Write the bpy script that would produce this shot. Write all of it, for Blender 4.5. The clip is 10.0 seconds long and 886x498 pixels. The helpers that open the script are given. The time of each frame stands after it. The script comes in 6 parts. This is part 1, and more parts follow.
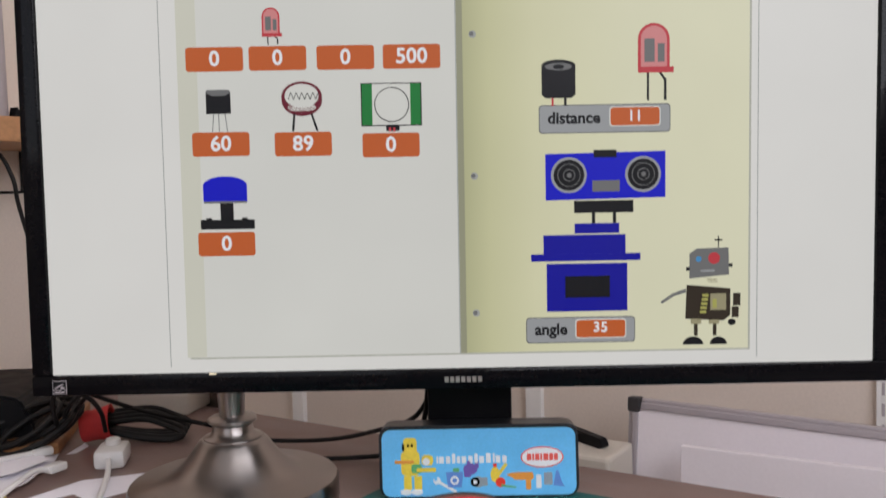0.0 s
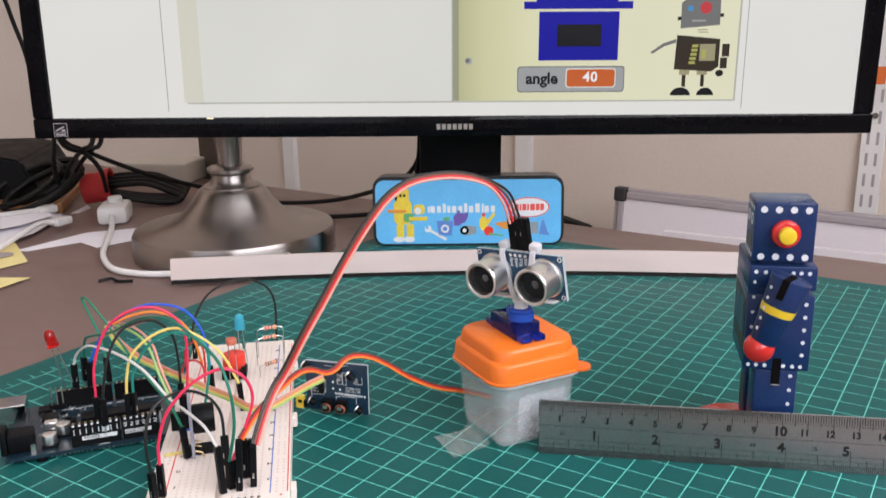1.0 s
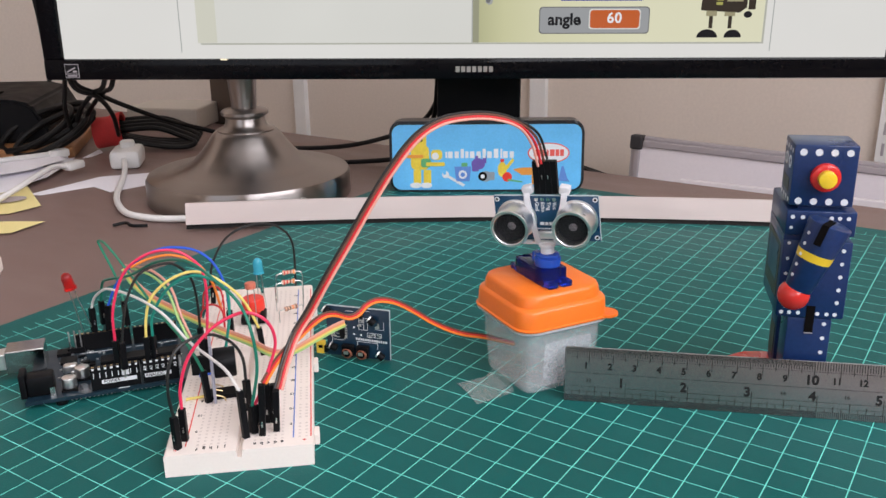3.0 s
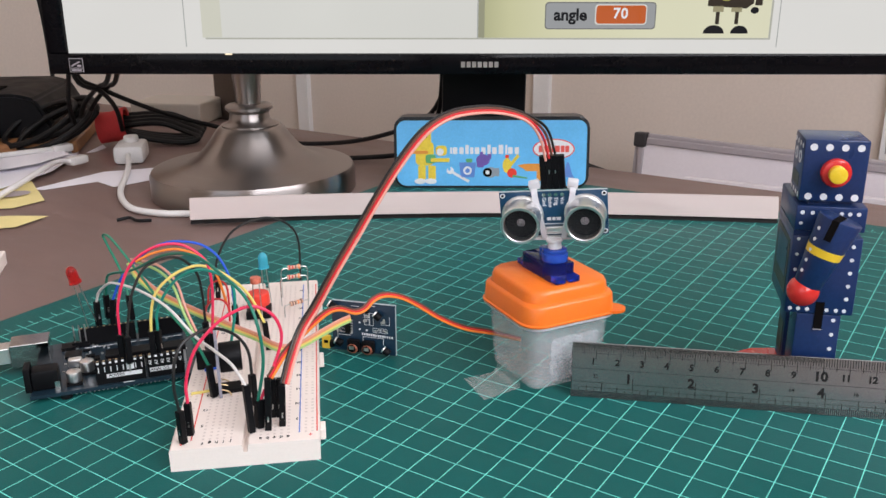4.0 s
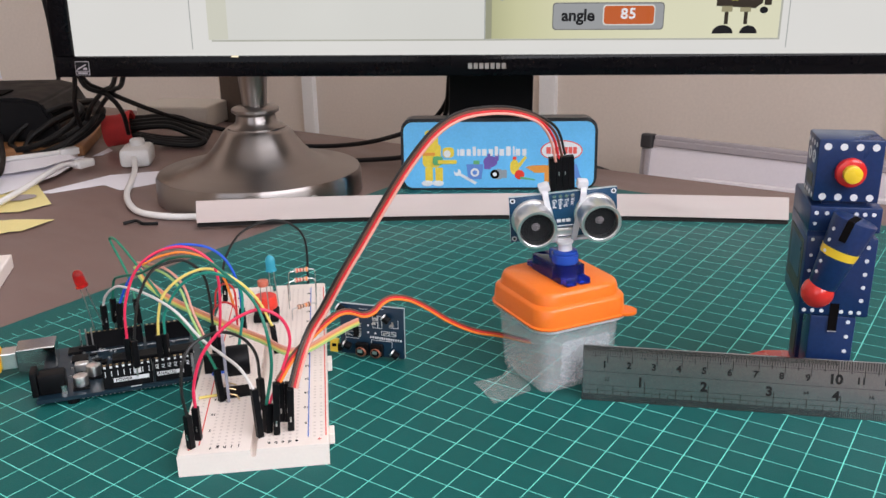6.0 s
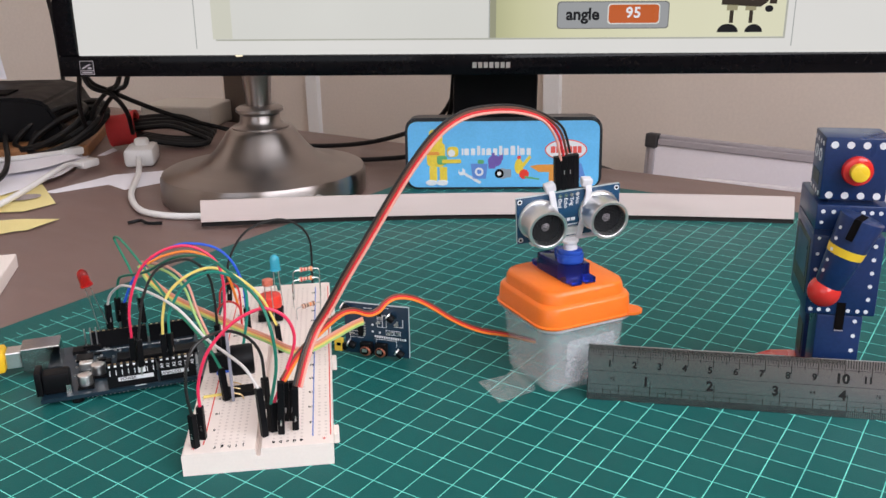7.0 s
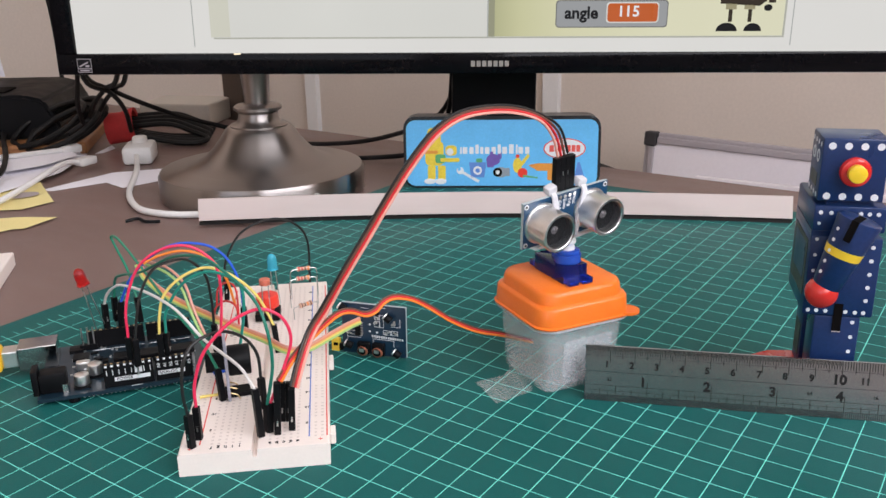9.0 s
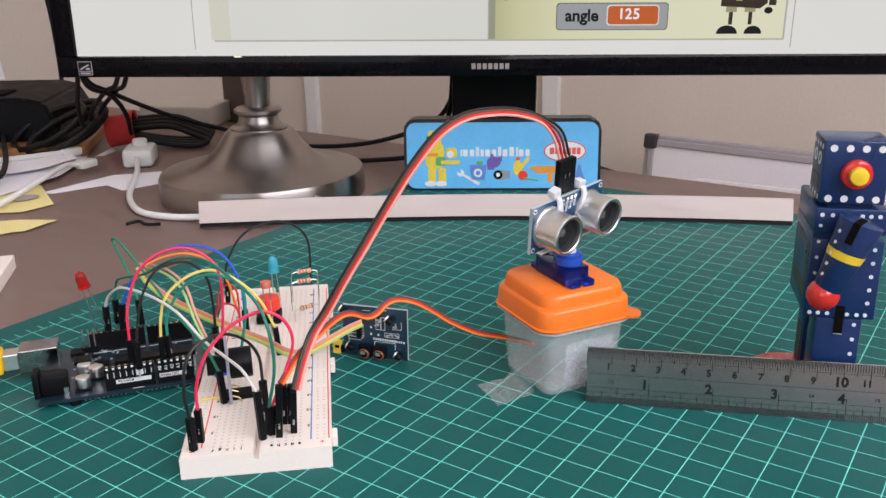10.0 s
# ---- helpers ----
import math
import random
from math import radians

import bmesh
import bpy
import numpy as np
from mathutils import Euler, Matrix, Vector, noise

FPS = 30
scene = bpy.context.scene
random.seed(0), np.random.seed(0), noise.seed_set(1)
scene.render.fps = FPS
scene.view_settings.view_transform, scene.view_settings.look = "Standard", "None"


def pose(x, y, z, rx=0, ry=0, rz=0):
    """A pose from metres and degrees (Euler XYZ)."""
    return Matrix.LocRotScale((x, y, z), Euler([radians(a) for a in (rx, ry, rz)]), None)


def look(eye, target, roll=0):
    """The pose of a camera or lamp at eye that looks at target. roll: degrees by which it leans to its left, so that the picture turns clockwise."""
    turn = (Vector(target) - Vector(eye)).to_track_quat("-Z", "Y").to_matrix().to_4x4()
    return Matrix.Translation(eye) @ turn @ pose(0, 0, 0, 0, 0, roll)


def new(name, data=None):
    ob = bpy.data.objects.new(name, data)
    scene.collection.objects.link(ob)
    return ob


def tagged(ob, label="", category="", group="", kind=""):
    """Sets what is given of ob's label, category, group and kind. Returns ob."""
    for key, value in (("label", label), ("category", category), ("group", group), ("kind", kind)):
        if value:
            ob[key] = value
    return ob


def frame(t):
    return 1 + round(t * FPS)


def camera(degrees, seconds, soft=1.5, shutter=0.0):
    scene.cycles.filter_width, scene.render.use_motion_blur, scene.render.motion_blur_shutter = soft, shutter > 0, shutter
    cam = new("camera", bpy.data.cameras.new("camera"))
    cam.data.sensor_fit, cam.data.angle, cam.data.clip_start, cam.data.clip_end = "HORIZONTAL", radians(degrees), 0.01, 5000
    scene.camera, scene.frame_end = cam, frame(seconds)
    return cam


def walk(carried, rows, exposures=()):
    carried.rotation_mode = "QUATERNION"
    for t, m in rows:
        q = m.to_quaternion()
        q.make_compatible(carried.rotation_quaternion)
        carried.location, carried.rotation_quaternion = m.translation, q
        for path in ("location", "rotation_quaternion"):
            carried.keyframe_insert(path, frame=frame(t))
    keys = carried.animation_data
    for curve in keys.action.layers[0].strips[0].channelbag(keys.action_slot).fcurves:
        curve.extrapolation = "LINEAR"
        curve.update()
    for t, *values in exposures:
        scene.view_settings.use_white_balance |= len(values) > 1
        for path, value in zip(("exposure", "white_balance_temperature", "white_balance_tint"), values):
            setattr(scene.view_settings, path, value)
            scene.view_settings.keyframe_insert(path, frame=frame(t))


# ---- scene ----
cam = camera(53.6, 10.0, shutter=0.22)
PATH = [
    (0, (0.033, -0.297, 0.239), (0.042, 1.698, 0.102), -1.7),
    (0.1, (0.033, -0.301, 0.233), (0.045, 1.691, 0.058), -1.8),
    (0.2, (0.035, -0.304, 0.226), (0.048, 1.684, 0.007), -1.6),
    (0.3, (0.036, -0.311, 0.218), (0.051, 1.672, -0.047), -1.5),
    (0.4, (0.035, -0.315, 0.208), (0.054, 1.661, -0.099), -1.4),
    (0.5, (0.037, -0.318, 0.201), (0.05, 1.651, -0.15), -1.4),
    (0.6, (0.037, -0.32, 0.198), (0.052, 1.64, -0.2), -1.3),
    (0.8, (0.034, -0.323, 0.193), (0.053, 1.62, -0.279), -1.2),
    (1, (0.031, -0.323, 0.187), (0.05, 1.605, -0.344), -1.0),
    (1.5, (0.028, -0.32, 0.182), (0.045, 1.584, -0.428), -1.0),
    (2, (0.025, -0.318, 0.182), (0.035, 1.578, -0.455), -1.0),
    (2.5, (0.025, -0.316, 0.182), (0.026, 1.58, -0.456), -1.0),
    (4, (0.022, -0.313, 0.18), (0.015, 1.58, -0.465), -0.7),
    (4.5, (0.023, -0.312, 0.179), (0.017, 1.583, -0.463), -0.7),
    (5, (0.022, -0.31, 0.179), (0.012, 1.585, -0.462), -0.8),
    (5.5, (0.021, -0.31, 0.179), (0.007, 1.585, -0.461), -0.9),
    (7, (0.02, -0.309, 0.178), (-0.008, 1.586, -0.461), -1.1),
    (7.5, (0.02, -0.309, 0.178), (-0.007, 1.586, -0.462), -1.0),
    (8, (0.021, -0.308, 0.178), (-0.008, 1.586, -0.463), -1.0),
    (8.5, (0.021, -0.309, 0.178), (-0.008, 1.585, -0.466), -1.0),
    (9, (0.021, -0.308, 0.179), (-0.006, 1.584, -0.466), -1.0),
    (9.5, (0.02, -0.308, 0.179), (-0.005, 1.586, -0.464), -0.9),
    (10, (0.02, -0.308, 0.179), (-0.005, 1.587, -0.461), -1.0),
]
walk(cam, [(t, look(eye, target, roll)) for t, eye, target, roll in PATH],
     [(0.0, -0.20), (0.25, 0.0), (0.5, 0.12), (0.8, 0.07), (1.2, 0.06), (1.6, 0.09), (2.3, 0.0), (10.0, 0.0)])

# ---- world, sun and window light ----
TURN = -33.5                      # the desk, the mat and the walls are turned against the monitor
ROOM = pose(0, 0, 0, 0, 0, TURN)
world = bpy.data.worlds.new("sky")
scene.world = world
world.use_nodes = True
wn = world.node_tree.nodes
sky = wn.new("ShaderNodeTexSky")
sky.sky_type, sky.sun_disc = "NISHITA", False
sky.sun_elevation, sky.sun_rotation = radians(40), radians(120)
wn["Background"].inputs[1].default_value = 0.08
world.node_tree.links.new(sky.outputs[0], wn["Background"].inputs[0])


def window_light(name, m, width, height, watts, colour):
    data = bpy.data.lights.new(name, "AREA")
    data.shape, data.size, data.size_y, data.energy, data.color = "RECTANGLE", width, height, watts, colour
    ob = new(name, data)
    ob.matrix_world = m
    return ob


window_light("window_light_right", ROOM @ pose(1.18, -0.45, 1.02, 90, 0, 90), 1.9, 1.0, 41, (0.935, 0.935, 1.0))
# Weak fill lamp added behind the camera, in an opening that is never in view.
window_light("fill_light_behind", ROOM @ pose(0.35, -2.18, 0.9, 90, 0, 0), 1.5, 1.2, 8, (0.935, 0.935, 1.0))
sun_data = bpy.data.lights.new("sun", "SUN")
sun_data.energy, sun_data.angle, sun_data.color = 2.0, radians(0.6), (1, 0.95, 0.88)
sun = new("sun", sun_data)
sun.matrix_world = look((-4, 6, 5), (0, 0, 0))


# ---- materials ----
def material(name, colour, rough=0.5, metal=0.0, vary=0.08, scale=60, fine=900, bump=0.0, spec=0.5, coat=0.0, stretch=(1, 1, 1), rough_vary=0.08, random_tint=0.0):
    """A painted, moulded or bare surface: broad stains, fine grain, uneven gloss and relief."""
    m = bpy.data.materials.new(name)
    m.use_nodes = True
    n, l = m.node_tree.nodes, m.node_tree.links
    b = n["Principled BSDF"]
    b.inputs["Metallic"].default_value = metal
    b.inputs["Specular IOR Level"].default_value = spec
    b.inputs["Coat Weight"].default_value = coat
    tc = n.new("ShaderNodeTexCoord")
    mp = n.new("ShaderNodeMapping")
    mp.inputs["Scale"].default_value = stretch
    l.new(tc.outputs["Object"], mp.inputs[0])
    big, small = n.new("ShaderNodeTexNoise"), n.new("ShaderNodeTexNoise")
    big.inputs["Scale"].default_value, small.inputs["Scale"].default_value = scale, fine
    big.inputs["Detail"].default_value = small.inputs["Detail"].default_value = 3
    for t in (big, small):
        l.new(mp.outputs[0], t.inputs["Vector"])
    mix = n.new("ShaderNodeMath")
    mix.operation = "ADD"
    l.new(big.outputs["Fac"], mix.inputs[0])
    l.new(small.outputs["Fac"], mix.inputs[1])
    ramp = n.new("ShaderNodeMapRange")
    ramp.inputs["From Min"].default_value, ramp.inputs["From Max"].default_value = 0.6, 1.4
    ramp.inputs["To Min"].default_value, ramp.inputs["To Max"].default_value = 1 - vary, 1 + vary
    l.new(mix.outputs[0], ramp.inputs["Value"])
    value = ramp.outputs[0]
    if random_tint:
        info, rr = n.new("ShaderNodeObjectInfo"), n.new("ShaderNodeMapRange")
        rr.inputs["To Min"].default_value, rr.inputs["To Max"].default_value = 1 - random_tint, 1 + random_tint
        l.new(info.outputs["Random"], rr.inputs["Value"])
        mul = n.new("ShaderNodeMath")
        mul.operation = "MULTIPLY"
        l.new(value, mul.inputs[0])
        l.new(rr.outputs[0], mul.inputs[1])
        value = mul.outputs[0]
    hsv = n.new("ShaderNodeHueSaturation")
    hsv.inputs["Color"].default_value = (*colour, 1)
    l.new(value, hsv.inputs["Value"])
    l.new(hsv.outputs[0], b.inputs["Base Color"])
    rv = n.new("ShaderNodeMapRange")
    rv.inputs["From Min"].default_value, rv.inputs["From Max"].default_value = 0.3, 0.7
    rv.inputs["To Min"].default_value, rv.inputs["To Max"].default_value = max(0.02, rough - rough_vary), min(1, rough + rough_vary)
    l.new(big.outputs["Fac"], rv.inputs["Value"])
    l.new(rv.outputs[0], b.inputs["Roughness"])
    if bump:
        bp = n.new("ShaderNodeBump")
        bp.inputs["Strength"].default_value, bp.inputs["Distance"].default_value = bump, 0.0004
        l.new(small.outputs["Fac"], bp.inputs["Height"])
        l.new(bp.outputs[0], b.inputs["Normal"])
    return m


def clear(name, colour, rough, ior, alpha_mix=0.0, transmission=1.0):
    """See-through plastic or glass, a little cloudy where alpha_mix says so."""
    m = material(name, colour, rough, 0, 0.05, 90, 500)
    b = m.node_tree.nodes["Principled BSDF"]
    b.inputs["Transmission Weight"].default_value = transmission
    b.inputs["IOR"].default_value = ior
    b.inputs["Alpha"].default_value = 1 - alpha_mix
    return m


def glow(name, colour, strength=0.66):
    """A lit part of the screen, with the faint unevenness of a panel seen close."""
    m = bpy.data.materials.new(name)
    m.use_nodes = True
    n, l = m.node_tree.nodes, m.node_tree.links
    b = n["Principled BSDF"]
    b.inputs["Base Color"].default_value = (0.004, 0.004, 0.005, 1)
    b.inputs["Specular IOR Level"].default_value = 0.15
    b.inputs["Roughness"].default_value = 0.42
    b.inputs["Emission Color"].default_value = (*colour, 1)
    tc, no, mr = n.new("ShaderNodeTexCoord"), n.new("ShaderNodeTexNoise"), n.new("ShaderNodeMapRange")
    no.inputs["Scale"].default_value = 9
    mr.inputs["To Min"].default_value, mr.inputs["To Max"].default_value = strength * 0.94, strength * 1.06
    l.new(tc.outputs["Object"], no.inputs["Vector"])
    l.new(no.outputs["Fac"], mr.inputs["Value"])
    l.new(mr.outputs[0], b.inputs["Emission Strength"])
    return m


def mat_surface():
    """Green self-healing cutting mat with a printed half-inch grid, border line and scale ticks."""
    m = material("cutting_mat_green", (0.0092, 0.101, 0.095), 0.42, 0, 0.16, 14, 1800, bump=0.25, spec=0.12, rough_vary=0.06)
    n, l = m.node_tree.nodes, m.node_tree.links
    b = n["Principled BSDF"]
    base = b.inputs["Base Color"].links[0].from_socket
    tc, sp = n.new("ShaderNodeTexCoord"), n.new("ShaderNodeSeparateXYZ")
    l.new(tc.outputs["Object"], sp.inputs[0])

    def op(kind, a, c=None):
        k = n.new("ShaderNodeMath")
        k.operation = kind
        for i, v in enumerate((a, c)):
            if v is None:
                continue
            if isinstance(v, (int, float)):
                k.inputs[i].default_value = v
            else:
                l.new(v, k.inputs[i])
        return k.outputs[0]

    def lines(axis, step, width):
        return op("LESS_THAN", op("ABSOLUTE", op("SUBTRACT", op("FRACT", op("ADD", op("DIVIDE", axis, step), 0.5)), 0.5)), width / step / 2)

    def between(axis, a, c):
        return op("MULTIPLY", op("GREATER_THAN", axis, a), op("LESS_THAN", axis, c))

    u, v = sp.outputs[0], sp.outputs[1]
    u0, u1, v0, v1 = -0.2159, 0.1905, -0.1905, 0.3683
    e = 0.0002
    inside = op("MULTIPLY", between(u, u0 - e, u1 + e), between(v, v0 - e, v1 + e))
    grid = op("MULTIPLY", op("MAXIMUM", lines(u, 0.0127, 0.00039), lines(v, 0.0127, 0.00039)), inside)
    ticks_u = op("MULTIPLY", op("MULTIPLY", lines(v, 0.00635, 0.0004), between(u, u0 - 0.006, u0)), between(v, v0, v1))
    ticks_v = op("MULTIPLY", op("MULTIPLY", lines(u, 0.00635, 0.0004), between(v, v1, v1 + 0.006)), between(u, u0, u1))
    ink = op("MAXIMUM", grid, op("MAXIMUM", ticks_u, ticks_v))
    wear = n.new("ShaderNodeTexNoise")
    wear.inputs["Scale"].default_value, wear.inputs["Detail"].default_value = 55, 4
    l.new(tc.outputs["Object"], wear.inputs["Vector"])
    wr = n.new("ShaderNodeMapRange")
    wr.inputs["From Min"].default_value, wr.inputs["From Max"].default_value = 0.3, 0.6
    wr.inputs["To Min"].default_value, wr.inputs["To Max"].default_value = 0.7, 1.0
    l.new(wear.outputs["Fac"], wr.inputs["Value"])
    mx = n.new("ShaderNodeMix")
    mx.data_type = "RGBA"
    l.new(op("MULTIPLY", ink, wr.outputs[0]), mx.inputs["Factor"])
    l.new(base, mx.inputs["A"])
    mx.inputs["B"].default_value = (0.20, 0.80, 0.68, 1)
    l.new(mx.outputs["Result"], b.inputs["Base Color"])
    return m


M = {}
M["cab"] = material("beige_enamel", (0.60, 0.55, 0.48), 0.5, 0, 0.05, 12, 300)
M["wall"] = material("wall_paint_cream", (0.72, 0.625, 0.545), 0.85, 0, 0.06, 3, 200, bump=0.2)
M["white_paint"] = material("white_enamel", (0.84, 0.82, 0.80), 0.45, 0, 0.05, 12, 300)
M["floor"] = material("carpet_grey", (0.16, 0.14, 0.13), 0.95, 0, 0.2, 30, 700, bump=0.8)
M["desk"] = material("desk_laminate_taupe", (0.192, 0.123, 0.109), 0.42, 0, 0.10, 10, 1200, bump=0.15, stretch=(1, 3, 1))
M["mat"] = mat_surface()
M["black_gloss"] = material("piano_black", (0.003, 0.003, 0.004), 0.11, 0, 0.2, 20, 300, spec=0.12)
M["black"] = material("black_plastic", (0.005, 0.005, 0.006), 0.45, 0, 0.25, 50, 900, bump=0.1, spec=0.14)
M["black_rubber"] = material("black_cable_sheath", (0.007, 0.006, 0.006), 0.5, 0, 0.2, 40, 500, spec=0.25)
M["nickel"] = material("brushed_nickel", (0.31, 0.28, 0.265), 0.30, 1, 0.03, 20, 900, stretch=(1, 1, 3), rough_vary=0.01)
for node_tree in (M["nickel"].node_tree,):
    tangent = node_tree.nodes.new("ShaderNodeTangent")
    tangent.direction_type, tangent.axis = "RADIAL", "Z"
    node_tree.nodes["Principled BSDF"].inputs["Anisotropic"].default_value = 0.85
    node_tree.nodes["Principled BSDF"].inputs["Anisotropic Rotation"].default_value = 0.25
    node_tree.links.new(tangent.outputs[0], node_tree.nodes["Principled BSDF"].inputs["Tangent"])
M["steel"] = material("satin_steel", (0.32, 0.34, 0.35), 0.19, 1, 0.05, 40, 1600, bump=0.02, stretch=(1, 4, 8), rough_vary=0.015)
M["strip_metal"] = material("anodised_strip", (0.63, 0.53, 0.50), 0.42, 0.4, 0.03, 25, 900, stretch=(1, 1, 6))
M["aluminium"] = material("drawn_aluminium", (0.84, 0.83, 0.82), 0.34, 1, 0.08, 60, 1500, bump=0.06)
M["wb_frame"] = material("whiteboard_frame_grey", (0.44, 0.40, 0.42), 0.5, 0.3, 0.05, 20, 400)
M["wb_face"] = material("whiteboard_enamel", (0.86, 0.80, 0.83), 0.35, 0, 0.03, 6, 200)
M["dark_wood"] = material("brown_stained_wood", (0.34, 0.15, 0.055), 0.5, 0, 0.4, 14, 160, bump=0.3, stretch=(2, 14, 14))
M["wood"] = material("beech_wood", (0.44, 0.22, 0.10), 0.5, 0, 0.25, 8, 160, bump=0.2, stretch=(2, 14, 14))
M["paper"] = material("white_paper", (0.85, 0.82, 0.87), 0.8, 0, 0.04, 20, 500)
M["yellow_paper"] = material("yellow_note", (0.80, 0.68, 0.30), 0.8, 0, 0.06, 20, 500)
M["white_plastic"] = material("white_plastic", (0.72, 0.70, 0.68), 0.4, 0, 0.04, 30, 500)
M["bread"] = material("breadboard_abs", (0.88, 0.78, 0.72), 0.42, 0, 0.03, 30, 900, bump=0.05)
M["hole"] = material("breadboard_hole", (0.70, 0.61, 0.565), 0.7, 0, 0.1)
M["red_ink"] = material("red_ink", (0.75, 0.10, 0.08), 0.6)
M["blue_ink"] = material("blue_ink", (0.12, 0.22, 0.60), 0.6)
M["black_ink"] = material("black_ink", (0.012, 0.012, 0.012), 0.6, spec=0.2)
M["white_ink"] = material("white_silkscreen", (0.75, 0.76, 0.78), 0.6)
M["uno"] = material("circuit_board_navy", (0.008, 0.022, 0.036), 0.35, 0, 0.15, 120, 1500, coat=0.2)
M["pcb_dark"] = material("circuit_board_deep_blue", (0.006, 0.027, 0.056), 0.34, 0, 0.2, 160, 1500, coat=0.2)
M["pcb"] = material("circuit_board_blue", (0.008, 0.050, 0.115), 0.34, 0, 0.15, 120, 1500, coat=0.2)
M["trim_brown"] = material("trimmer_brown", (0.30, 0.10, 0.055), 0.4)
M["gold"] = material("solder_gold", (0.70, 0.52, 0.28), 0.35, 1)
M["tin_lead"] = material("tinned_lead", (0.62, 0.62, 0.60), 0.3, 1)
M["orange_lid"] = material("orange_polypropylene", (0.88, 0.19, 0.018), 0.38, 0, 0.04, 30, 900, bump=0.04)
M["orange_lid"].node_tree.nodes["Principled BSDF"].inputs["Subsurface Weight"].default_value = 0.15
M["orange_lid"].node_tree.nodes["Principled BSDF"].inputs["Subsurface Radius"].default_value = (0.004, 0.002, 0.001)
M["cup"] = clear("cloudy_polypropylene", (0.88, 0.91, 0.94), 0.08, 1.45, 0.835, 0.0)
M["tape"] = clear("clear_tape", (0.88, 0.90, 0.88), 0.10, 1.45, 0.82, 0.0)
M["servo"] = clear("translucent_blue_case", (0.022, 0.060, 0.62), 0.05, 1.40, 0.0, 0.9)
M["servo_core"] = material("servo_inside", (0.02, 0.03, 0.10), 0.5)
M["tie"] = clear("milky_nylon", (0.86, 0.85, 0.88), 0.35, 1.45, 0.12, 0.25)
M["pcb_edge"] = material("circuit_board_edge", (0.42, 0.48, 0.50), 0.6)
M["nylon"] = material("white_nylon", (0.80, 0.79, 0.80), 0.4, 0, 0.03, 60, 900)
M["gauze_wire"] = material("dark_wire", (0.05, 0.05, 0.055), 0.5, 0.4)
M["mesh_black"] = material("transducer_mesh", (0.006, 0.006, 0.007), 0.6, 0.0, 0.2, 200, 3000, bump=0.4, spec=0.2)
M["robot_blue"] = material("navy_gloss_paint", (0.009, 0.028, 0.105), 0.33, 0, 0.18, 40, 600, bump=0.05, coat=0.12, spec=0.3)
M["robot_dot"] = material("pale_paint_dot", (0.72, 0.74, 0.78), 0.5)
M["robot_red"] = material("red_gloss_paint", (0.62, 0.022, 0.018), 0.25, 0, 0.1, 40, 500, coat=0.4)
M["robot_yellow"] = material("yellow_gloss_paint", (0.85, 0.58, 0.03), 0.3, 0, 0.06, 40, 500, coat=0.2)
M["robot_print"] = material("olive_print", (0.055, 0.062, 0.045), 0.5, 0, 0.3, 150, 600)
M["tin_black"] = material("black_tin_lacquer", (0.010, 0.011, 0.014), 0.38, 0, 0.2, 30, 600)
M["tin_blue"] = material("sky_blue_print", (0.14, 0.50, 0.86), 0.35, 0, 0.10, 45, 700, coat=0.2)
M["red_cloth"] = material("red_strap", (0.50, 0.03, 0.03), 0.8, 0, 0.15, 80, 900, bump=0.4)
M["led_red"] = clear("red_epoxy", (0.80, 0.02, 0.02), 0.06, 1.45, 0.0, 0.8)
M["led_blue"] = clear("blue_epoxy", (0.10, 0.62, 0.80), 0.08, 1.45, 0.0, 0.55)
M["resistor"] = material("resistor_body", (0.68, 0.42, 0.30), 0.4)
M["cap_red"] = material("red_button_cap", (0.80, 0.05, 0.03), 0.35)
# Near-black put in for the shade inside slots and openings; also black print.
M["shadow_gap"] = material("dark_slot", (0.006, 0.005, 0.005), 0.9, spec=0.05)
for key, c in dict(green=(0.01, 0.22, 0.13), dgreen=(0.01, 0.18, 0.12), teal=(0.01, 0.26, 0.20), blue=(0.02, 0.10, 0.62), pink=(0.80, 0.03, 0.10), red=(0.62, 0.025, 0.03),
                   black=(0.012, 0.012, 0.012), white=(0.75, 0.72, 0.70), yellow=(0.85, 0.68, 0.18), orange=(0.85, 0.24, 0.03), salmon=(0.76, 0.36, 0.29),
                   lgreen=(0.40, 0.62, 0.22), peach=(0.80, 0.33, 0.17), brown=(0.14, 0.055, 0.035), grey=(0.45, 0.42, 0.40)).items():
    M["w_" + key] = material("wire_" + key, c, 0.42, 0, 0.06, 90, 900)


# ---- building helpers ----
def part(name, bm, mats, parent=None, label="", smooth=False, m=None):
    """Link a bmesh as one mesh object under a thing or a part."""
    me = bpy.data.meshes.new(name)
    bmesh.ops.recalc_face_normals(bm, faces=bm.faces)
    bm.to_mesh(me)
    bm.free()
    for k in (mats if isinstance(mats, (list, tuple)) else [mats]):
        me.materials.append(k)
    if smooth:
        for p in me.polygons:
            p.use_smooth = True
        me.set_sharp_from_angle(angle=radians(38))
    ob = new(name, me)
    if parent:
        ob.parent = parent
    if m is not None:
        ob.matrix_local = m
    if label:
        tagged(ob, label)
    return ob


def thing(name, m, label, category, group="", kind=""):
    ob = new(name)
    ob.empty_display_size = 0.02
    ob.matrix_world = m
    return tagged(ob, label, category, group, kind)


def paint(faces, mi):
    for f in faces:
        f.material_index = mi


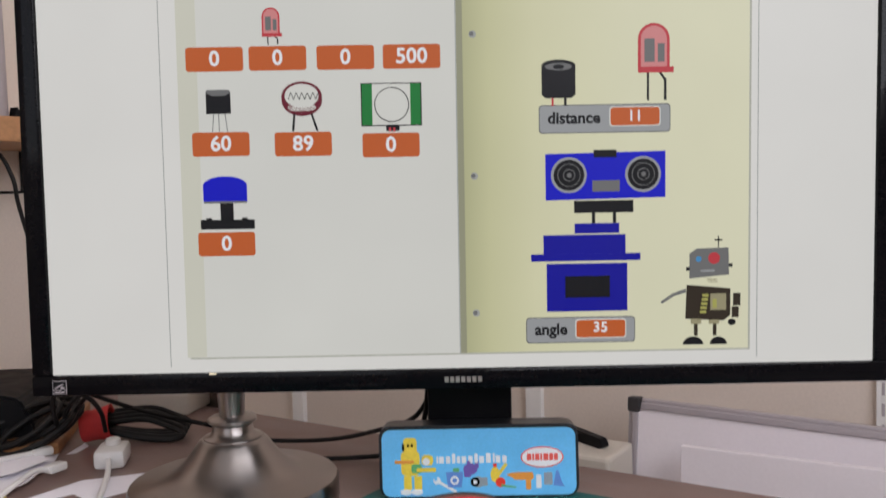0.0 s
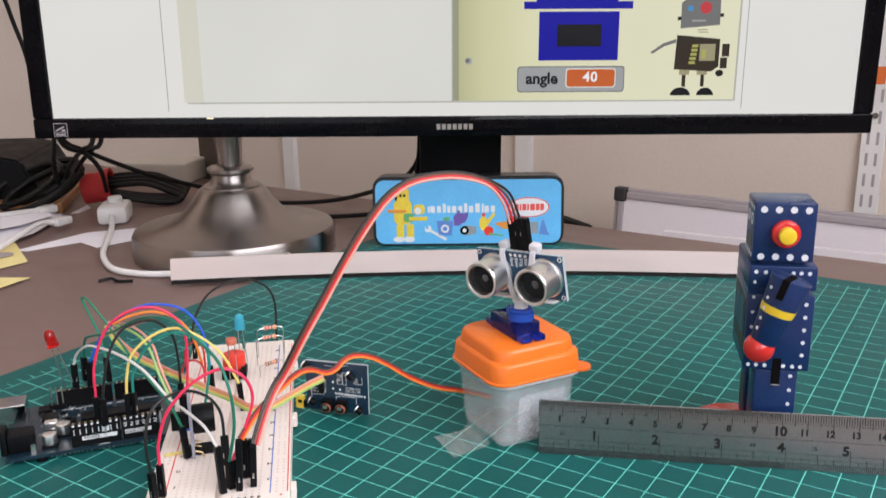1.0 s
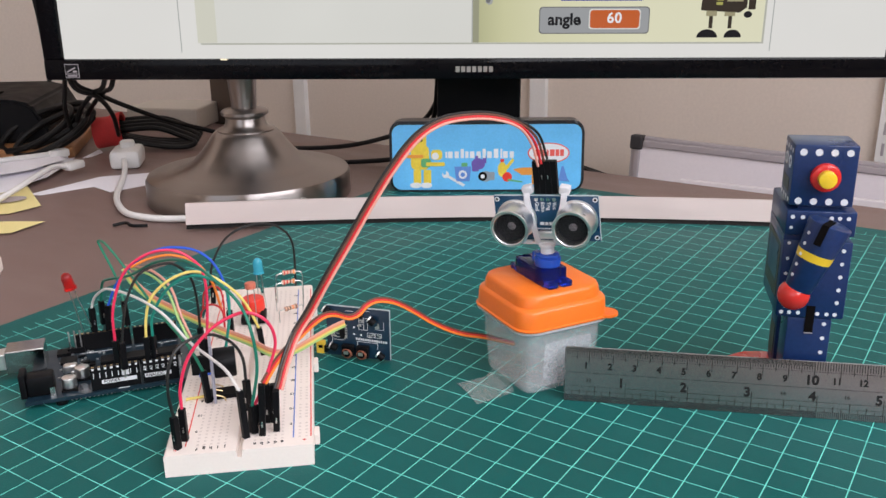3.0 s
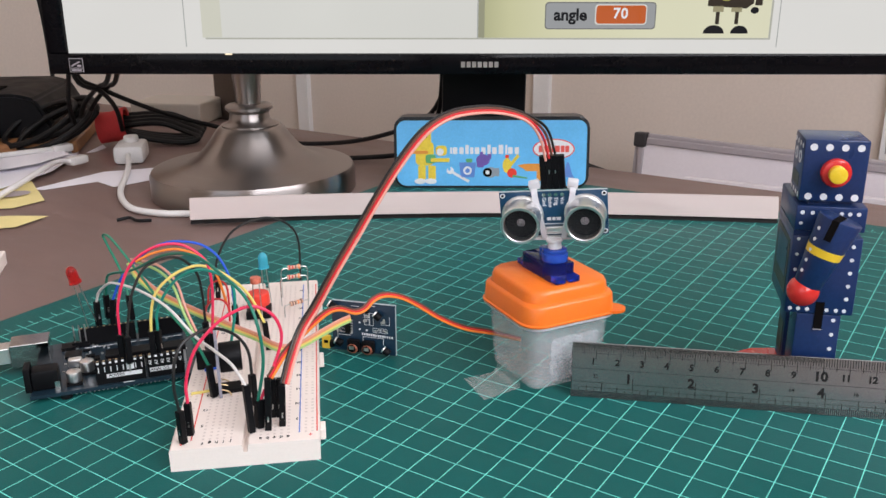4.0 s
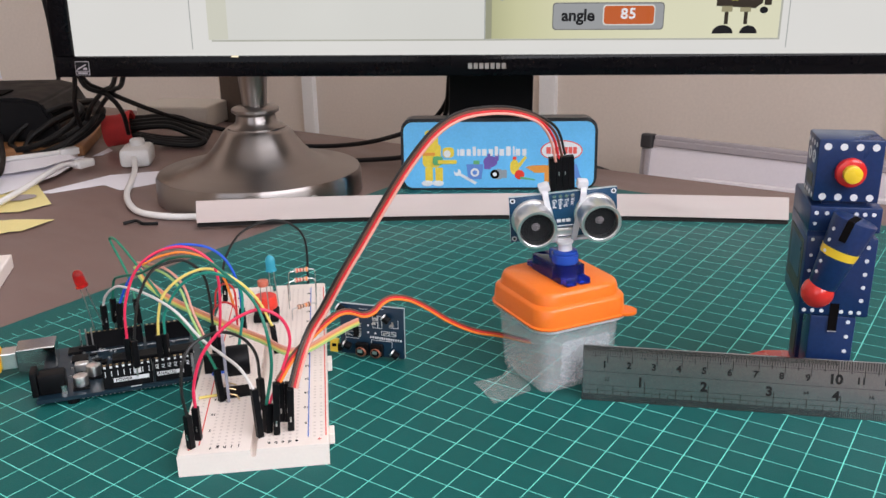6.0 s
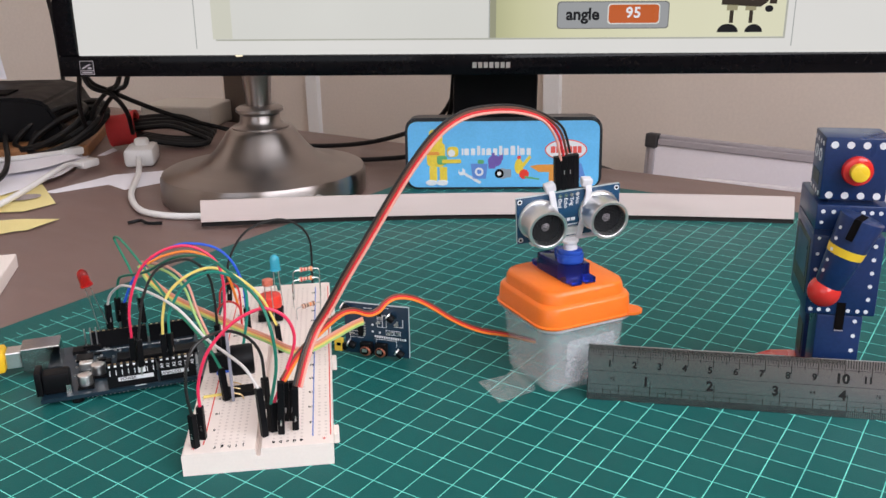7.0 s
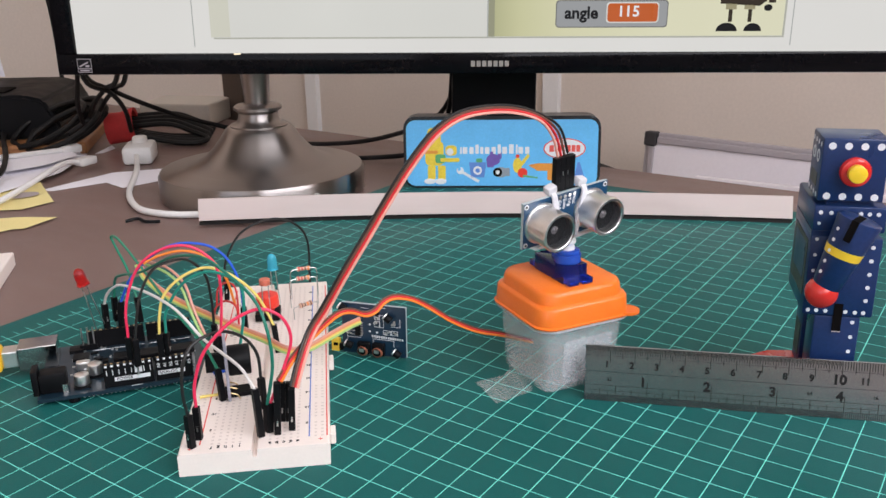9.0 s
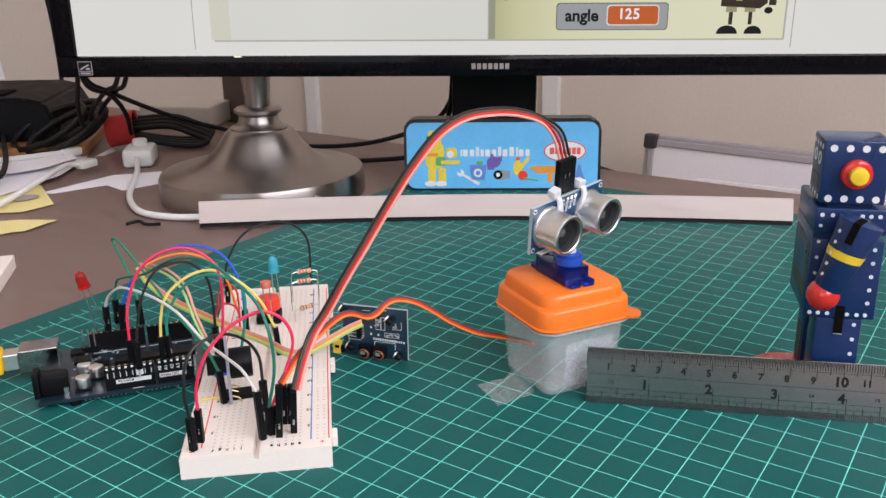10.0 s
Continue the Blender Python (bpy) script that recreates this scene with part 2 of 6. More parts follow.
def box(bm, x0, x1, y0, y1, z0, z1, mi=0, bev=0.0, seg=2, m=None):
    before = set(bm.faces)
    r = bmesh.ops.create_cube(bm, size=1, matrix=Matrix.Translation(((x0 + x1) / 2, (y0 + y1) / 2, (z0 + z1) / 2)) @ Matrix.Diagonal((x1 - x0, y1 - y0, z1 - z0, 1)))
    verts = r["verts"]
    if bev:
        edges = list({e for v in verts for e in v.link_edges})
        bmesh.ops.bevel(bm, geom=edges, offset=bev, segments=seg, affect="EDGES", profile=0.5)
    faces = [f for f in bm.faces if f not in before]
    paint(faces, mi)
    if m is not None:
        bmesh.ops.transform(bm, matrix=m, verts=list({v for f in faces for v in f.verts}))
    return faces


def cyl(bm, p0, p1, r0, r1=None, seg=20, mi=0, bev=0.0):
    p0, p1 = Vector(p0), Vector(p1)
    d = p1 - p0
    before = set(bm.faces)
    m = Matrix.Translation((p0 + p1) / 2) @ d.to_track_quat("Z", "Y").to_matrix().to_4x4()
    r = bmesh.ops.create_cone(bm, cap_ends=True, segments=seg, radius1=r0, radius2=r0 if r1 is None else r1, depth=d.length, matrix=m)
    if bev:
        caps = [f for f in bm.faces if f not in before and len(f.verts) > 4]
        bmesh.ops.bevel(bm, geom=list({e for f in caps for e in f.edges}), offset=bev, segments=2, affect="EDGES", profile=0.5)
    faces = [f for f in bm.faces if f not in before]
    paint(faces, mi)
    return faces


def lathe(bm, profile, seg=48, mi=0, m=None):
    rings = []
    for r, z in profile:
        if r < 1e-6:
            rings.append([bm.verts.new((0, 0, z))])
        else:
            rings.append([bm.verts.new((r * math.cos(2 * math.pi * i / seg), r * math.sin(2 * math.pi * i / seg), z)) for i in range(seg)])
    faces = []
    for a, b in zip(rings, rings[1:]):
        for i in range(seg):
            j = (i + 1) % seg
            q = [a[i % len(a)], a[j % len(a)], b[j % len(b)], b[i % len(b)]]
            q = list(dict.fromkeys(q))
            if len(q) > 2:
                faces.append(bm.faces.new(q))
    paint(faces, mi)
    if m is not None:
        bmesh.ops.transform(bm, matrix=m, verts=[v for r in rings for v in r])
    return faces


def smooth_path(pts, n=6):
    p = [Vector(q) for q in pts]
    p = [2 * p[0] - p[1]] + p + [2 * p[-1] - p[-2]]
    out = []
    for a, b, c, d in zip(p, p[1:], p[2:], p[3:]):
        for i in range(n):
            t = i / n
            out.append(0.5 * ((2 * b) + (c - a) * t + (2 * a - 5 * b + 4 * c - d) * t * t + (3 * b - a - 3 * c + d) * t ** 3))
    return out + [p[-2]]


def tube(bm, pts, r, seg=8, mi=0, n=6, curve=True):
    path = smooth_path(pts, n) if curve else [Vector(q) for q in pts]
    side = None
    rings = []
    for i, c in enumerate(path):
        d = (path[min(i + 1, len(path) - 1)] - path[max(i - 1, 0)]).normalized()
        if side is None:
            side = d.orthogonal().normalized()
        side = (side - d * side.dot(d)).normalized()
        up = d.cross(side)
        rings.append([bm.verts.new(c + r * (math.cos(2 * math.pi * k / seg) * side + math.sin(2 * math.pi * k / seg) * up)) for k in range(seg)])
    faces = []
    for a, b in zip(rings, rings[1:]):
        for k in range(seg):
            faces.append(bm.faces.new((a[k], a[(k + 1) % seg], b[(k + 1) % seg], b[k])))
    faces += [bm.faces.new(rings[0][::-1]), bm.faces.new(rings[-1])]
    paint(faces, mi)
    return faces


def round_rect(x0, z0, x1, z1, radii, seg=5):
    """Outline of a rectangle with rounded corners; radii from bottom left, anticlockwise."""
    if isinstance(radii, (int, float)):
        radii = (radii,) * 4
    out = []
    for (cx, cz, sx, sz, a0), r in zip(((x0, z0, 1, 1, 180), (x1, z0, -1, 1, 270), (x1, z1, -1, -1, 0), (x0, z1, 1, -1, 90)), radii):
        if r <= 0:
            out.append((cx, cz))
            continue
        for i in range(seg + 1):
            a = radians(a0 + 90 * i / seg)
            out.append((cx + sx * r + r * math.cos(a), cz + sz * r + r * math.sin(a)))
    return out


def slab(bm, outline, y0, y1, mi=0, m=None):
    """A flat piece: an outline in x and z, from y0 to y1."""
    a = [bm.verts.new((x, y0, z)) for x, z in outline]
    b = [bm.verts.new((x, y1, z)) for x, z in outline]
    faces = [bm.faces.new(a), bm.faces.new(b[::-1])]
    for i in range(len(a)):
        j = (i + 1) % len(a)
        faces.append(bm.faces.new((a[j], a[i], b[i], b[j])))
    paint(faces, mi)
    if m is not None:
        bmesh.ops.transform(bm, matrix=m, verts=a + b)
    return faces


def ellipse(cx, cz, rx, rz=None, a0=0, a1=360, n=28):
    rz = rx if rz is None else rz
    k = n if a1 - a0 >= 360 else n + 1
    return [(cx + rx * math.cos(radians(a0 + (a1 - a0) * i / n)), cz + rz * math.sin(radians(a0 + (a1 - a0) * i / n))) for i in range(k)]


def letters(name, words, size, mat, parent, m, bold=0.0, label="", align="CENTER"):
    """Raised or printed writing in the built-in font, standing in x and y of the pose m."""
    c = bpy.data.curves.new(name, "FONT")
    c.body, c.size, c.align_x, c.align_y, c.extrude, c.offset, c.resolution_u = words, size, align, "CENTER", 0.00006, bold * size, 3
    tmp = new(name + "_tmp", c)
    me = bpy.data.meshes.new_from_object(tmp.evaluated_get(bpy.context.evaluated_depsgraph_get()))
    bpy.data.objects.remove(tmp)
    me.name = name
    me.materials.clear()
    me.materials.append(mat)
    ob = new(name, me)
    ob.parent = parent
    ob.matrix_local = m
    if label:
        tagged(ob, label)
    return ob


UPRIGHT = pose(0, 0, 0, 90, 0, 0)   # writing that stands and faces -y


# ---- the room ----
def wall(name, u0, u1, v0, v1, z0, z1, hole=None, axis="u"):
    """A wall along u or v of the room, with one window opening through it."""
    bm = bmesh.new()
    if hole is None:
        box(bm, u0, u1, v0, v1, z0, z1)
    else:
        a, b, c, d = hole
        if axis == "u":
            for q in ((u0, a, z0, z1), (b, u1, z0, z1), (a, b, z0, c), (a, b, d, z1)):
                box(bm, q[0], q[1], v0, v1, q[2], q[3])
        else:
            for q in ((v0, a, z0, z1), (b, v1, z0, z1), (a, b, z0, c), (a, b, d, z1)):
                box(bm, u0, u1, q[0], q[1], q[2], q[3])
    return tagged(part(name, bm, M["wall"], m=ROOM), "cream painted plaster wall of the room", "wall", kind="structure")


FLOOR_Z, TOP_Z = -0.76, 1.75
U0, U1, V0, V1 = -1.45, 1.20, -2.2, 1.22
wall("wall_north", U0 - 0.1, U1 + 0.1, V1, V1 + 0.1, FLOOR_Z, TOP_Z)
wall("wall_west", U0 - 0.1, U0, V0, V1, FLOOR_Z, TOP_Z)
# Unseen east and south walls, added to hold the openings for the lamps.
wall("wall_east", U1, U1 + 0.1, V0, V1, FLOOR_Z, TOP_Z, (-1.40, 0.50, 0.52, 1.52), "v")
wall("wall_south", U0 - 0.1, U1 + 0.1, V0 - 0.1, V0, FLOOR_Z, TOP_Z, (-0.4, 1.1, 0.3, 1.5), "u")
bm = bmesh.new()
box(bm, U0 - 0.1, U1 + 0.1, V0 - 0.1, V1 + 0.1, FLOOR_Z - 0.1, FLOOR_Z)
tagged(part("floor", bm, M["floor"], m=ROOM), "grey carpet floor of the room", "floor", kind="structure")
bm = bmesh.new()
box(bm, U0 - 0.1, U1 + 0.1, V0 - 0.1, V1 + 0.1, TOP_Z, TOP_Z + 0.1)
tagged(part("ceiling", bm, M["white_paint"], m=ROOM), "white painted ceiling of the room", "ceiling", kind="structure")


def window_frame(name, m, w, h):
    root = thing(name, m, "unseen white window frame with a central bar, added round a room light", "window", kind="structure")
    for nm, q in (("frame_bar", (-w / 2, -w / 2 + 0.05, -h / 2, h / 2)), ("frame_bar", (w / 2 - 0.05, w / 2, -h / 2, h / 2)), ("frame_bar", (-0.025, 0.025, -h / 2 + 0.05, h / 2 - 0.05)),
                  ("frame_bar", (-w / 2 + 0.05, w / 2 - 0.05, -h / 2, -h / 2 + 0.05)), ("frame_bar", (-w / 2 + 0.05, w / 2 - 0.05, h / 2 - 0.05, h / 2))):
        b = bmesh.new()
        box(b, q[0], q[1], -0.02, 0.02, q[2], q[3], bev=0.004)
        part(nm, b, M["white_paint"], root)


# Both frames are out of view, added round the lamps' openings.
window_frame("window_1", ROOM @ pose(U1 + 0.05, -0.45, 1.02, 0, 0, 90), 1.9, 1.0)
window_frame("unseen_window_2", ROOM @ pose(0.35, -2.25, 0.9, 0, 0, 0), 1.5, 1.2)


def shelf_upright(u, slotted):
    """White slotted shelving upright screwed to the wall."""
    root = thing("shelf_upright", ROOM @ pose(u, V1, 0), "white slotted metal shelf upright on the wall" if slotted else "plain white metal shelf upright on the wall", "shelf upright", "shelf uprights")
    b = bmesh.new()
    box(b, -0.016, 0.016, -0.013, -0.011, FLOOR_Z + 0.1, 1.2, bev=0.0008)
    box(b, -0.016, -0.014, -0.011, 0, FLOOR_Z + 0.1, 1.2)
    box(b, 0.014, 0.016, -0.011, 0, FLOOR_Z + 0.1, 1.2)
    part("channel", b, M["white_paint"], root)
    if not slotted:
        return
    b = bmesh.new()
    for i in range(46):
        for x in (-0.0065, 0.0065):
            z = -0.6 + i * 0.032
            box(b, x - 0.002, x + 0.002, -0.0136, -0.013, z, z + 0.019)
    tagged(part("slot", b, M["wb_frame"], root), kind="stuff")
    b = bmesh.new()
    cyl(b, (0, -0.013, 0.02), (0, -0.016, 0.02), 0.0045, seg=14)
    part("screw", b, M["steel"], root)


K = V1 + 0.247
for a in (0.914, 0.510, 0.105):
    shelf_upright(0.189 - a * K, a < 0.2)

# the desk, with its back edge parallel to the mat
bm = bmesh.new()
box(bm, -1.0, 0.75, -0.42, 0.455, -0.031, -0.003, bev=0.002)
desk = thing("desk", ROOM, "taupe laminate desk with a straight back edge", "desk")
part("desktop", bm, M["desk"], desk)
for u, v in ((-0.9, -0.36), (0.69, -0.36), (-0.9, 0.40), (0.69, 0.40)):
    bm = bmesh.new()
    box(bm, u - 0.02, u + 0.02, v - 0.02, v + 0.02, FLOOR_Z, -0.031)
    part("leg", bm, M["wb_frame"], desk)

bm = bmesh.new()
box(bm, -0.235, 0.215, -0.214, 0.386, -0.003, 0.0, bev=0.0006)
tagged(part("cutting_mat", bm, M["mat"], m=ROOM), "green cutting mat with a pale half-inch grid lying on the desk", "cutting mat")

# ---- the monitor ----
MM = 0.001
monitor = thing("monitor", pose(-0.2475, 0.33, 0.1135, 0, 0.7, 0), "black widescreen monitor showing a two-page display of sensor readings", "monitor")
SW, SH = 0.5917, 0.336
bm = bmesh.new()
box(bm, -0.0145, SW + 0.0145, -0.004, 0.012, -0.0152, -0.0005, bev=0.0016)
part("bezel_bottom", bm, M["black_gloss"], monitor, "glossy black lower bezel", smooth=True)
bm = bmesh.new()
box(bm, -0.0145, SW + 0.0145, -0.004, 0.012, SH + 0.0005, SH + 0.0145, bev=0.0022)
part("bezel_top", bm, M["black_gloss"], monitor, smooth=True)
for x0, x1 in ((-0.0145, -0.0005), (SW + 0.0005, SW + 0.0145)):
    bm = bmesh.new()
    box(bm, x0, x1, -0.0035, 0.012, -0.0006, SH + 0.0006, bev=0.0018)
    part("bezel_side", bm, M["black_gloss"], monitor, smooth=True)
bm = bmesh.new()
box(bm, -0.012, SW + 0.012, 0.0121, 0.032, -0.014, SH + 0.012, bev=0.007)
box(bm, 0.12, SW - 0.12, 0.0321, 0.05, 0.05, SH - 0.05, bev=0.009)
part("back_shell", bm, M["black"], monitor, smooth=True)
bm = bmesh.new()
box(bm, 0.268, 0.336, 0.068, 0.084, -0.112, 0.10, bev=0.003)
box(bm, 0.280, 0.324, 0.0505, 0.0679, 0.06, 0.10, bev=0.002)
part("neck", bm, M["black"], monitor, smooth=True)
bm = bmesh.new()
slab(bm, round_rect(0.24, 0.045, 0.36, 0.125, 0.03), 0, 0.008, m=pose(0, 0, -0.1085, 90, 0, 0))
bmesh.ops.transform(bm, matrix=pose(0, 0.200, 0), verts=bm.verts)
part("foot", bm, M["black"], monitor)
bm = bmesh.new()
for i in range(7):                       # maker's name, as plain bars
    box(bm, 0.2818 + i * 0.0040, 0.2818 + i * 0.0040 + 0.0029, -0.0042, -0.0039, -0.0100, -0.0060)
part("name_bars", bm, M["tin_lead"], monitor, "silver name bars")
bm = bmesh.new()
box(bm, 0.0005, 0.0105, -0.0042, -0.0039, -0.0135, -0.0037, 0)
slab(bm, round_rect(0.0009, -0.0104, 0.0101, -0.0041, 0.0002), -0.0044, -0.0042, 1)
slab(bm, round_rect(0.0009, -0.0131, 0.0101, -0.0109, 0.0002), -0.0044, -0.0042, 1)
slab(bm, [(0.0018, -0.0090), (0.0048, -0.0072), (0.0080, -0.0058), (0.0086, -0.0064), (0.0054, -0.0080), (0.0024, -0.0097)], -0.0046, -0.0044, 0)
slab(bm, round_rect(0.0062, -0.0096, 0.0090, -0.0082, 0.0003), -0.0046, -0.0044, 0)
slab(bm, round_rect(0.0020, -0.0125, 0.0090, -0.0115, 0.0002), -0.0046, -0.0044, 0)
part("rating_sticker", bm, [M["wb_frame"], M["black"]], monitor, "small black and grey rating sticker")
bm = bmesh.new()
box(bm, 0.113, 0.118, -0.0044, -0.0039, -0.0012, -0.0002)
part("power_light", bm, glow("power_led", (1, 0.85, 0.6), 1.2), monitor)

S = {k: glow("screen_" + k, c, e) for k, c, e in (
    ("white", (1.0, 0.985, 0.95), 0.69), ("page", (1.0, 0.995, 0.94), 0.635), ("cream", (0.97, 0.95, 0.66), 0.68), ("cream_edge", (0.93, 0.92, 0.62), 0.50), ("margin", (0.98, 0.97, 0.83), 0.60),
    ("spine", (0.80, 0.80, 0.55), 0.36), ("line", (0.8, 0.82, 0.8), 0.42), ("shade", (0.9, 0.9, 0.78), 0.45), ("orange", (0.80, 0.17, 0.04), 0.62), ("number", (0.95, 0.95, 1.0), 0.78),
    ("grey", (0.72, 0.74, 0.76), 0.42), ("midgrey", (0.6, 0.6, 0.6), 0.25), ("blue", (0.006, 0.010, 0.80), 0.62), ("darkblue", (0.004, 0.004, 0.36), 0.8), ("black", (0.010, 0.010, 0.012), 0.45),
    ("green", (0.02, 0.30, 0.06), 0.6), ("pink", (0.95, 0.36, 0.36), 0.62), ("red", (0.80, 0.07, 0.09), 0.6), ("maroon", (0.22, 0.02, 0.04), 0.6), ("olive", (0.62, 0.60, 0.16), 0.6),
    ("brown", (0.05, 0.035, 0.02), 0.6), ("skyblue", (0.10, 0.40, 0.80), 0.6), ("tan", (0.55, 0.50, 0.30), 0.55))}


cream_nodes, cream_links = S["cream"].node_tree.nodes, S["cream"].node_tree.links
coord, split, fade = cream_nodes.new("ShaderNodeTexCoord"), cream_nodes.new("ShaderNodeSeparateXYZ"), cream_nodes.new("ShaderNodeValToRGB")
span = cream_nodes.new("ShaderNodeMapRange")
span.inputs["From Min"].default_value, span.inputs["From Max"].default_value = 0.296, 0.50
for at, c in ((0.0, (0.62, 0.62, 0.36)), (0.10, (0.80, 0.79, 0.48)), (0.26, (0.92, 0.90, 0.60)), (0.60, (0.99, 0.97, 0.70))):
    stop = fade.color_ramp.elements[0] if at == 0.0 else fade.color_ramp.elements.new(at)
    stop.position, stop.color = at, (*c, 1)
fade.color_ramp.elements[-1].color = (1.0, 0.98, 0.72, 1)
cream_links.new(coord.outputs["Object"], split.inputs[0])
cream_links.new(split.outputs[0], span.inputs["Value"])
cream_links.new(span.outputs[0], fade.inputs[0])
cream_links.new(fade.outputs[0], cream_nodes["Principled BSDF"].inputs["Emission Color"])


def r4(x0, z0, x1, z1):
    return round_rect(x0 * MM, z0 * MM, x1 * MM, z1 * MM, 0)


HOLE = (380.0, 21.5, 409.5, 32.0)     # the opening in the angle readout through which its digits show


def holed(bm, x0, z0, x1, z1, y, r=0.0, mi=0, depth=0.0002, grow=0.0):
    """A flat piece with the readout's opening through it."""
    a, b, c, d = HOLE[0] - grow, HOLE[1] - grow, HOLE[2] + grow, HOLE[3] + grow
    edges = []
    for loop in (round_rect(x0 * MM, z0 * MM, x1 * MM, z1 * MM, r * MM), r4(a, b, c, d)):
        vs = [bm.verts.new((p, y, q)) for p, q in loop]
        edges += [bm.edges.new((vs[i], vs[(i + 1) % len(vs)])) for i in range(len(vs))]
    flat = [g for g in bmesh.ops.triangle_fill(bm, use_beauty=True, edges=edges)["geom"] if isinstance(g, bmesh.types.BMFace)]
    ext = bmesh.ops.extrude_face_region(bm, geom=flat)
    bmesh.ops.translate(bm, vec=(0, depth, 0), verts=[g for g in ext["geom"] if isinstance(g, bmesh.types.BMVert)])


bm = bmesh.new()
holed(bm, -0.5, -0.5, SW * 1000 + 0.5, SH * 1000 + 0.5, 0, depth=0.0005, grow=0.8)
screen = part("screen", bm, S["white"], monitor, "lit white screen")
L1, L2, L3, L4, L5 = -0.0003, -0.0006, -0.0009, -0.0012, -0.0015


def icon(name, mats, pieces, label=""):
    """A picture on the screen, out of flat pieces: (material index, layer, outline)."""
    b = bmesh.new()
    for mi, y, o in pieces:
        slab(b, o, y, y + 0.0002, mi)
    return part(name, b, [S[k] for k in mats], screen, label)


# the two open pages
icon("left_page", ("page",), [(0, L1, r4(101, 10.5, 294, 330))], "pale white page")
icon("page_margin", ("margin",), [(0, L1, r4(97, 10.5, 100.9, 330))])
icon("page_margin", ("margin",), [(0, L2, r4(101, 10.8, 111, 330))])
icon("page_edge", ("shade",), [(0, L1, r4(99, 9.3, 293.9, 10.4))])
icon("page_line", ("line",), [(0, L1, r4(84.5, 4, 85.1, 332))])
bm = bmesh.new()
holed(bm, 296, 10.5, 501.5, 330, L1, grow=0.8)
part("right_page", bm, S["cream"], screen, "pale yellow page")
for nm, key, layer, q in (("page_fold", "spine", L2, (294, 10.5, 298.4, 330)), ("page_edge", "shade", L1, (294, 9.3, 502.9, 10.4)), ("page_edge", "shade", L1, (501.6, 10.5, 502.9, 330)),
                          ("page_line", "line", L1, (507.6, 4, 508.2, 332)), ("page_line", "line", L3, (293.2, 9.5, 293.9, 330))):
    icon(nm, (key,), [(0, layer, r4(*q))])
for z in (39.3, 137.5, 237.2):
    icon("page_hole", ("line", "midgrey"), [(0, L3, ellipse(305.5 * MM, z * MM, 2.6 * MM)), (1, L4, ellipse(304.8 * MM, (z + 0.2) * MM, 1.6 * MM))])


def number_box(x0, z0, words, w=40.5, h=17.0):
    o = icon("number_box", ("orange",), [(0, L3, round_rect(x0 * MM, (z0 - h) * MM, (x0 + w) * MM, z0 * MM, 0.0022))], "orange number box")
    letters("digits", words, 0.0150, S["number"], o, pose((x0 + w / 2) * MM, L4, (z0 - h / 2) * MM) @ UPRIGHT, 0.022)


for x, z, w in ((103.3, 231.1, "0"), (147.8, 231.2, "0"), (195.6, 231, "0"), (242.2, 231, "500"), (106, 171.6, "60"), (164.3, 170.8, "89"), (226.5, 169.1, "0"), (107.8, 100.7, "0")):
    number_box(x, z, w)


def led_icon(x, z, w, h, leg):
    k = MM
    pieces = []
    for grow, mi, y in ((0.0, 1, L3), (-0.09 * w, 0, L4)):
        r = w / 2 + grow
        o = [(x + r, z)] + [(x + r * math.cos(radians(a)), z + h - w / 2 + r * math.sin(radians(a))) for a in range(0, 181, 15)] + [(x - r, z)]
        pieces.append((mi, y, [(p * k, q * k) for p, q in o]))
    pieces += [(1, L5, r4(x - w * 0.5, z - 0.02 * h, x + w * 0.62, z + 0.10 * h)), (2, L5, r4(x - w * 0.30, z + 0.2 * h, x + w * 0.02, z + 0.68 * h)), (2, L5, r4(x + w * 0.12, z + 0.2 * h, x + w * 0.33, z + 0.58 * h)),
               (3, L3, r4(x - 0.22 * w, z - leg, x - 0.15 * w, z)), (3, L3, [(p * k, q * k) for p, q in ((x + 0.14 * w, z), (x + 0.32 * w, z - 0.3 * leg), (x + 0.32 * w, z - leg), (x + 0.40 * w, z - leg), (x + 0.40 * w, z - 0.27 * leg), (x + 0.22 * w, z))])]
    icon("led_picture", ("pink", "red", "midgrey", "black"), pieces, "picture of a red indicator light")


led_icon(164, 238, 12.6, 20.0, 5.5)
led_icon(433.5, 209, 22.5, 34.0, 20.0)
k = MM
icon("transistor_picture", ("black", "midgrey"), [(0, L3, r4(116.6, 184.5, 134, 199.5)), (1, L4, [(p * k, q * k) for p, q in ((116.6, 199.5), (121, 197), (130, 197), (134, 199.5), (133, 201.3), (117.6, 201.3))])]
     + [(1, L3, [(p * k, q * k) for p, q in ((a, 184.5), (b, 172), (b + 0.5, 172), (a + 0.6, 184.5))]) for a, b in ((121.5, 120.4), (125, 125.2), (129.5, 131))])
zig = []
for i in range(11):
    x = 174.5 + i * 1.95
    a, b = (198.5, 193.5) if i % 2 else (193.5, 198.5)
    zig.append((1, L5, [(p * k, q * k) for p, q in ((x, a), (x + 1.95, b), (x + 2.5, b), (x + 0.5, a))]))
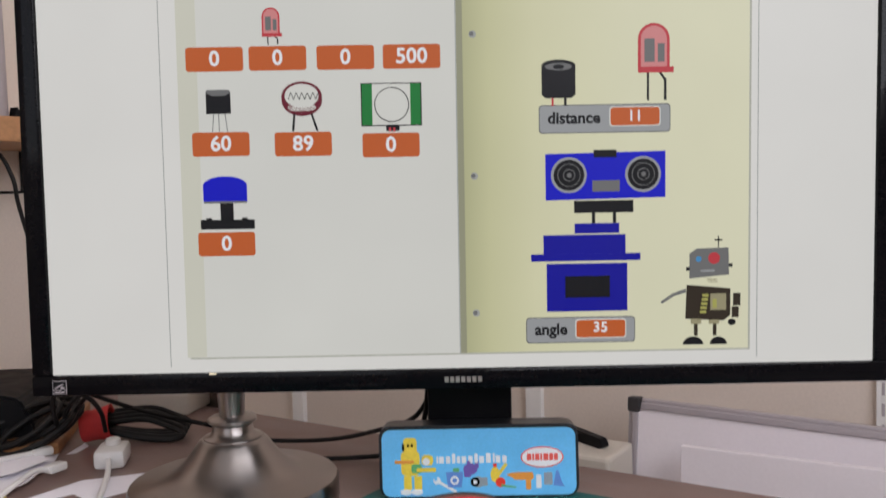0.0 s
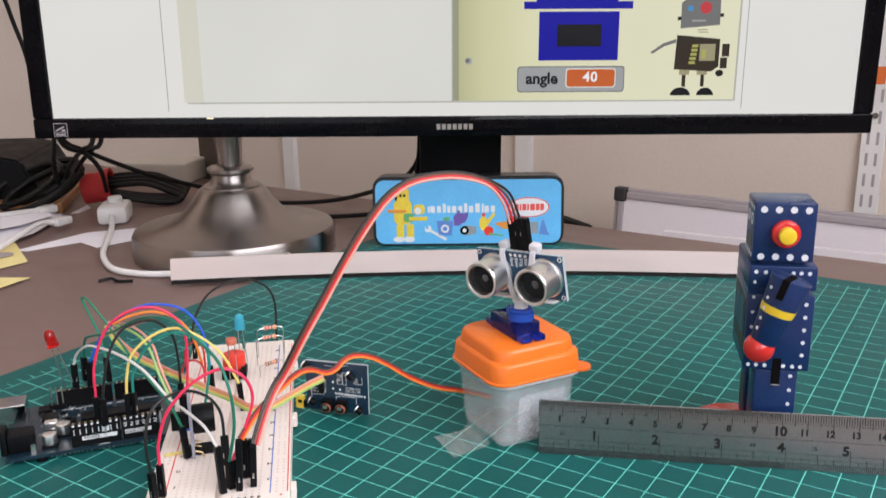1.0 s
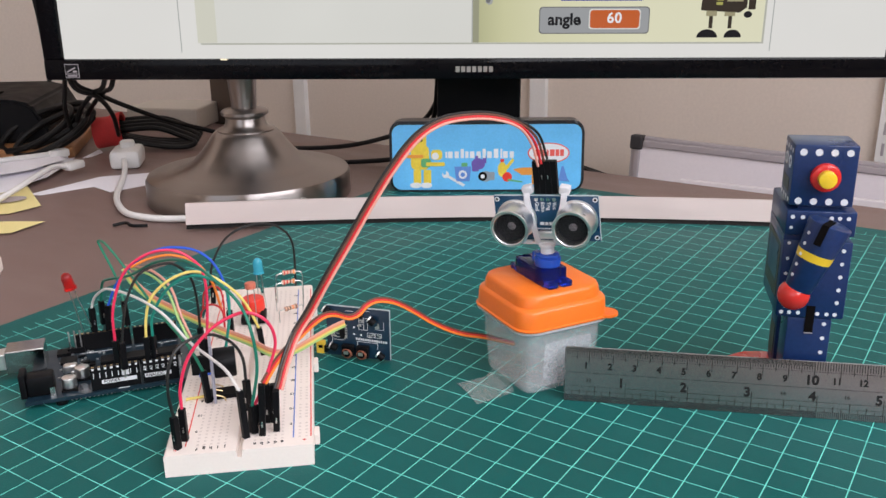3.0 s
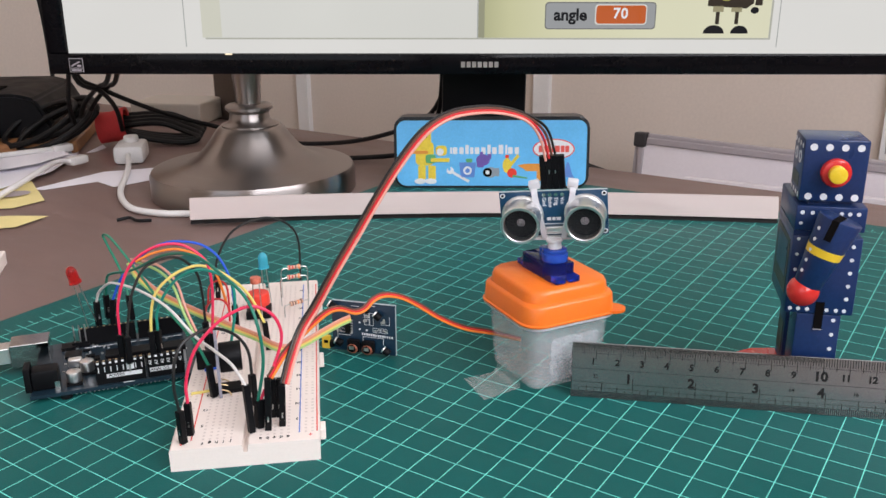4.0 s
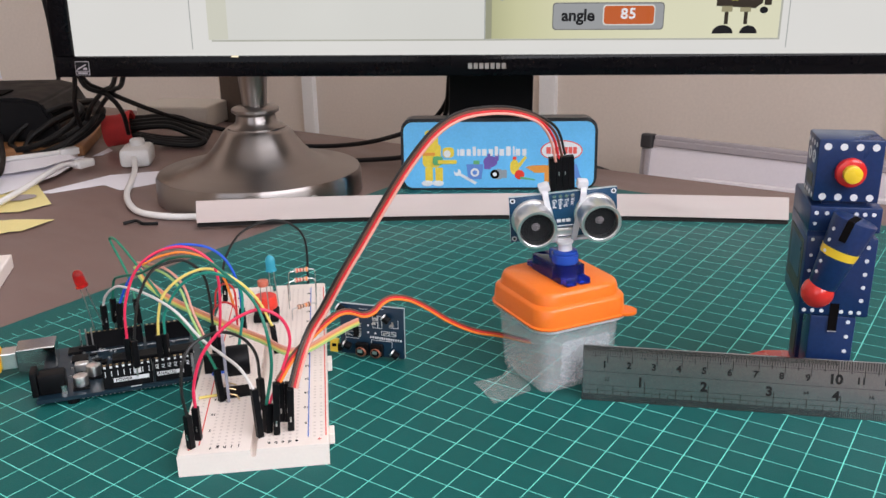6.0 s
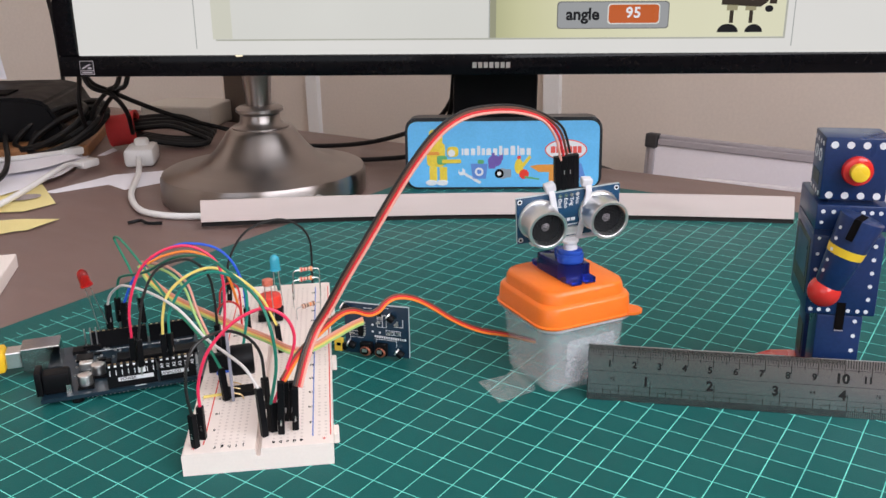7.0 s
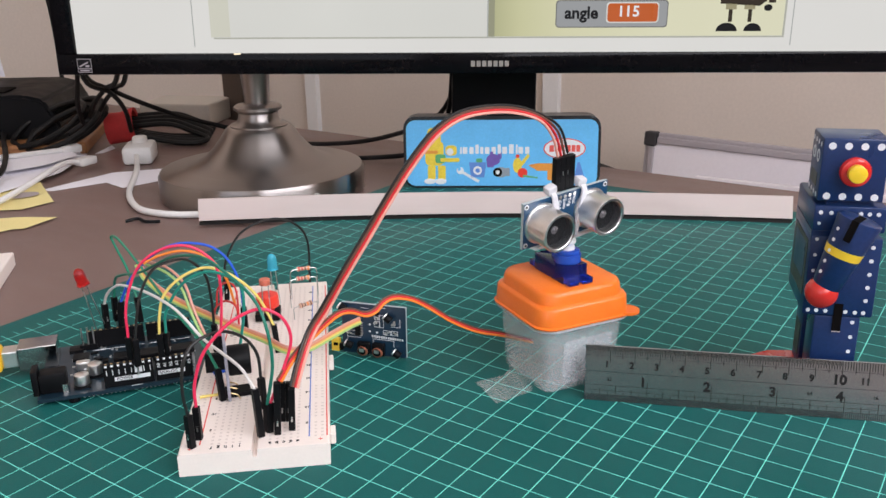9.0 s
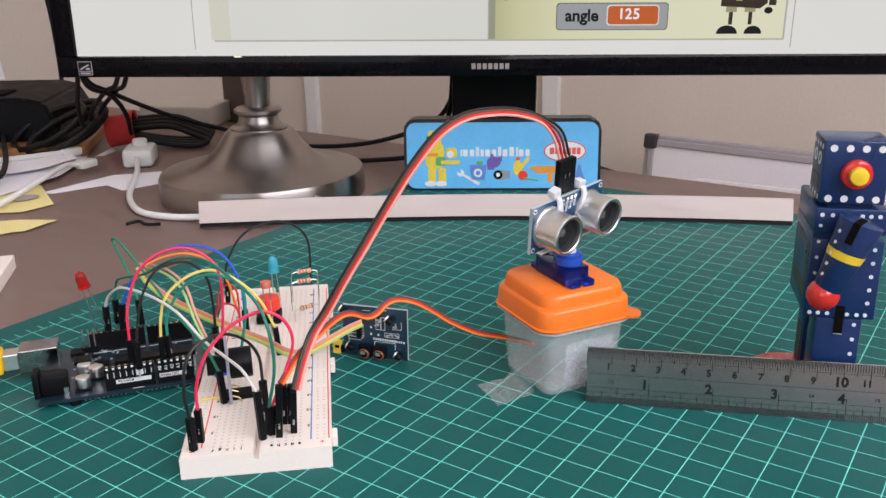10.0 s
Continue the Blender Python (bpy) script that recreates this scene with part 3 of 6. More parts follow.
icon("light_sensor_picture", ("maroon", "black", "page"), [(0, L2, ellipse(184.3 * k, 193 * k, 14.4 * k, 11.0 * k)), (2, L3, ellipse(184.3 * k, 188.2 * k, 10.0 * k, 3.2 * k)), (0, L3, ellipse(184.3 * k, 195.5 * k, 14.4 * k, 10.8 * k)), (2, L4, ellipse(184.3 * k, 196.2 * k, 12.0 * k, 8.4 * k)),
     (1, L2, [(p * k, q * k) for p, q in ((178, 184), (176.8, 171.5), (178.4, 171.5), (179.6, 184))]), (1, L2, [(p * k, q * k) for p, q in ((190, 184), (194, 171.5), (195.6, 171.5), (191.6, 184))])] + zig)
icon("motion_sensor_picture", ("black", "green", "page", "red"), [(0, L2, r4(226, 174, 269, 204.4)), (2, L3, r4(226.8, 174.8, 268.2, 203.6)), (1, L4, r4(226.8, 174.8, 234, 203.6)), (1, L4, r4(261, 174.8, 268.2, 203.6)),
     (0, L4, ellipse(247.8 * k, 189 * k, 12.4 * k)), (2, L5, ellipse(247.8 * k, 189 * k, 11.7 * k)), (0, L3, r4(243.5, 170.5, 253, 175)), (3, L4, r4(245.5, 170, 247, 173)), (3, L4, r4(248.5, 170, 250, 173))])
icon("push_button_picture", ("blue", "black", "midgrey"), [(0, L3, [(112.5 * k, 122.5 * k)] + [(143.6 * k, 122.5 * k)] + ellipse(128 * k, 134 * k, 15.6 * k, 6.4 * k, 0, 180)), (2, L4, r4(113, 121.3, 143.2, 122.8)), (1, L3, r4(124.3, 109, 133.6, 121.5)),
     (1, L3, r4(110, 102.8, 148.4, 109.6)), (1, L3, r4(114, 109, 118, 111)), (1, L3, r4(139.5, 109, 143.5, 111))])
icon("buzzer_picture", ("black", "midgrey", "red"), [(0, L3, [(354 * k, 194 * k), (357 * k, 191.5 * k), (375 * k, 191.5 * k), (378 * k, 194 * k)] + ellipse(366 * k, 214.5 * k, 12 * k, 4 * k, 0, 180)), (1, L4, ellipse(366 * k, 213.6 * k, 9.5 * k, 2.6 * k)), (0, L5, ellipse(366 * k, 213.4 * k, 4 * k, 1.7 * k)),
     (2, L3, r4(361, 186, 362.4, 191.6)), (0, L3, r4(369.8, 186, 371.6, 191.6))])
o = icon("distance_panel", ("grey", "midgrey", "page", "orange"), [(1, L2, round_rect(0.3518, 0.1666, 0.4454, 0.1868, 0.0026)), (0, L3, round_rect(0.3525, 0.1673, 0.4447, 0.1861, 0.0024)), (2, L4, round_rect(0.4018, 0.1710, 0.4382, 0.1850, 0.0024)), (3, L5, round_rect(0.4026, 0.1717, 0.4374, 0.1843, 0.0022))], "grey readout panel")
letters("words", "distance", 0.0114, S["black"], o, pose(0.3767, L4, 0.1772) @ UPRIGHT, 0.030)
letters("digits", "11", 0.0108, S["number"], o, pose(0.4200, L5 - 0.0003, 0.1780) @ UPRIGHT, 0.012)
icon("range_sensor_picture", ("blue", "black", "grey", "midgrey"), [(0, L2, [(p * k, q * k) for p, q in ((356.2, 119.2), (441.8, 120.4), (441.8, 153.3), (356.2, 152.2))])]
     + [(1, L4, r4(390.5, 149.2, 406.8, 154.6)), (3, L4, r4(389.5, 125, 409, 133))], "picture of a blue range sensor")
for cx in (372.8, 425.7):
    icon("transducer_picture", ("blue", "black", "grey", "midgrey"), [(mi, y, ellipse(cx * k, 137 * k, r * k)) for r, mi, y in ((12.8, 2, L4), (11.0, 1, L5), (8.2, 3, L5 - 0.0003), (7.7, 1, L5 - 0.0006), (4.3, 3, L5 - 0.0009), (3.8, 1, L5 - 0.0012), (1.7, 3, L5 - 0.0015))])
icon("horn_picture", ("black",), [(0, L3, r4(376.4, 110, 418.8, 118.7)), (0, L4, r4(389, 102.6, 391.4, 111)), (0, L4, r4(404, 102.6, 406.4, 111))], "picture of a black servo horn")
icon("gear_picture", ("darkblue",), [(0, L3, r4(376.7, 95.3, 408.6, 102.5))])
icon("case_picture", ("darkblue",), [(0, L3, r4(354.3, 80.5, 413.1, 94.4)), (0, L4, r4(345.3, 75.6, 423.7, 80.8))], "picture of a blue servo case")
icon("body_picture", ("darkblue", "black"), [(0, L3, r4(356.4, 39.3, 414.3, 73.8)), (1, L4, r4(369.6, 49.2, 401.7, 64.8))], "picture of a blue servo body")
# the angle panel, with its opening
bm = bmesh.new()
holed(bm, 341.9, 17.1, 419.2, 34.5, L3, 2.4, grow=0.8)
o = part("angle_panel", bm, S["grey"], screen, "grey readout panel")
for nm, key, q, layer, r, grow in (("panel_edge", "midgrey", (341.2, 16.4, 419.9, 35.2), L2, 2.6, 0.8), ("readout_border", "page", (376.6, 19.6, 413.4, 33.7), L4, 2.4, 0.8), ("readout_box", "orange", (377.4, 20.4, 412.6, 32.9), L5, 2.2, 0.0)):
    bm = bmesh.new()
    holed(bm, *q, layer, r, grow=grow)
    part(nm, bm, S[key], o)
letters("words", "angle", 0.0114, S["black"], o, pose(0.3592, L4, 0.0262) @ UPRIGHT, 0.030)


def digit_strip(name, words, pitch, horizontal, y):
    """An orange strip of white figures that shifts behind the readout's opening."""
    b = bmesh.new()
    n = len(words) - 1
    if horizontal:
        slab(b, r4(-17, -6.5, n * pitch + 12, 6.5), y, y + 0.0002)
    else:
        slab(b, r4(-3.4, -6.5, 15, n * pitch + 6.5), y, y + 0.0002)
    o = part(name, b, S["orange"], monitor, "orange strip of white figures")
    for i, w in enumerate(words):
        at = (i * pitch * MM + 0.0001, y - 0.0002, 0) if horizontal else (-0.0031, y - 0.0002, i * pitch * MM)
        letters("figure", w, 0.0102, S["number"], o, pose(*at) @ UPRIGHT, 0.024, align="RIGHT" if horizontal else "LEFT")
    return o


tens_strip = digit_strip("tens_strip", [str(i) for i in range(3, 13)], 26, True, 0.0022)
units_strip = digit_strip("units_strip", ["0", "5"], 14, False, 0.0014)
icon("robot_picture", ("midgrey", "brown", "red", "skyblue", "olive", "tan", "black", "grey"), [
    (0, L3, [(p * k, q * k) for p, q in ((459, 61.5), (487.5, 64), (487, 83.5), (464, 83), (459, 79.5))]), (3, L4, ellipse(465.5 * k, 75.5 * k, 2.1 * k)), (2, L4, ellipse(476.6 * k, 76 * k, 4.2 * k)), (7, L4, r4(467, 66.3, 477, 67.6)),
    (6, L3, r4(456.6, 67.3, 459.2, 69.8)), (6, L3, r4(487.4, 69.5, 489.9, 72)), (6, L3, r4(479.4, 83.5, 480.1, 92)), (6, L3, r4(477, 88.5, 482.6, 89.6)), (5, L3, r4(471.5, 60.2, 479, 61)), (5, L3, r4(472, 58.6, 479.5, 59.2)),
    (1, L3, [(p * k, q * k) for p, q in ((456, 32.5), (483.5, 30.8), (488.5, 34.5), (488.5, 54), (457, 57))]), (5, L4, r4(474, 38.5, 485.4, 50.5)), (4, L5, r4(475.5, 40, 478.5, 46.5))]
    + [(4, L4, r4(466.5 + i * 0.45, 36.2 + i * 3.0, 471 + i * 0.45, 38.2 + i * 3.0)) for i in range(5)]
    + [(0, L2, [(p * k, q * k) for p, q in ((456.5, 51.5), (448, 49), (439.5, 43.6), (438.2, 45), (447, 51), (456.5, 54.2))]), (1, L3, r4(490.5, 41.5, 495.8, 50.5)), (1, L3, r4(489.6, 33, 494.6, 40.8)), (6, L3, ellipse(489.6 * k, 29.6 * k, 2.9 * k, 2.3 * k)),
       (5, L3, r4(460, 28.5, 467.5, 32.6)), (5, L3, r4(473, 28.5, 480.5, 31.6)), (1, L3, r4(462.3, 20, 465, 28.5)), (1, L3, r4(476, 20, 478.6, 28.5)), (6, L3, ellipse(461.7 * k, 13.6 * k, 7.4 * k, 5.8 * k, 0, 180)), (6, L3, ellipse(480.0 * k, 13.6 * k, 6.2 * k, 5.5 * k, 0, 180))], "picture of a toy robot made of blocks")

# ---- the tin behind the mat ----
tin = thing("storage_tin", pose(0.0585, 0.3655, 0, -4, 0, -2.5), "flat black tin with a sky-blue printed lid standing on its edge", "tin")
TW, TH = 0.154, 0.0565
bm = bmesh.new()
slab(bm, round_rect(-TW / 2, 0, TW / 2, TH, 0.009), 0.0, 0.024)
bmesh.ops.bevel(bm, geom=[e for e in bm.edges if abs(e.verts[0].co.y - e.verts[1].co.y) < 1e-6], offset=0.0016, segments=2, affect="EDGES")
part("body", bm, M["tin_black"], tin, smooth=True)
bm = bmesh.new()
slab(bm, round_rect(-TW / 2 + 0.0022, 0.0018, TW / 2 - 0.0022, TH - 0.0028, 0.007), -0.0004, 0.0004)
art = part("printed_label", bm, M["tin_blue"], tin, "sky-blue printed label")
for i, w in enumerate((2, 5, 4.5, 3.5, 3.5, 5, 4.5, 3.5, 5, 5, 2, 5, 4.5)):
    x = -0.0325 + sum((2, 5, 4.5, 3.5, 3.5, 5, 4.5, 3.5, 5, 5, 2, 5, 4.5)[:i]) * 0.001 * 1.05
    top = 0.0345 if i in (3, 7, 9, 10) else 0.0325
    bm = bmesh.new()
    slab(bm, round_rect(x, 0.0272, x + w * 0.00072, top, 0.0006), -0.0007, -0.0004)
    part("bar", bm, M["white_ink"], art, "white lettering bar")
bm = bmesh.new()
slab(bm, ellipse(0.0490, 0.0310, 0.0165, 0.0082), -0.0007, -0.0004, 1)
slab(bm, ellipse(0.0490, 0.0310, 0.0155, 0.0074), -0.0009, -0.0007, 0)
for x, w in ((0.0372, 0.0035), (0.0414, 0.0015), (0.0436, 0.0032), (0.0475, 0.0015), (0.0499, 0.0038), (0.0544, 0.0030), (0.0580, 0.0030)):
    slab(bm, round_rect(x, 0.0286, x + w, 0.0338, 0.0005), -0.0011, -0.0009, 1)
part("oval_badge", bm, [M["white_ink"], M["red_ink"]], art, "white oval badge with red bars")
M["yel_print"] = material("yellow_print", (0.80, 0.60, 0.06), 0.4, 0, 0.12, 200, 900)
M["blue_print"] = material("mid_blue_print", (0.12, 0.25, 0.62), 0.4)
M["purple_print"] = material("purple_print", (0.16, 0.10, 0.38), 0.4)
M["grey_print"] = material("grey_print", (0.28, 0.32, 0.36), 0.4)
M["orange_print"] = material("orange_print", (0.75, 0.30, 0.05), 0.4)
M["green_print"] = material("green_print", (0.12, 0.40, 0.16), 0.4)


def print_shape(name, pieces, mats, label):
    b = bmesh.new()
    for i, (mi, o) in enumerate(pieces):
        slab(b, o, -0.0005 - 0.00008 * i, -0.0004, mi)
    part(name, b, [M[m] for m in mats], art, label)


print_shape("yellow_print", [(0, round_rect(-0.0600, 0.018, -0.0455, 0.0375, 0.004)), (0, round_rect(-0.0580, 0.0345, -0.0475, 0.0475, 0.003)), (0, round_rect(-0.0580, 0.0070, -0.0520, 0.0180, 0.001)), (0, round_rect(-0.0500, 0.0070, -0.0440, 0.0180, 0.001)),
            (2, round_rect(-0.0590, 0.0375, -0.0572, 0.0430, 0.0005)), (1, round_rect(-0.0650, 0.0275, -0.0500, 0.0300, 0.001)), (3, round_rect(-0.0520, 0.0200, -0.0440, 0.0270, 0.002)), (0, round_rect(-0.0480, 0.0210, -0.0330, 0.0240, 0.001)), (0, round_rect(-0.0440, 0.0260, -0.0350, 0.0340, 0.003)),
            (4, ellipse(-0.0405, 0.0290, 0.0028)), (4, ellipse(-0.0565, 0.0055, 0.0045, 0.0022)), (4, ellipse(-0.0480, 0.0055, 0.0045, 0.0022)), (2, round_rect(-0.0550, 0.0405, -0.0535, 0.0425, 0.0005)), (2, round_rect(-0.0520, 0.0405, -0.0505, 0.0425, 0.0005))], ("yel_print", "orange_print", "shadow_gap", "green_print", "white_ink"), "yellow cut-out print")
print_shape("bin_print", [(0, [(-0.0255, 0.0205), (-0.0240, 0.0085), (-0.0135, 0.0085), (-0.0120, 0.0205)]), (1, ellipse(-0.0188, 0.0140, 0.0034)), (0, ellipse(-0.0188, 0.0140, 0.0018)), (2, round_rect(-0.0200, 0.0205, -0.0150, 0.0235, 0.001))], ("blue_print", "white_ink", "green_print"), "blue bin print")
print_shape("blob_print", [(0, ellipse(-0.0065, 0.0225, 0.0055, 0.0045)), (0, round_rect(-0.0115, 0.0165, -0.0060, 0.0225, 0.001)), (0, round_rect(-0.0030, 0.0230, 0.0000, 0.0290, 0.001)), (0, round_rect(-0.0090, 0.0255, -0.0065, 0.0290, 0.001))], ("purple_print",), "purple shape print")
print_shape("lens_print", [(0, ellipse(-0.0005, 0.0125, 0.0050, 0.0042)), (1, ellipse(-0.0030, 0.0125, 0.0036)), (2, ellipse(-0.0030, 0.0125, 0.0016)), (0, round_rect(0.0025, 0.0095, 0.0065, 0.0160, 0.001))], ("grey_print", "shadow_gap", "white_ink"), "grey camera print")
print_shape("figure_print", [(0, ellipse(0.0125, 0.0180, 0.0035, 0.0060)), (1, ellipse(0.0165, 0.0120, 0.0038)), (0, [(0.0140, 0.0190), (0.0205, 0.0270), (0.0222, 0.0255), (0.0158, 0.0170)]), (1, round_rect(0.0110, 0.0240, 0.0140, 0.0265, 0.001)), (2, [(0.0165, 0.0090), (0.0285, 0.0075), (0.0285, 0.0085), (0.0175, 0.0105)])], ("yel_print", "cap_red", "green_print"), "yellow and red print")
print_shape("drill_print", [(0, round_rect(0.0265, 0.0135, 0.0420, 0.0195, 0.002)), (0, round_rect(0.0360, 0.0060, 0.0400, 0.0140, 0.001)), (0, [(0.0210, 0.0180), (0.0270, 0.0195), (0.0270, 0.0145)])], ("orange_print",), "orange tool print")
print_shape("bottle_print", [(1, round_rect(0.0440, 0.0070, 0.0480, 0.0175, 0.001)), (0, round_rect(0.0500, 0.0095, 0.0565, 0.0190, 0.001)), (2, [(0.0570, 0.0090), (0.0660, 0.0080), (0.0640, 0.0110), (0.0610, 0.0205), (0.0595, 0.0205)])], ("grey_print", "white_ink", "blue_print"), "grey and white prints")
print_shape("spanner_print", [(0, [(-0.0325, 0.0125), (-0.0310, 0.0140), (-0.0170, 0.0060), (-0.0185, 0.0042)]), (0, ellipse(-0.0325, 0.0140, 0.0028)), (1, round_rect(-0.0345, 0.0140, -0.0322, 0.0170, 0.0005))], ("white_ink", "tin_blue"), "pale spanner print")

# ---- curved metal strip ----
STRIP_H = 0.0178
N = 40
cols = []
for i in range(N + 1):
    x = -0.1572 + (0.2497 + 0.1572) * i / N
    y = 0.2850 - 0.30 * (x - 0.020) ** 2 - 0.035 * max(0, x - 0.05)
    cols.append((x, y))
strip = thing("metal_strip", pose(0, 0, 0), "bowed pale metal strip with a black rubber lower edge", "strip")
for (nm, lo, hi, off, mi) in (("rubber_edge", 0.0, 0.0030, -0.0006, 1), ("blade", 0.0030, STRIP_H, 0.0, 0)):
    bm = bmesh.new()
    vs = []
    for x, y in cols:
        vs.append([bm.verts.new((x, y + off, lo)), bm.verts.new((x, y + off + 0.002, lo + (0.004 if mi == 0 else 0))), bm.verts.new((x, y + off + 0.0045, hi)), bm.verts.new((x, y + off + 0.0032, hi))])
    for a, b in zip(vs, vs[1:]):
        for j in range(4):
            bm.faces.new((a[j], b[j], b[(j + 1) % 4], a[(j + 1) % 4]))
    bm.faces.new(vs[0])
    bm.faces.new(vs[-1][::-1])
    part(nm, bm, M["black_rubber"] if mi else M["strip_metal"], strip, "black rubber edge" if mi else "pale metal blade", smooth=True)

# ---- the lamp behind the monitor ----
lamp = thing("table_lamp", pose(-0.1325, 0.379, -0.003), "brushed nickel table lamp with a round stepped base", "lamp")
bm = bmesh.new()
lathe(bm, [(0, 0), (0.0795, 0), (0.081, 0.0015), (0.081, 0.0175), (0.0795, 0.0205), (0.074, 0.0215), (0.060, 0.0235), (0.052, 0.0255), (0.044, 0.0300), (0.037, 0.0370), (0.0315, 0.0440), (0.0272, 0.0505), (0.0246, 0.0530), (0.0236, 0.0534), (0, 0.0534)], 72)
part("base", bm, M["nickel"], lamp, smooth=True)
bm = bmesh.new()
lathe(bm, [(0, 0.0533), (0.0226, 0.0533), (0.0225, 0.0546), (0.0182, 0.0560), (0.0160, 0.0588), (0.0152, 0.0638), (0.0168, 0.0652), (0.0186, 0.0664), (0.0186, 0.0686), (0.0168, 0.0700), (0.0112, 0.0712), (0, 0.0712)], 48)
part("collar", bm, M["nickel"], lamp, smooth=True)
bm = bmesh.new()
lathe(bm, [(0, 0.0710), (0.0098, 0.0710), (0.0102, 0.0800), (0.0112, 0.0920), (0.0120, 0.1050), (0.0120, 0.42), (0, 0.42)], 40)
part("stem", bm, M["nickel"], lamp, smooth=True)
bm = bmesh.new()
cyl(bm, (0.052, -0.0655, 0.012), (0.0545, -0.0685, 0.012), 0.003, seg=14, bev=0.0006)
part("screw", bm, M["tin_lead"], lamp, smooth=True)

# ---- breadboard ----
BB = pose(-0.0797, -0.035, 0, 0, 0, 8)
BW, BL, BH = 0.0545, 0.1680, 0.0088
bread = thing("breadboard", BB, "cream solderless breadboard wired with jumpers", "breadboard")
bm = bmesh.new()
prof = [(0, 0), (BW, 0), (BW, BH - 0.0006), (BW - 0.0006, BH), (0.0284, BH), (0.0280, BH - 0.003), (0.0265, BH - 0.003), (0.0261, BH), (0.0006, BH), (0, BH - 0.0006)]
slab(bm, prof, 0, BL)
for y in (0.012, 0.075, 0.138):
    box(bm, BW, BW + 0.0022, y, y + 0.0065, 0.001, 0.0058, bev=0.0004, seg=1)
part("body", bm, M["bread"], bread)
bm = bmesh.new()
verts, faces = [], []
xs = [0.0026, 0.0051] + [0.0116 + i * 0.00254 for i in range(5)] + [0.0327 + i * 0.00254 for i in range(5)] + [0.0494, 0.0519]
me = bpy.data.meshes.new("hole")
for j in range(63):
    for x in xs:
        if x < 0.006 or x > 0.048:
            if j % 6 == 5:
                continue
        y, b, z = 0.0062 + j * 0.00249, 0.00045, BH + 0.00008
        n0 = len(verts)
        verts += [(x - b, y - b, z), (x + b, y - b, z), (x + b, y + b, z), (x - b, y + b, z)]
        faces.append((n0, n0 + 1, n0 + 2, n0 + 3))
bm.free()
me.from_pydata(verts, [], faces)
me.materials.append(M["hole"])
hole_ob = new("hole", me)
hole_ob.parent = bread
tagged(hole_ob, "square contact holes", kind="stuff")
for x, mt in ((0.0072, "red_ink"), (0.0470, "blue_ink"), (0.0536, "red_ink")):
    bm = bmesh.new()
    box(bm, x - 0.00025, x + 0.00025, 0.006, BL - 0.006, BH, BH + 0.00006)
    part("rail_line", bm, M[mt], bread)
for i, c in enumerate("abcde"):
    letters("row_letter", c, 0.0026, M["black_ink"], bread, pose(0.0327 + i * 0.00254, 0.0035, BH + 0.0001, 0, 0, 180), 0.01)
for i, c in enumerate("fghij"):
    letters("row_letter", c, 0.0026, M["black_ink"], bread, pose(0.0116 + i * 0.00254, 0.0035, BH + 0.0001, 0, 0, 180), 0.01)
for i, w in enumerate(("5", "10", "15", "20", "25", "30", "35", "40", "45", "50", "55", "60")):
    for x in (0.0460, 0.0100):
        letters("row_number", w, 0.0020, M["black_ink"], bread, pose(x, 0.0162 + i * 0.01245, BH + 0.0001, 0, 0, 180), 0.008)
for x in (0.0040, 0.0512):
    letters("rail_sign", "+", 0.003, M["red_ink"], bread, pose(x, 0.0035, BH + 0.0001), 0.01)


def pin_block(name, m, n=1, length=0.0135, pin=0.004, label="black moulded jumper connector on its pin", parent=None):
    """A moulded jumper connector with its pin; it stands on its pin's foot."""
    root = thing(name, m, label, "connector", "jumper connectors") if parent is None else parent
    b = bmesh.new()
    for i in range(n):
        x = (i - (n - 1) / 2) * 0.00254
        box(b, x - 0.00122, x + 0.00122, -0.00125, 0.00125, 0.0002, length, bev=0.0002, seg=1)
    ob = part("housing", b, M["black"], root)
    if parent is not None:
        ob.matrix_local = m
    b = bmesh.new()
    for i in range(n):
        x = (i - (n - 1) / 2) * 0.00254
        box(b, x - 0.0003, x + 0.0003, -0.0003, 0.0003, -pin, 0.0002)
        box(b, x - 0.0003, x + 0.0003, -0.0013, -0.00123, 0.0040, 0.0062)
    p2 = part("pin", b, M["tin_lead"], root)
    if parent is not None:
        p2.matrix_local = m
    return root


for x, y, n, tall in ((0.0354, 0.0095, 1, 0.0215), (0.0406, 0.0118, 1, 0.0175), (0.0380, 0.0190, 2, 0.0165), (0.0030, 0.150, 1, 0.0135)):
    pin_block("jumper_connector", BB @ pose(x, y, BH, 0, 3, 0), n, tall)

# button, light sensor, blue light, resistors, buzzer and bridge wires on the breadboard
button = thing("push_button", BB @ pose(0.0258, 0.1225, BH), "square push button with a red cap on the breadboard", "button")
bm = bmesh.new()
box(bm, -0.006, 0.006, -0.006, 0.006, 0.0005, 0.0042, bev=0.0005)
part("base", bm, M["black"], button)
bm = bmesh.new()
cyl(bm, (0, 0, 0.0042), (0, 0, 0.0062), 0.0033, seg=20)
cyl(bm, (0, 0, 0.0062), (0, 0, 0.0125), 0.0058, 0.0054, seg=28, bev=0.0008)
part("cap", bm, M["cap_red"], button, "round red cap", smooth=True)
sensor_ldr = thing("light_sensor", BB @ pose(0.0262, 0.1115, BH), "small red light sensor on two thin leads", "sensor")
bm = bmesh.new()
cyl(bm, (0, 0, 0.0215), (0, 0, 0.0245), 0.0026, seg=18, bev=0.0004)
part("disc", bm, material("light_sensor_face", (0.60, 0.16, 0.10), 0.4, 0, 0.3, 600, 2000), sensor_ldr, smooth=True)
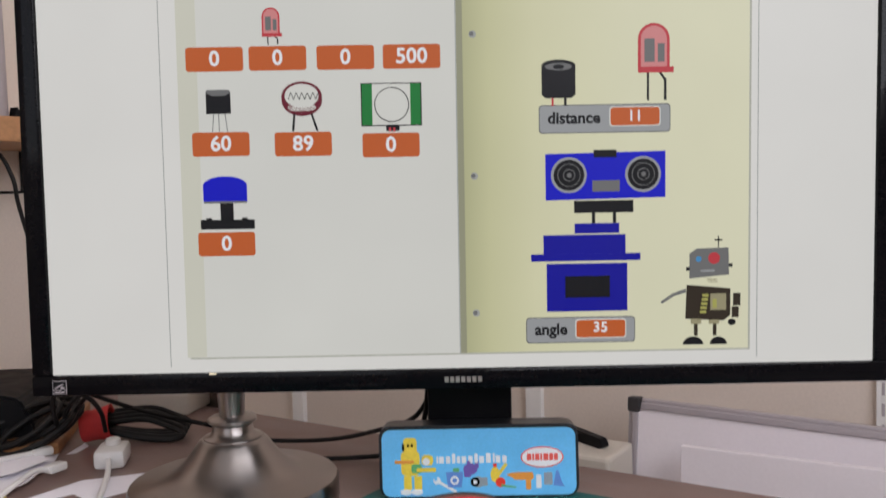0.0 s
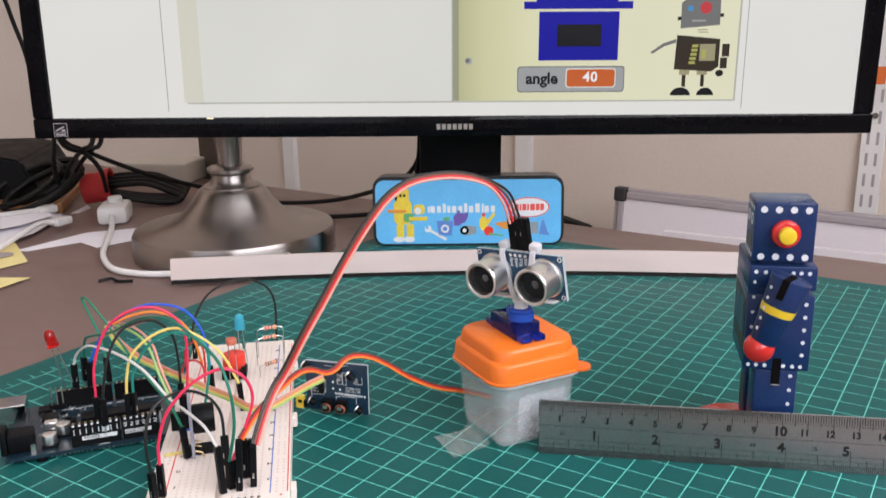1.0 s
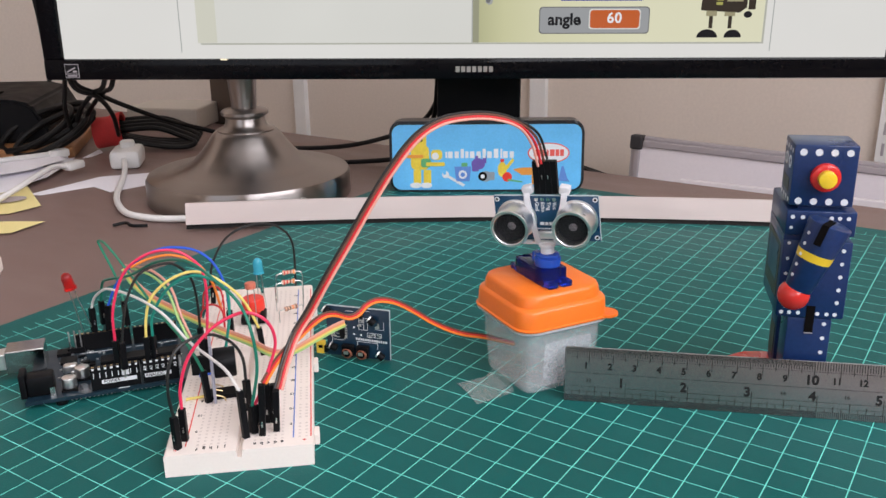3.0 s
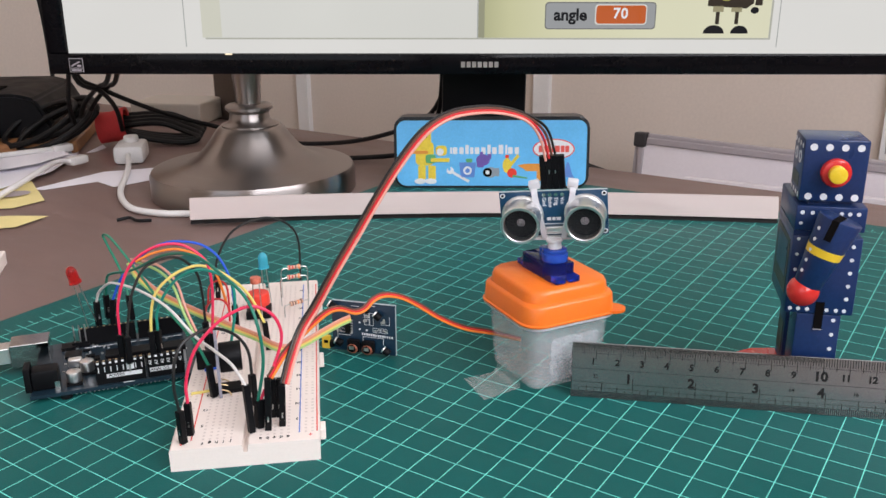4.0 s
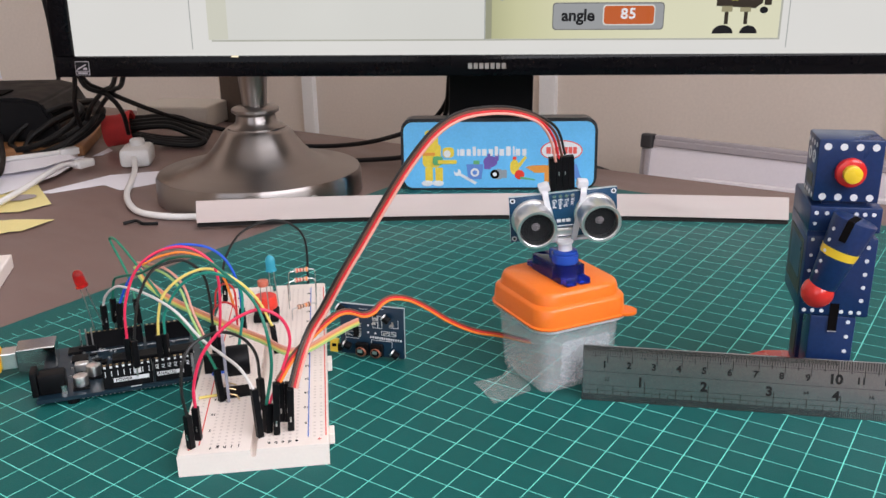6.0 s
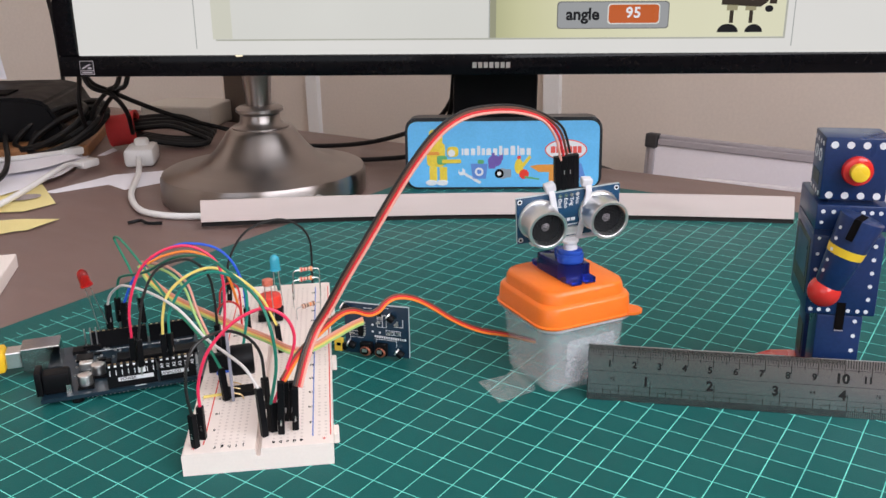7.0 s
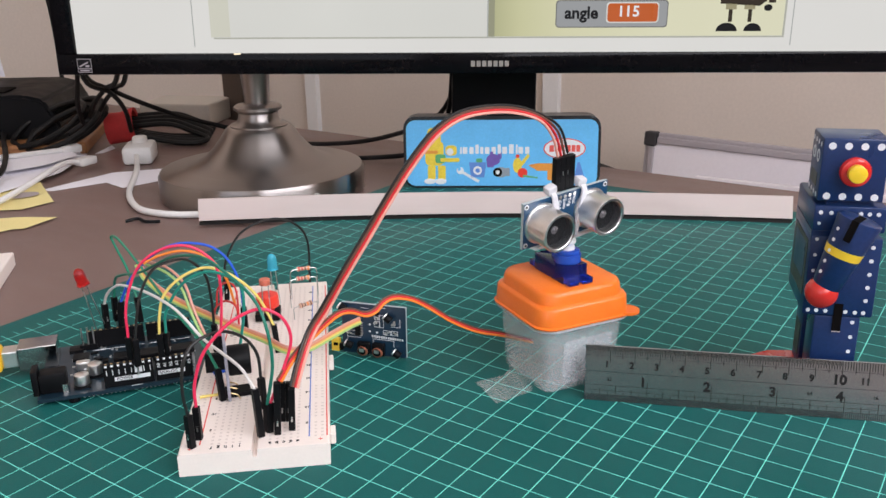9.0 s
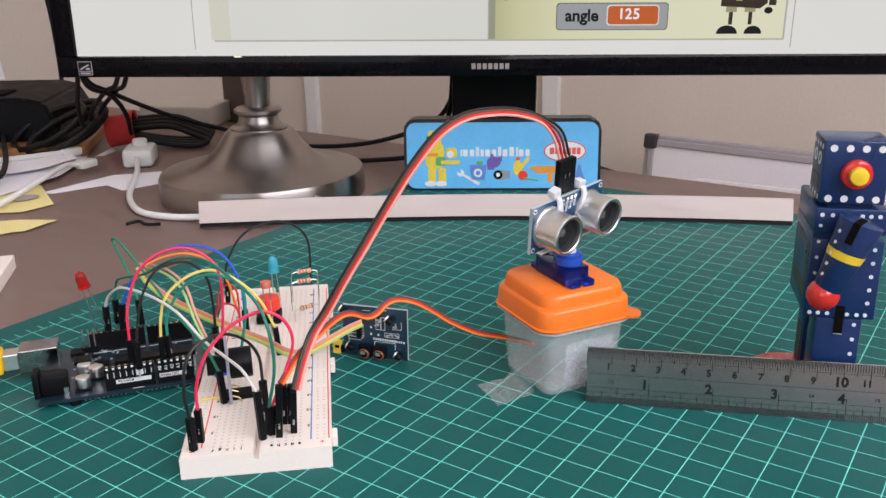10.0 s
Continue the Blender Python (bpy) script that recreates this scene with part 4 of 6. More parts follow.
for x in (-0.0015, 0.0015):
    bm = bmesh.new()
    tube(bm, [(x, 0, 0.0216), (x * 1.1, 0, 0.012), (x * 1.4, 0, -0.003)], 0.00025, 6)
    part("lead", bm, M["tin_lead"], sensor_ldr)


def led(name, m, mat, length, label, splay=0.0013):
    root = thing(name, m, label, "indicator light")
    b = bmesh.new()
    lathe(b, [(0, length), (0.0029, length), (0.0029, length + 0.001), (0.0025, length + 0.0011), (0.0025, length + 0.0055), (0.0023, length + 0.0066), (0.0016, length + 0.0077), (0.0007, length + 0.0083), (0, length + 0.0084)], 24)
    part("lens", b, mat, root, smooth=True)
    for s in (-1, 1):
        b = bmesh.new()
        tube(b, [(s * 0.0012, 0, length), (s * 0.0013, 0, length * 0.7), (s * splay, 0, -0.003)], 0.00026, 6)
        part("lead", b, M["tin_lead"], root)
    return root


led("blue_led", BB @ pose(0.0290, 0.1395, BH, 0, -2, 0), M["led_blue"], 0.0190, "pale blue indicator light on long leads in the breadboard", 0.002)


def resistor(x0, y0, x1, y1, height, bands):
    a, b2 = Vector((x0, y0, 0)), Vector((x1, y1, 0))
    root = thing("resistor", BB @ pose(0, 0, BH), "tan resistor with coloured bands on bent leads", "resistor", "resistors")
    mid, d = (a + b2) / 2, (b2 - a).normalized()
    bm = bmesh.new()
    up = Vector((0, 0, height))
    c0, c1 = mid - d * 0.0032 + up, mid + d * 0.0032 + up
    cyl(bm, c0, c1, 0.00095, seg=14)
    cyl(bm, c0 - d * 0.0001, c0 + d * 0.0012, 0.0012, seg=14)
    cyl(bm, c1 - d * 0.0012, c1 + d * 0.0001, 0.0012, seg=14)
    part("body", bm, M["resistor"], root, smooth=True)
    for i, c in enumerate(bands):
        bm = bmesh.new()
        q = c0 + d * (0.0005 + i * 0.0016)
        r = 0.00125 if i in (0, 3) else 0.00100
        cyl(bm, q, q + d * 0.0006, r, seg=14)
        part("band", bm, M["w_" + c], root)
    for s, e, c in ((a, c0, -1), (b2, c1, 1)):
        bm = bmesh.new()
        tube(bm, [s - Vector((0, 0, 0.003)), s + up * 0.5, s + up * 0.85, s + up * 0.97 + Vector(((e - s).x, (e - s).y, 0)) * 0.25, e], 0.00025, 6)
        part("lead", bm, M["tin_lead"], root)


resistor(0.0365, 0.1330, 0.0500, 0.1370, 0.0150, ("red", "red", "brown", "orange"))
resistor(0.0365, 0.1450, 0.0500, 0.1480, 0.0160, ("red", "red", "brown", "orange"))
resistor(0.0385, 0.1180, 0.0500, 0.1250, 0.0062, ("brown", "black", "orange", "brown"))
buzzer = thing("buzzer", BB @ pose(0.0188, 0.0450, BH, 0, 0, 8), "round black buzzer on a small upright circuit board in the breadboard", "buzzer")
bm = bmesh.new()
box(bm, -0.0052, -0.0040, -0.0075, 0.0075, 0.0005, 0.0260, bev=0.0002)
part("circuit_board", bm, material("grey_board", (0.30, 0.30, 0.36), 0.4, 0, 0.15, 200, 900), buzzer)
bm = bmesh.new()
cyl(bm, (-0.0039, 0, 0.0150), (0.0050, 0, 0.0150), 0.0062, seg=32, bev=0.0006)
part("can", bm, M["black"], buzzer, smooth=True)
bm = bmesh.new()
box(bm, -0.0062, 0.004, -0.0035, 0.0035, 0.0001, 0.0020)
part("header", bm, M["black"], buzzer)
for y in (-0.005, 0, 0.005):
    bm = bmesh.new()
    tube(bm, [(-0.004, y, 0.003), (-0.001, y, 0.0014), (0.0, y, -0.003)], 0.0003, 6)
    part("pin", bm, M["gold"], buzzer)
for x0, y0, x1, y1, c in ((0.0030, 0.0425, 0.0112, 0.0440, "yellow"), (0.0060, 0.0660, 0.0110, 0.0668, "yellow"), (0.0060, 0.0640, 0.0110, 0.0648, "blue")):
    bm = bmesh.new()
    tube(bm, [(x0, y0, BH - 0.002), (x0, y0, BH + 0.0007), (x1, y1, BH + 0.0007), (x1, y1, BH - 0.002)], 0.0006, 8, curve=False)
    tagged(part("bridge_wire", bm, M["w_" + c], m=BB), c + " bridge wire lying flat on the breadboard", "wire")
bm = bmesh.new()
box(bm, 0.0085, 0.0190, 0.0560, 0.0585, BH + 0.0001, BH + 0.0085, bev=0.0003)
tagged(part("pin_header", bm, M["black"], m=BB @ pose(-0.006, 0.009, 0)), "black pin header on the breadboard", "connector")

# ---- microcontroller board ----
UM = pose(-0.1540, 0.0165, 0.0022, 0, 0, 19)
uno = thing("controller_board", UM, "dark navy microcontroller board with sockets and a silver USB port", "circuit board")
bm = bmesh.new()
a = [bm.verts.new((x, y, 0)) for x, y in ((0, 0), (0.066, 0), (0.0686, 0.0025), (0.0686, 0.0380), (0.0660, 0.0406), (0.0660, 0.0518), (0.0645, 0.0534), (0, 0.0534))]
ext = bmesh.ops.extrude_face_region(bm, geom=[bm.faces.new(a)])
bmesh.ops.translate(bm, vec=(0, 0, 0.0016), verts=[g for g in ext["geom"] if isinstance(g, bmesh.types.BMVert)])
part("board", bm, M["uno"], uno)
Z0 = 0.0016


def socket(x0, n, y, tall=0.0085, name="socket_header"):
    b = bmesh.new()
    box(b, x0, x0 + n * 0.00254, y - 0.00125, y + 0.00125, Z0, Z0 + tall, bev=0.0001, seg=1)
    o = part(name, b, M["black"], uno, "black socket header")
    b = bmesh.new()
    for i in range(n):
        x = x0 + (i + 0.5) * 0.00254
        box(b, x - 0.0005, x + 0.0005, y - 0.0005, y + 0.0005, Z0 + tall, Z0 + tall + 0.00006)
    tagged(part("contact_hole", b, M["gold"], o), kind="stuff")


socket(0.0267, 8, 0.0025, 0.0106)
socket(0.0480, 6, 0.0025, 0.0106)
socket(0.0180, 10, 0.0478)
socket(0.0445, 8, 0.0478)
bm = bmesh.new()
box(bm, -0.0100, 0.0064, 0.0320, 0.0440, Z0, Z0 + 0.0108, bev=0.0004)
usb = part("usb_port", bm, material("tinned_shell", (0.42, 0.41, 0.40), 0.14, 1, 0.08, 60, 900), uno, "silver square USB port")
bm = bmesh.new()
box(bm, -0.0102, -0.0101, 0.0330, 0.0430, Z0 + 0.001, Z0 + 0.0098)
part("port_mouth", bm, M["shadow_gap"], usb)
bm = bmesh.new()
box(bm, -0.0018, 0.0008, 0.0035, 0.0125, Z0, Z0 + 0.0110, bev=0.0004)
box(bm, 0.00085, 0.0118, 0.0039, 0.0121, Z0, Z0 + 0.0092, bev=0.0012)
part("power_jack", bm, M["black"], uno, "black barrel power jack", smooth=True)
bm = bmesh.new()
box(bm, 0.0100, 0.0120, 0.0030, 0.0034, Z0, Z0 + 0.0040)
part("jack_tab", bm, M["tin_lead"], uno)
for x, y in ((0.0175, 0.0075), (0.0225, 0.0165)):
    bm = bmesh.new()
    box(bm, x - 0.0033, x + 0.0033, y - 0.0033, y + 0.0033, Z0, Z0 + 0.0010, 1)
    cyl(bm, (x, y, Z0 + 0.001), (x, y, Z0 + 0.0058), 0.0031, seg=24, bev=0.0004)
    part("capacitor", bm, [M["aluminium"], M["black"]], uno, "silver can capacitor", smooth=True)
bm = bmesh.new()
box(bm, 0.0140, 0.0200, 0.0230, 0.0270, Z0, Z0 + 0.0040, bev=0.0008)
part("crystal", bm, M["aluminium"], uno, "silver crystal can", smooth=True)
bm = bmesh.new()
box(bm, 0.0305, 0.0650, 0.0140, 0.0215, Z0 + 0.0035, Z0 + 0.0075, bev=0.0003)
part("processor", bm, M["black"], uno, "long black processor chip")
bm = bmesh.new()
for i in range(14):
    for y in (0.0136, 0.0219):
        x = 0.0312 + i * 0.00254
        box(bm, x - 0.0005, x + 0.0005, y - 0.0003, y + 0.0003, Z0, Z0 + 0.0055)
tagged(part("chip_leg", bm, M["tin_lead"], uno), kind="stuff")
bm = bmesh.new()
for x, y, sx, sy, h in ((0.0155, 0.0370, 0.0035, 0.0035, 0.0012), (0.0230, 0.0330, 0.002, 0.0012, 0.0008), (0.0260, 0.0300, 0.0012, 0.002, 0.0008), (0.0250, 0.0240, 0.003, 0.0016, 0.001), (0.0210, 0.0400, 0.0016, 0.0008, 0.0008), (0.0130, 0.0460, 0.003, 0.003, 0.0016)):
    box(bm, x - sx, x + sx, y - sy, y + sy, Z0, Z0 + h)
tagged(part("small_chip", bm, M["black"], uno), kind="stuff")
bm = bmesh.new()
rng = random.Random(5)
for i in range(26):
    x, y = rng.uniform(0.012, 0.029), rng.uniform(0.012, 0.047)
    box(bm, x - 0.0005, x + 0.0005, y - 0.0003, y + 0.0003, Z0, Z0 + 0.0006)
for i in range(10):
    x, y = rng.uniform(0.03, 0.066), rng.uniform(0.026, 0.045)
    box(bm, x - 0.0005, x + 0.0005, y - 0.0003, y + 0.0003, Z0, Z0 + 0.0006)
tagged(part("solder_pad", bm, M["tin_lead"], uno), kind="stuff")
bm = bmesh.new()
box(bm, 0.0275, 0.0283, 0.0235, 0.0250, Z0, Z0 + 0.0010)
part("signal_light", bm, glow("amber_led", (1.0, 0.55, 0.12), 2.5), uno, "lit amber signal light")
FY = 0.00125


def mark(x0, x1, y0, y1, z0, z1):
    b = bmesh.new()
    box(b, x0, x1, y0, y1, z0, z1)
    part("printed_mark", b, M["white_ink"], uno)


for q in ((0.0200, 0.0430, 0.0435, 0.0441), (0.0450, 0.0640, 0.0435, 0.0441), (0.0375, 0.0420, 0.0002, 0.0008)):
    mark(q[0], q[1], q[2], q[3], Z0, Z0 + 0.00006)
for q in ((0.0310, 0.0455), (0.0488, 0.0600)):
    mark(q[0], q[1], FY - 0.0001, FY, Z0 + 0.0028, Z0 + 0.0046)
for i in range(14):
    x = 0.0280 + i * 0.00254 + (0.0010 if i > 7 else 0)
    mark(x - 0.0005, x + 0.0005, FY - 0.0001, FY, Z0 + 0.0096, Z0 + 0.0105)
    if i < 8:
        mark(x - 0.00016, x + 0.00016, FY - 0.0001, FY, Z0 + 0.0058, Z0 + 0.0082)
mark(0.0395, 0.0425, FY - 0.00012, FY, Z0 + 0.0056, Z0 + 0.0086)
letters("words", "POWER", 0.0019, M["black_ink"], uno, pose(0.0352, FY - 0.0002, Z0 + 0.0037) @ UPRIGHT, 0.01)
letters("words", "ANALOG", 0.0019, M["black_ink"], uno, pose(0.0530, FY - 0.0002, Z0 + 0.0037) @ UPRIGHT, 0.01)
for i, w in enumerate(("A0", "A1", "A2", "A3", "A4", "A5")):
    letters("words", w, 0.0019, M["white_ink"], uno, pose(0.0493 + i * 0.00254, FY - 0.0001, Z0 + 0.0072) @ UPRIGHT @ pose(0, 0, 0, 0, 0, 90), 0.01)
for px in (0.0160, 0.0185, 0.0210):
    bm = bmesh.new()
    box(bm, px - 0.0003, px + 0.0003, 0.0462, 0.0468, Z0 + 0.0001, Z0 + 0.0110)
    part("header_pin", bm, M["tin_lead"], uno)
bm = bmesh.new()
box(bm, 0.0147, 0.0223, 0.0452, 0.0478, Z0, Z0 + 0.0026)
part("pin_base", bm, M["black"], uno)
for x, y in ((0.0140, 0.0025), (0.0650, 0.0080), (0.0650, 0.0350), (0.0150, 0.0500)):
    bm = bmesh.new()
    cyl(bm, (x, y, -0.0022), (x, y, 0.0), 0.0025, seg=12)
    part("standoff", bm, M["black"], uno)
bm = bmesh.new()
for i in range(26):
    x = 0.018 + i * 0.0018
    box(bm, x - 0.0003, x + 0.0003, 0.0022, 0.0028, -0.0015, 0)
tagged(part("solder_tail", bm, M["tin_lead"], uno), kind="stuff")
plug = thing("usb_plug", UM @ pose(-0.0102, 0.038, Z0 + 0.0054), "yellow USB plug with a silver tip in the board's port", "plug")
bm = bmesh.new()
box(bm, -0.0065, 0.0, -0.0042, 0.0042, -0.0038, 0.0038, bev=0.0005)
part("tip", bm, M["aluminium"], plug)
bm = bmesh.new()
box(bm, -0.034, -0.0066, -0.0060, 0.0060, -0.0052, 0.0052, bev=0.0018)
cyl(bm, (-0.075, 0.002, -0.006), (-0.034, 0, 0), 0.0026, 0.003, seg=14)
part("moulding", bm, material("yellow_moulding", (0.85, 0.52, 0.02), 0.4), plug, smooth=True)
led("red_led", UM @ pose(0.0250, 0.0478, Z0 + 0.0086, 0, -12, 0), M["led_red"], 0.0235, "red indicator light on long bare leads", 0.0025)

# ---- passive infrared board ----
pir = thing("motion_sensor_board", pose(-0.0168, 0.0634, 0.0008, -1.5, 0, -16), "small dark blue circuit board standing on its edge", "circuit board")
bm = bmesh.new()
for f in box(bm, -0.0157, 0.0157, -0.0008, 0.0008, 0.0002, 0.0250):
    f.normal_update()
    if abs(f.normal.y) < 0.5:
        f.material_index = 1
part("board", bm, [M["pcb_dark"], M["pcb_edge"]], pir)
rng = random.Random(11)
bm = bmesh.new()
lines = [(-0.0005, 0.0098, 0.0081, 0.0083), (-0.0005, -0.0003, 0.0040, 0.0083), (0.0096, 0.0098, 0.0050, 0.0083), (-0.0130, -0.0065, 0.0081, 0.0083), (-0.0132, -0.0130, 0.0040, 0.0095), (0.0085, 0.0130, 0.0150, 0.0152), (0.0128, 0.0130, 0.0150, 0.0190), (0.0020, 0.0060, 0.0238, 0.0240), (-0.0060, -0.0020, 0.0230, 0.0232)]
for x, z, w, h in ((0.0046, 0.0108, 0.0036, 0.0021), (0.0086, 0.0108, 0.0030, 0.0021), (0.0004, 0.0142, 0.0024, 0.0028), (0.0004, 0.0178, 0.0024, 0.0024), (0.0030, 0.0142, 0.0018, 0.0060), (-0.0120, 0.0095, 0.0036, 0.0018), (-0.0080, 0.0092, 0.0022, 0.0026)):
    lines += [(x, x + w, z, z + 0.0002), (x, x + w, z + h, z + h + 0.0002), (x, x + 0.0002, z, z + h), (x + w, x + w + 0.0002, z, z + h)]
for x0, x1, z0, z1 in lines:
    box(bm, x0, x1, -0.0009, -0.0008, z0, z1)
for i in range(14):
    x = -0.0010 + i * 0.00112
    box(bm, x, x + rng.uniform(0.0006, 0.0009), -0.00088, -0.0008, 0.0090 - 0.00004 * i, 0.0101 - 0.00004 * i)
for x, z in ((-0.0019, 0.0152), (-0.0019, 0.0118), (0.0016, 0.0116)):
    cyl(bm, (x, -0.0009, z), (x, -0.0008, z), 0.00055, seg=10)
tagged(part("silkscreen", bm, M["white_ink"], pir, "white printed outlines and bars"), kind="stuff")
bm = bmesh.new()
for i in range(5):
    box(bm, -0.0064, -0.0053, -0.0014, -0.0008, 0.0104 + i * 0.00127, 0.0109 + i * 0.00127)
for i in range(34):
    x, z = rng.choice(((-0.0125, 0.0105), (-0.0070, 0.0102), (0.0015, 0.0160), (0.0018, 0.0190), (0.0065, 0.0118), (0.0105, 0.0118), (0.0100, 0.0168)))
    x, z = x + rng.uniform(-0.0012, 0.0012), z + rng.uniform(-0.0009, 0.0009)
    box(bm, x - 0.0004, x + 0.0004, -0.0012, -0.0008, z - 0.0003, z + 0.0003)
tagged(part("solder_pad", bm, M["tin_lead"], pir), kind="stuff")
bm = bmesh.new()
box(bm, -0.0088, -0.0064, -0.0024, -0.0008, 0.0095, 0.0178, bev=0.0002, seg=1)
part("chip", bm, M["black"], pir, "small black chip")
bm = bmesh.new()
box(bm, -0.0010, 0.0030, -0.0026, -0.0008, 0.0205, 0.0228, bev=0.0003, seg=1)
part("regulator", bm, M["black"], pir)
for x in (-0.0047, 0.0026):
    bm = bmesh.new()
    box(bm, x - 0.0030, x + 0.0030, -0.0034, -0.0008, 0.0008, 0.0068, 3, bev=0.0004, seg=1)
    cyl(bm, (x, -0.0034, 0.0030), (x, -0.0046, 0.0026), 0.0026, 0.0024, seg=20, mi=2, bev=0.0003)
    cyl(bm, (x, -0.0044, 0.0033), (x, -0.0050, 0.0032), 0.0019, seg=16, mi=3)
    box(bm, x - 0.0011, x + 0.0011, -0.0054, -0.0049, 0.0030, 0.0046, 1)
    part("trimmer", bm, [M["gold"], M["tin_lead"], M["trim_brown"], M["black"]], pir, "small black and brown trimmer with a silver slot")
for x, z, tilt in ((0.0080, 0.0195, 40), (0.0120, 0.0024, 35), (-0.0115, 0.0048, 20), (-0.0142, 0.0228, 30)):
    bm = bmesh.new()
    m = pose(x, -0.0026, z, 0, tilt, 0)
    cyl(bm, m @ Vector((-0.0018, 0, 0)), m @ Vector((0.0014, 0, 0)), 0.0018, seg=18, bev=0.0003)
    cyl(bm, m @ Vector((-0.0025, 0, 0)), m @ Vector((-0.0018, 0, 0)), 0.0017, seg=18, mi=1)
    part("capacitor", bm, [M["black"], M["aluminium"]], pir, "black capacitor with a silver end", smooth=True)
bm = bmesh.new()
box(bm, -0.0206, -0.0166, -0.0032, -0.0004, 0.0010, 0.0072, bev=0.0004)
box(bm, -0.0192, -0.0172, -0.0036, -0.0031, 0.0040, 0.0054, 1)
part("jumper_cap", bm, [material("yellow_cap", (0.82, 0.55, 0.05), 0.45), M["shadow_gap"]], pir, "yellow jumper cap")
bm = bmesh.new()
box(bm, -0.0168, -0.0150, -0.0030, -0.0008, 0.0016, 0.0050, bev=0.0002, seg=1)
part("pin_base", bm, M["black"], pir)

# ---- tub, servo and range sensor ----
TUB = pose(0.0668, 0.0478, 0, 0, 0, 26)
tub = thing("lidded_tub", TUB, "small cloudy plastic tub with an orange snap lid", "tub")


def rounded_frustum(bm, levels, seg=6, mi=0, cap_bottom=True, cap_top=True):
    rings = []
    for half, r, z in levels:
        rings.append([bm.verts.new((x, y, z)) for x, y in round_rect(-half, -half, half, half, r, seg)])
    faces = []
    for a, b in zip(rings, rings[1:]):
        for i in range(len(a)):
            j = (i + 1) % len(a)
            faces.append(bm.faces.new((a[i], a[j], b[j], b[i])))
    if cap_bottom:
        faces.append(bm.faces.new(rings[0][::-1]))
    if cap_top:
        faces.append(bm.faces.new(rings[-1]))
    paint(faces, mi)


bm = bmesh.new()
rounded_frustum(bm, [(0.0150, 0.004, 0.0016), (0.0162, 0.004, 0.0010), (0.0172, 0.0044, 0.0000), (0.0183, 0.0046, 0.0010), (0.0188, 0.0048, 0.0060), (0.0208, 0.0058, 0.0345), (0.0201, 0.0052, 0.0345), (0.0180, 0.004, 0.0060), (0.0174, 0.004, 0.0022)], cap_top=True)
part("cup", bm, M["cup"], tub, "cloudy see-through plastic cup", smooth=True)
bm = bmesh.new()
rounded_frustum(bm, [(0.0214, 0.0070, 0.0326), (0.0222, 0.0078, 0.0314), (0.0234, 0.0086, 0.0311), (0.0236, 0.0088, 0.0317), (0.0228, 0.0084, 0.0322), (0.0224, 0.0084, 0.0390), (0.0220, 0.0084, 0.0398), (0.0213, 0.0086, 0.0403), (0.0208, 0.0088, 0.0407), (0.0203, 0.0088, 0.0442), (0.0198, 0.0087, 0.0455), (0.0187, 0.0082, 0.0462)], cap_bottom=True)
lid = part("lid", bm, M["orange_lid"], tub, "orange snap lid", smooth=True)
bm = bmesh.new()
slab(bm, [(x, z) for x, z in ellipse(0, 0, 0.0060, 0.0050, 0, 360, 24)], -0.0006, 0.0006, m=pose(0.0206, -0.0190, 0.0318, 90, 0, -40))
part("pull_tab", bm, M["orange_lid"], lid)
bm = bmesh.new()
rounded_frustum(bm, [(0.0218, 0.0080, 0.0306), (0.0218, 0.0080, 0.0299), (0.0231, 0.0086, 0.0299), (0.0233, 0.0087, 0.0306)], cap_bottom=False, cap_top=False)
part("cup_rim", bm, M["tie"], tub, "milky plastic rim", smooth=True)
bm = bmesh.new()
slab(bm, round_rect(-0.011, 0.003, 0.013, 0.024, 0.002), -0.0170, -0.0168, m=pose(0.002, 0.0005, 0, 4, 0, 0))
part("inner_label", bm, clear("pale_inner_sheet", (0.84, 0.84, 0.88), 0.6, 1.3, 0.72, 0.0), tub, "pale sheet stuck inside")
bm = bmesh.new()
n = 14
rows = []
for i in range(n + 1):                # up the side of the tub, then out over the mat
    t = i / n
    rise = max(0.0, 1 - 2.3 * t)
    far = Vector((0.0440 - 0.0230 * max(0, t - 0.35), 0.0428 - 0.0110 * max(0, t - 0.35), 0.0004 + 0.0125 * rise)) + Vector((0.0015, -0.0010, 0)) * rise
    near = Vector((0.0535 - 0.0250 * max(0, t - 0.35), 0.0270 - 0.0165 * max(0, t - 0.35), 0.0003 + 0.0020 * rise))
    rows.append((far, near))
vs = [[bm.verts.new(a), bm.verts.new((a + b) / 2 + Vector((0, 0, 0.0004))), bm.verts.new(b)] for a, b in rows]
for a, b in zip(vs, vs[1:]):
    for j in (0, 1):
        bm.faces.new((a[j], a[j + 1], b[j + 1], b[j]))
ext = bmesh.ops.solidify(bm, geom=bm.faces[:], thickness=0.00012)
tagged(part("adhesive_tape", bm, M["tape"], smooth=True), "clear adhesive tape holding the tub to the mat", "tape")

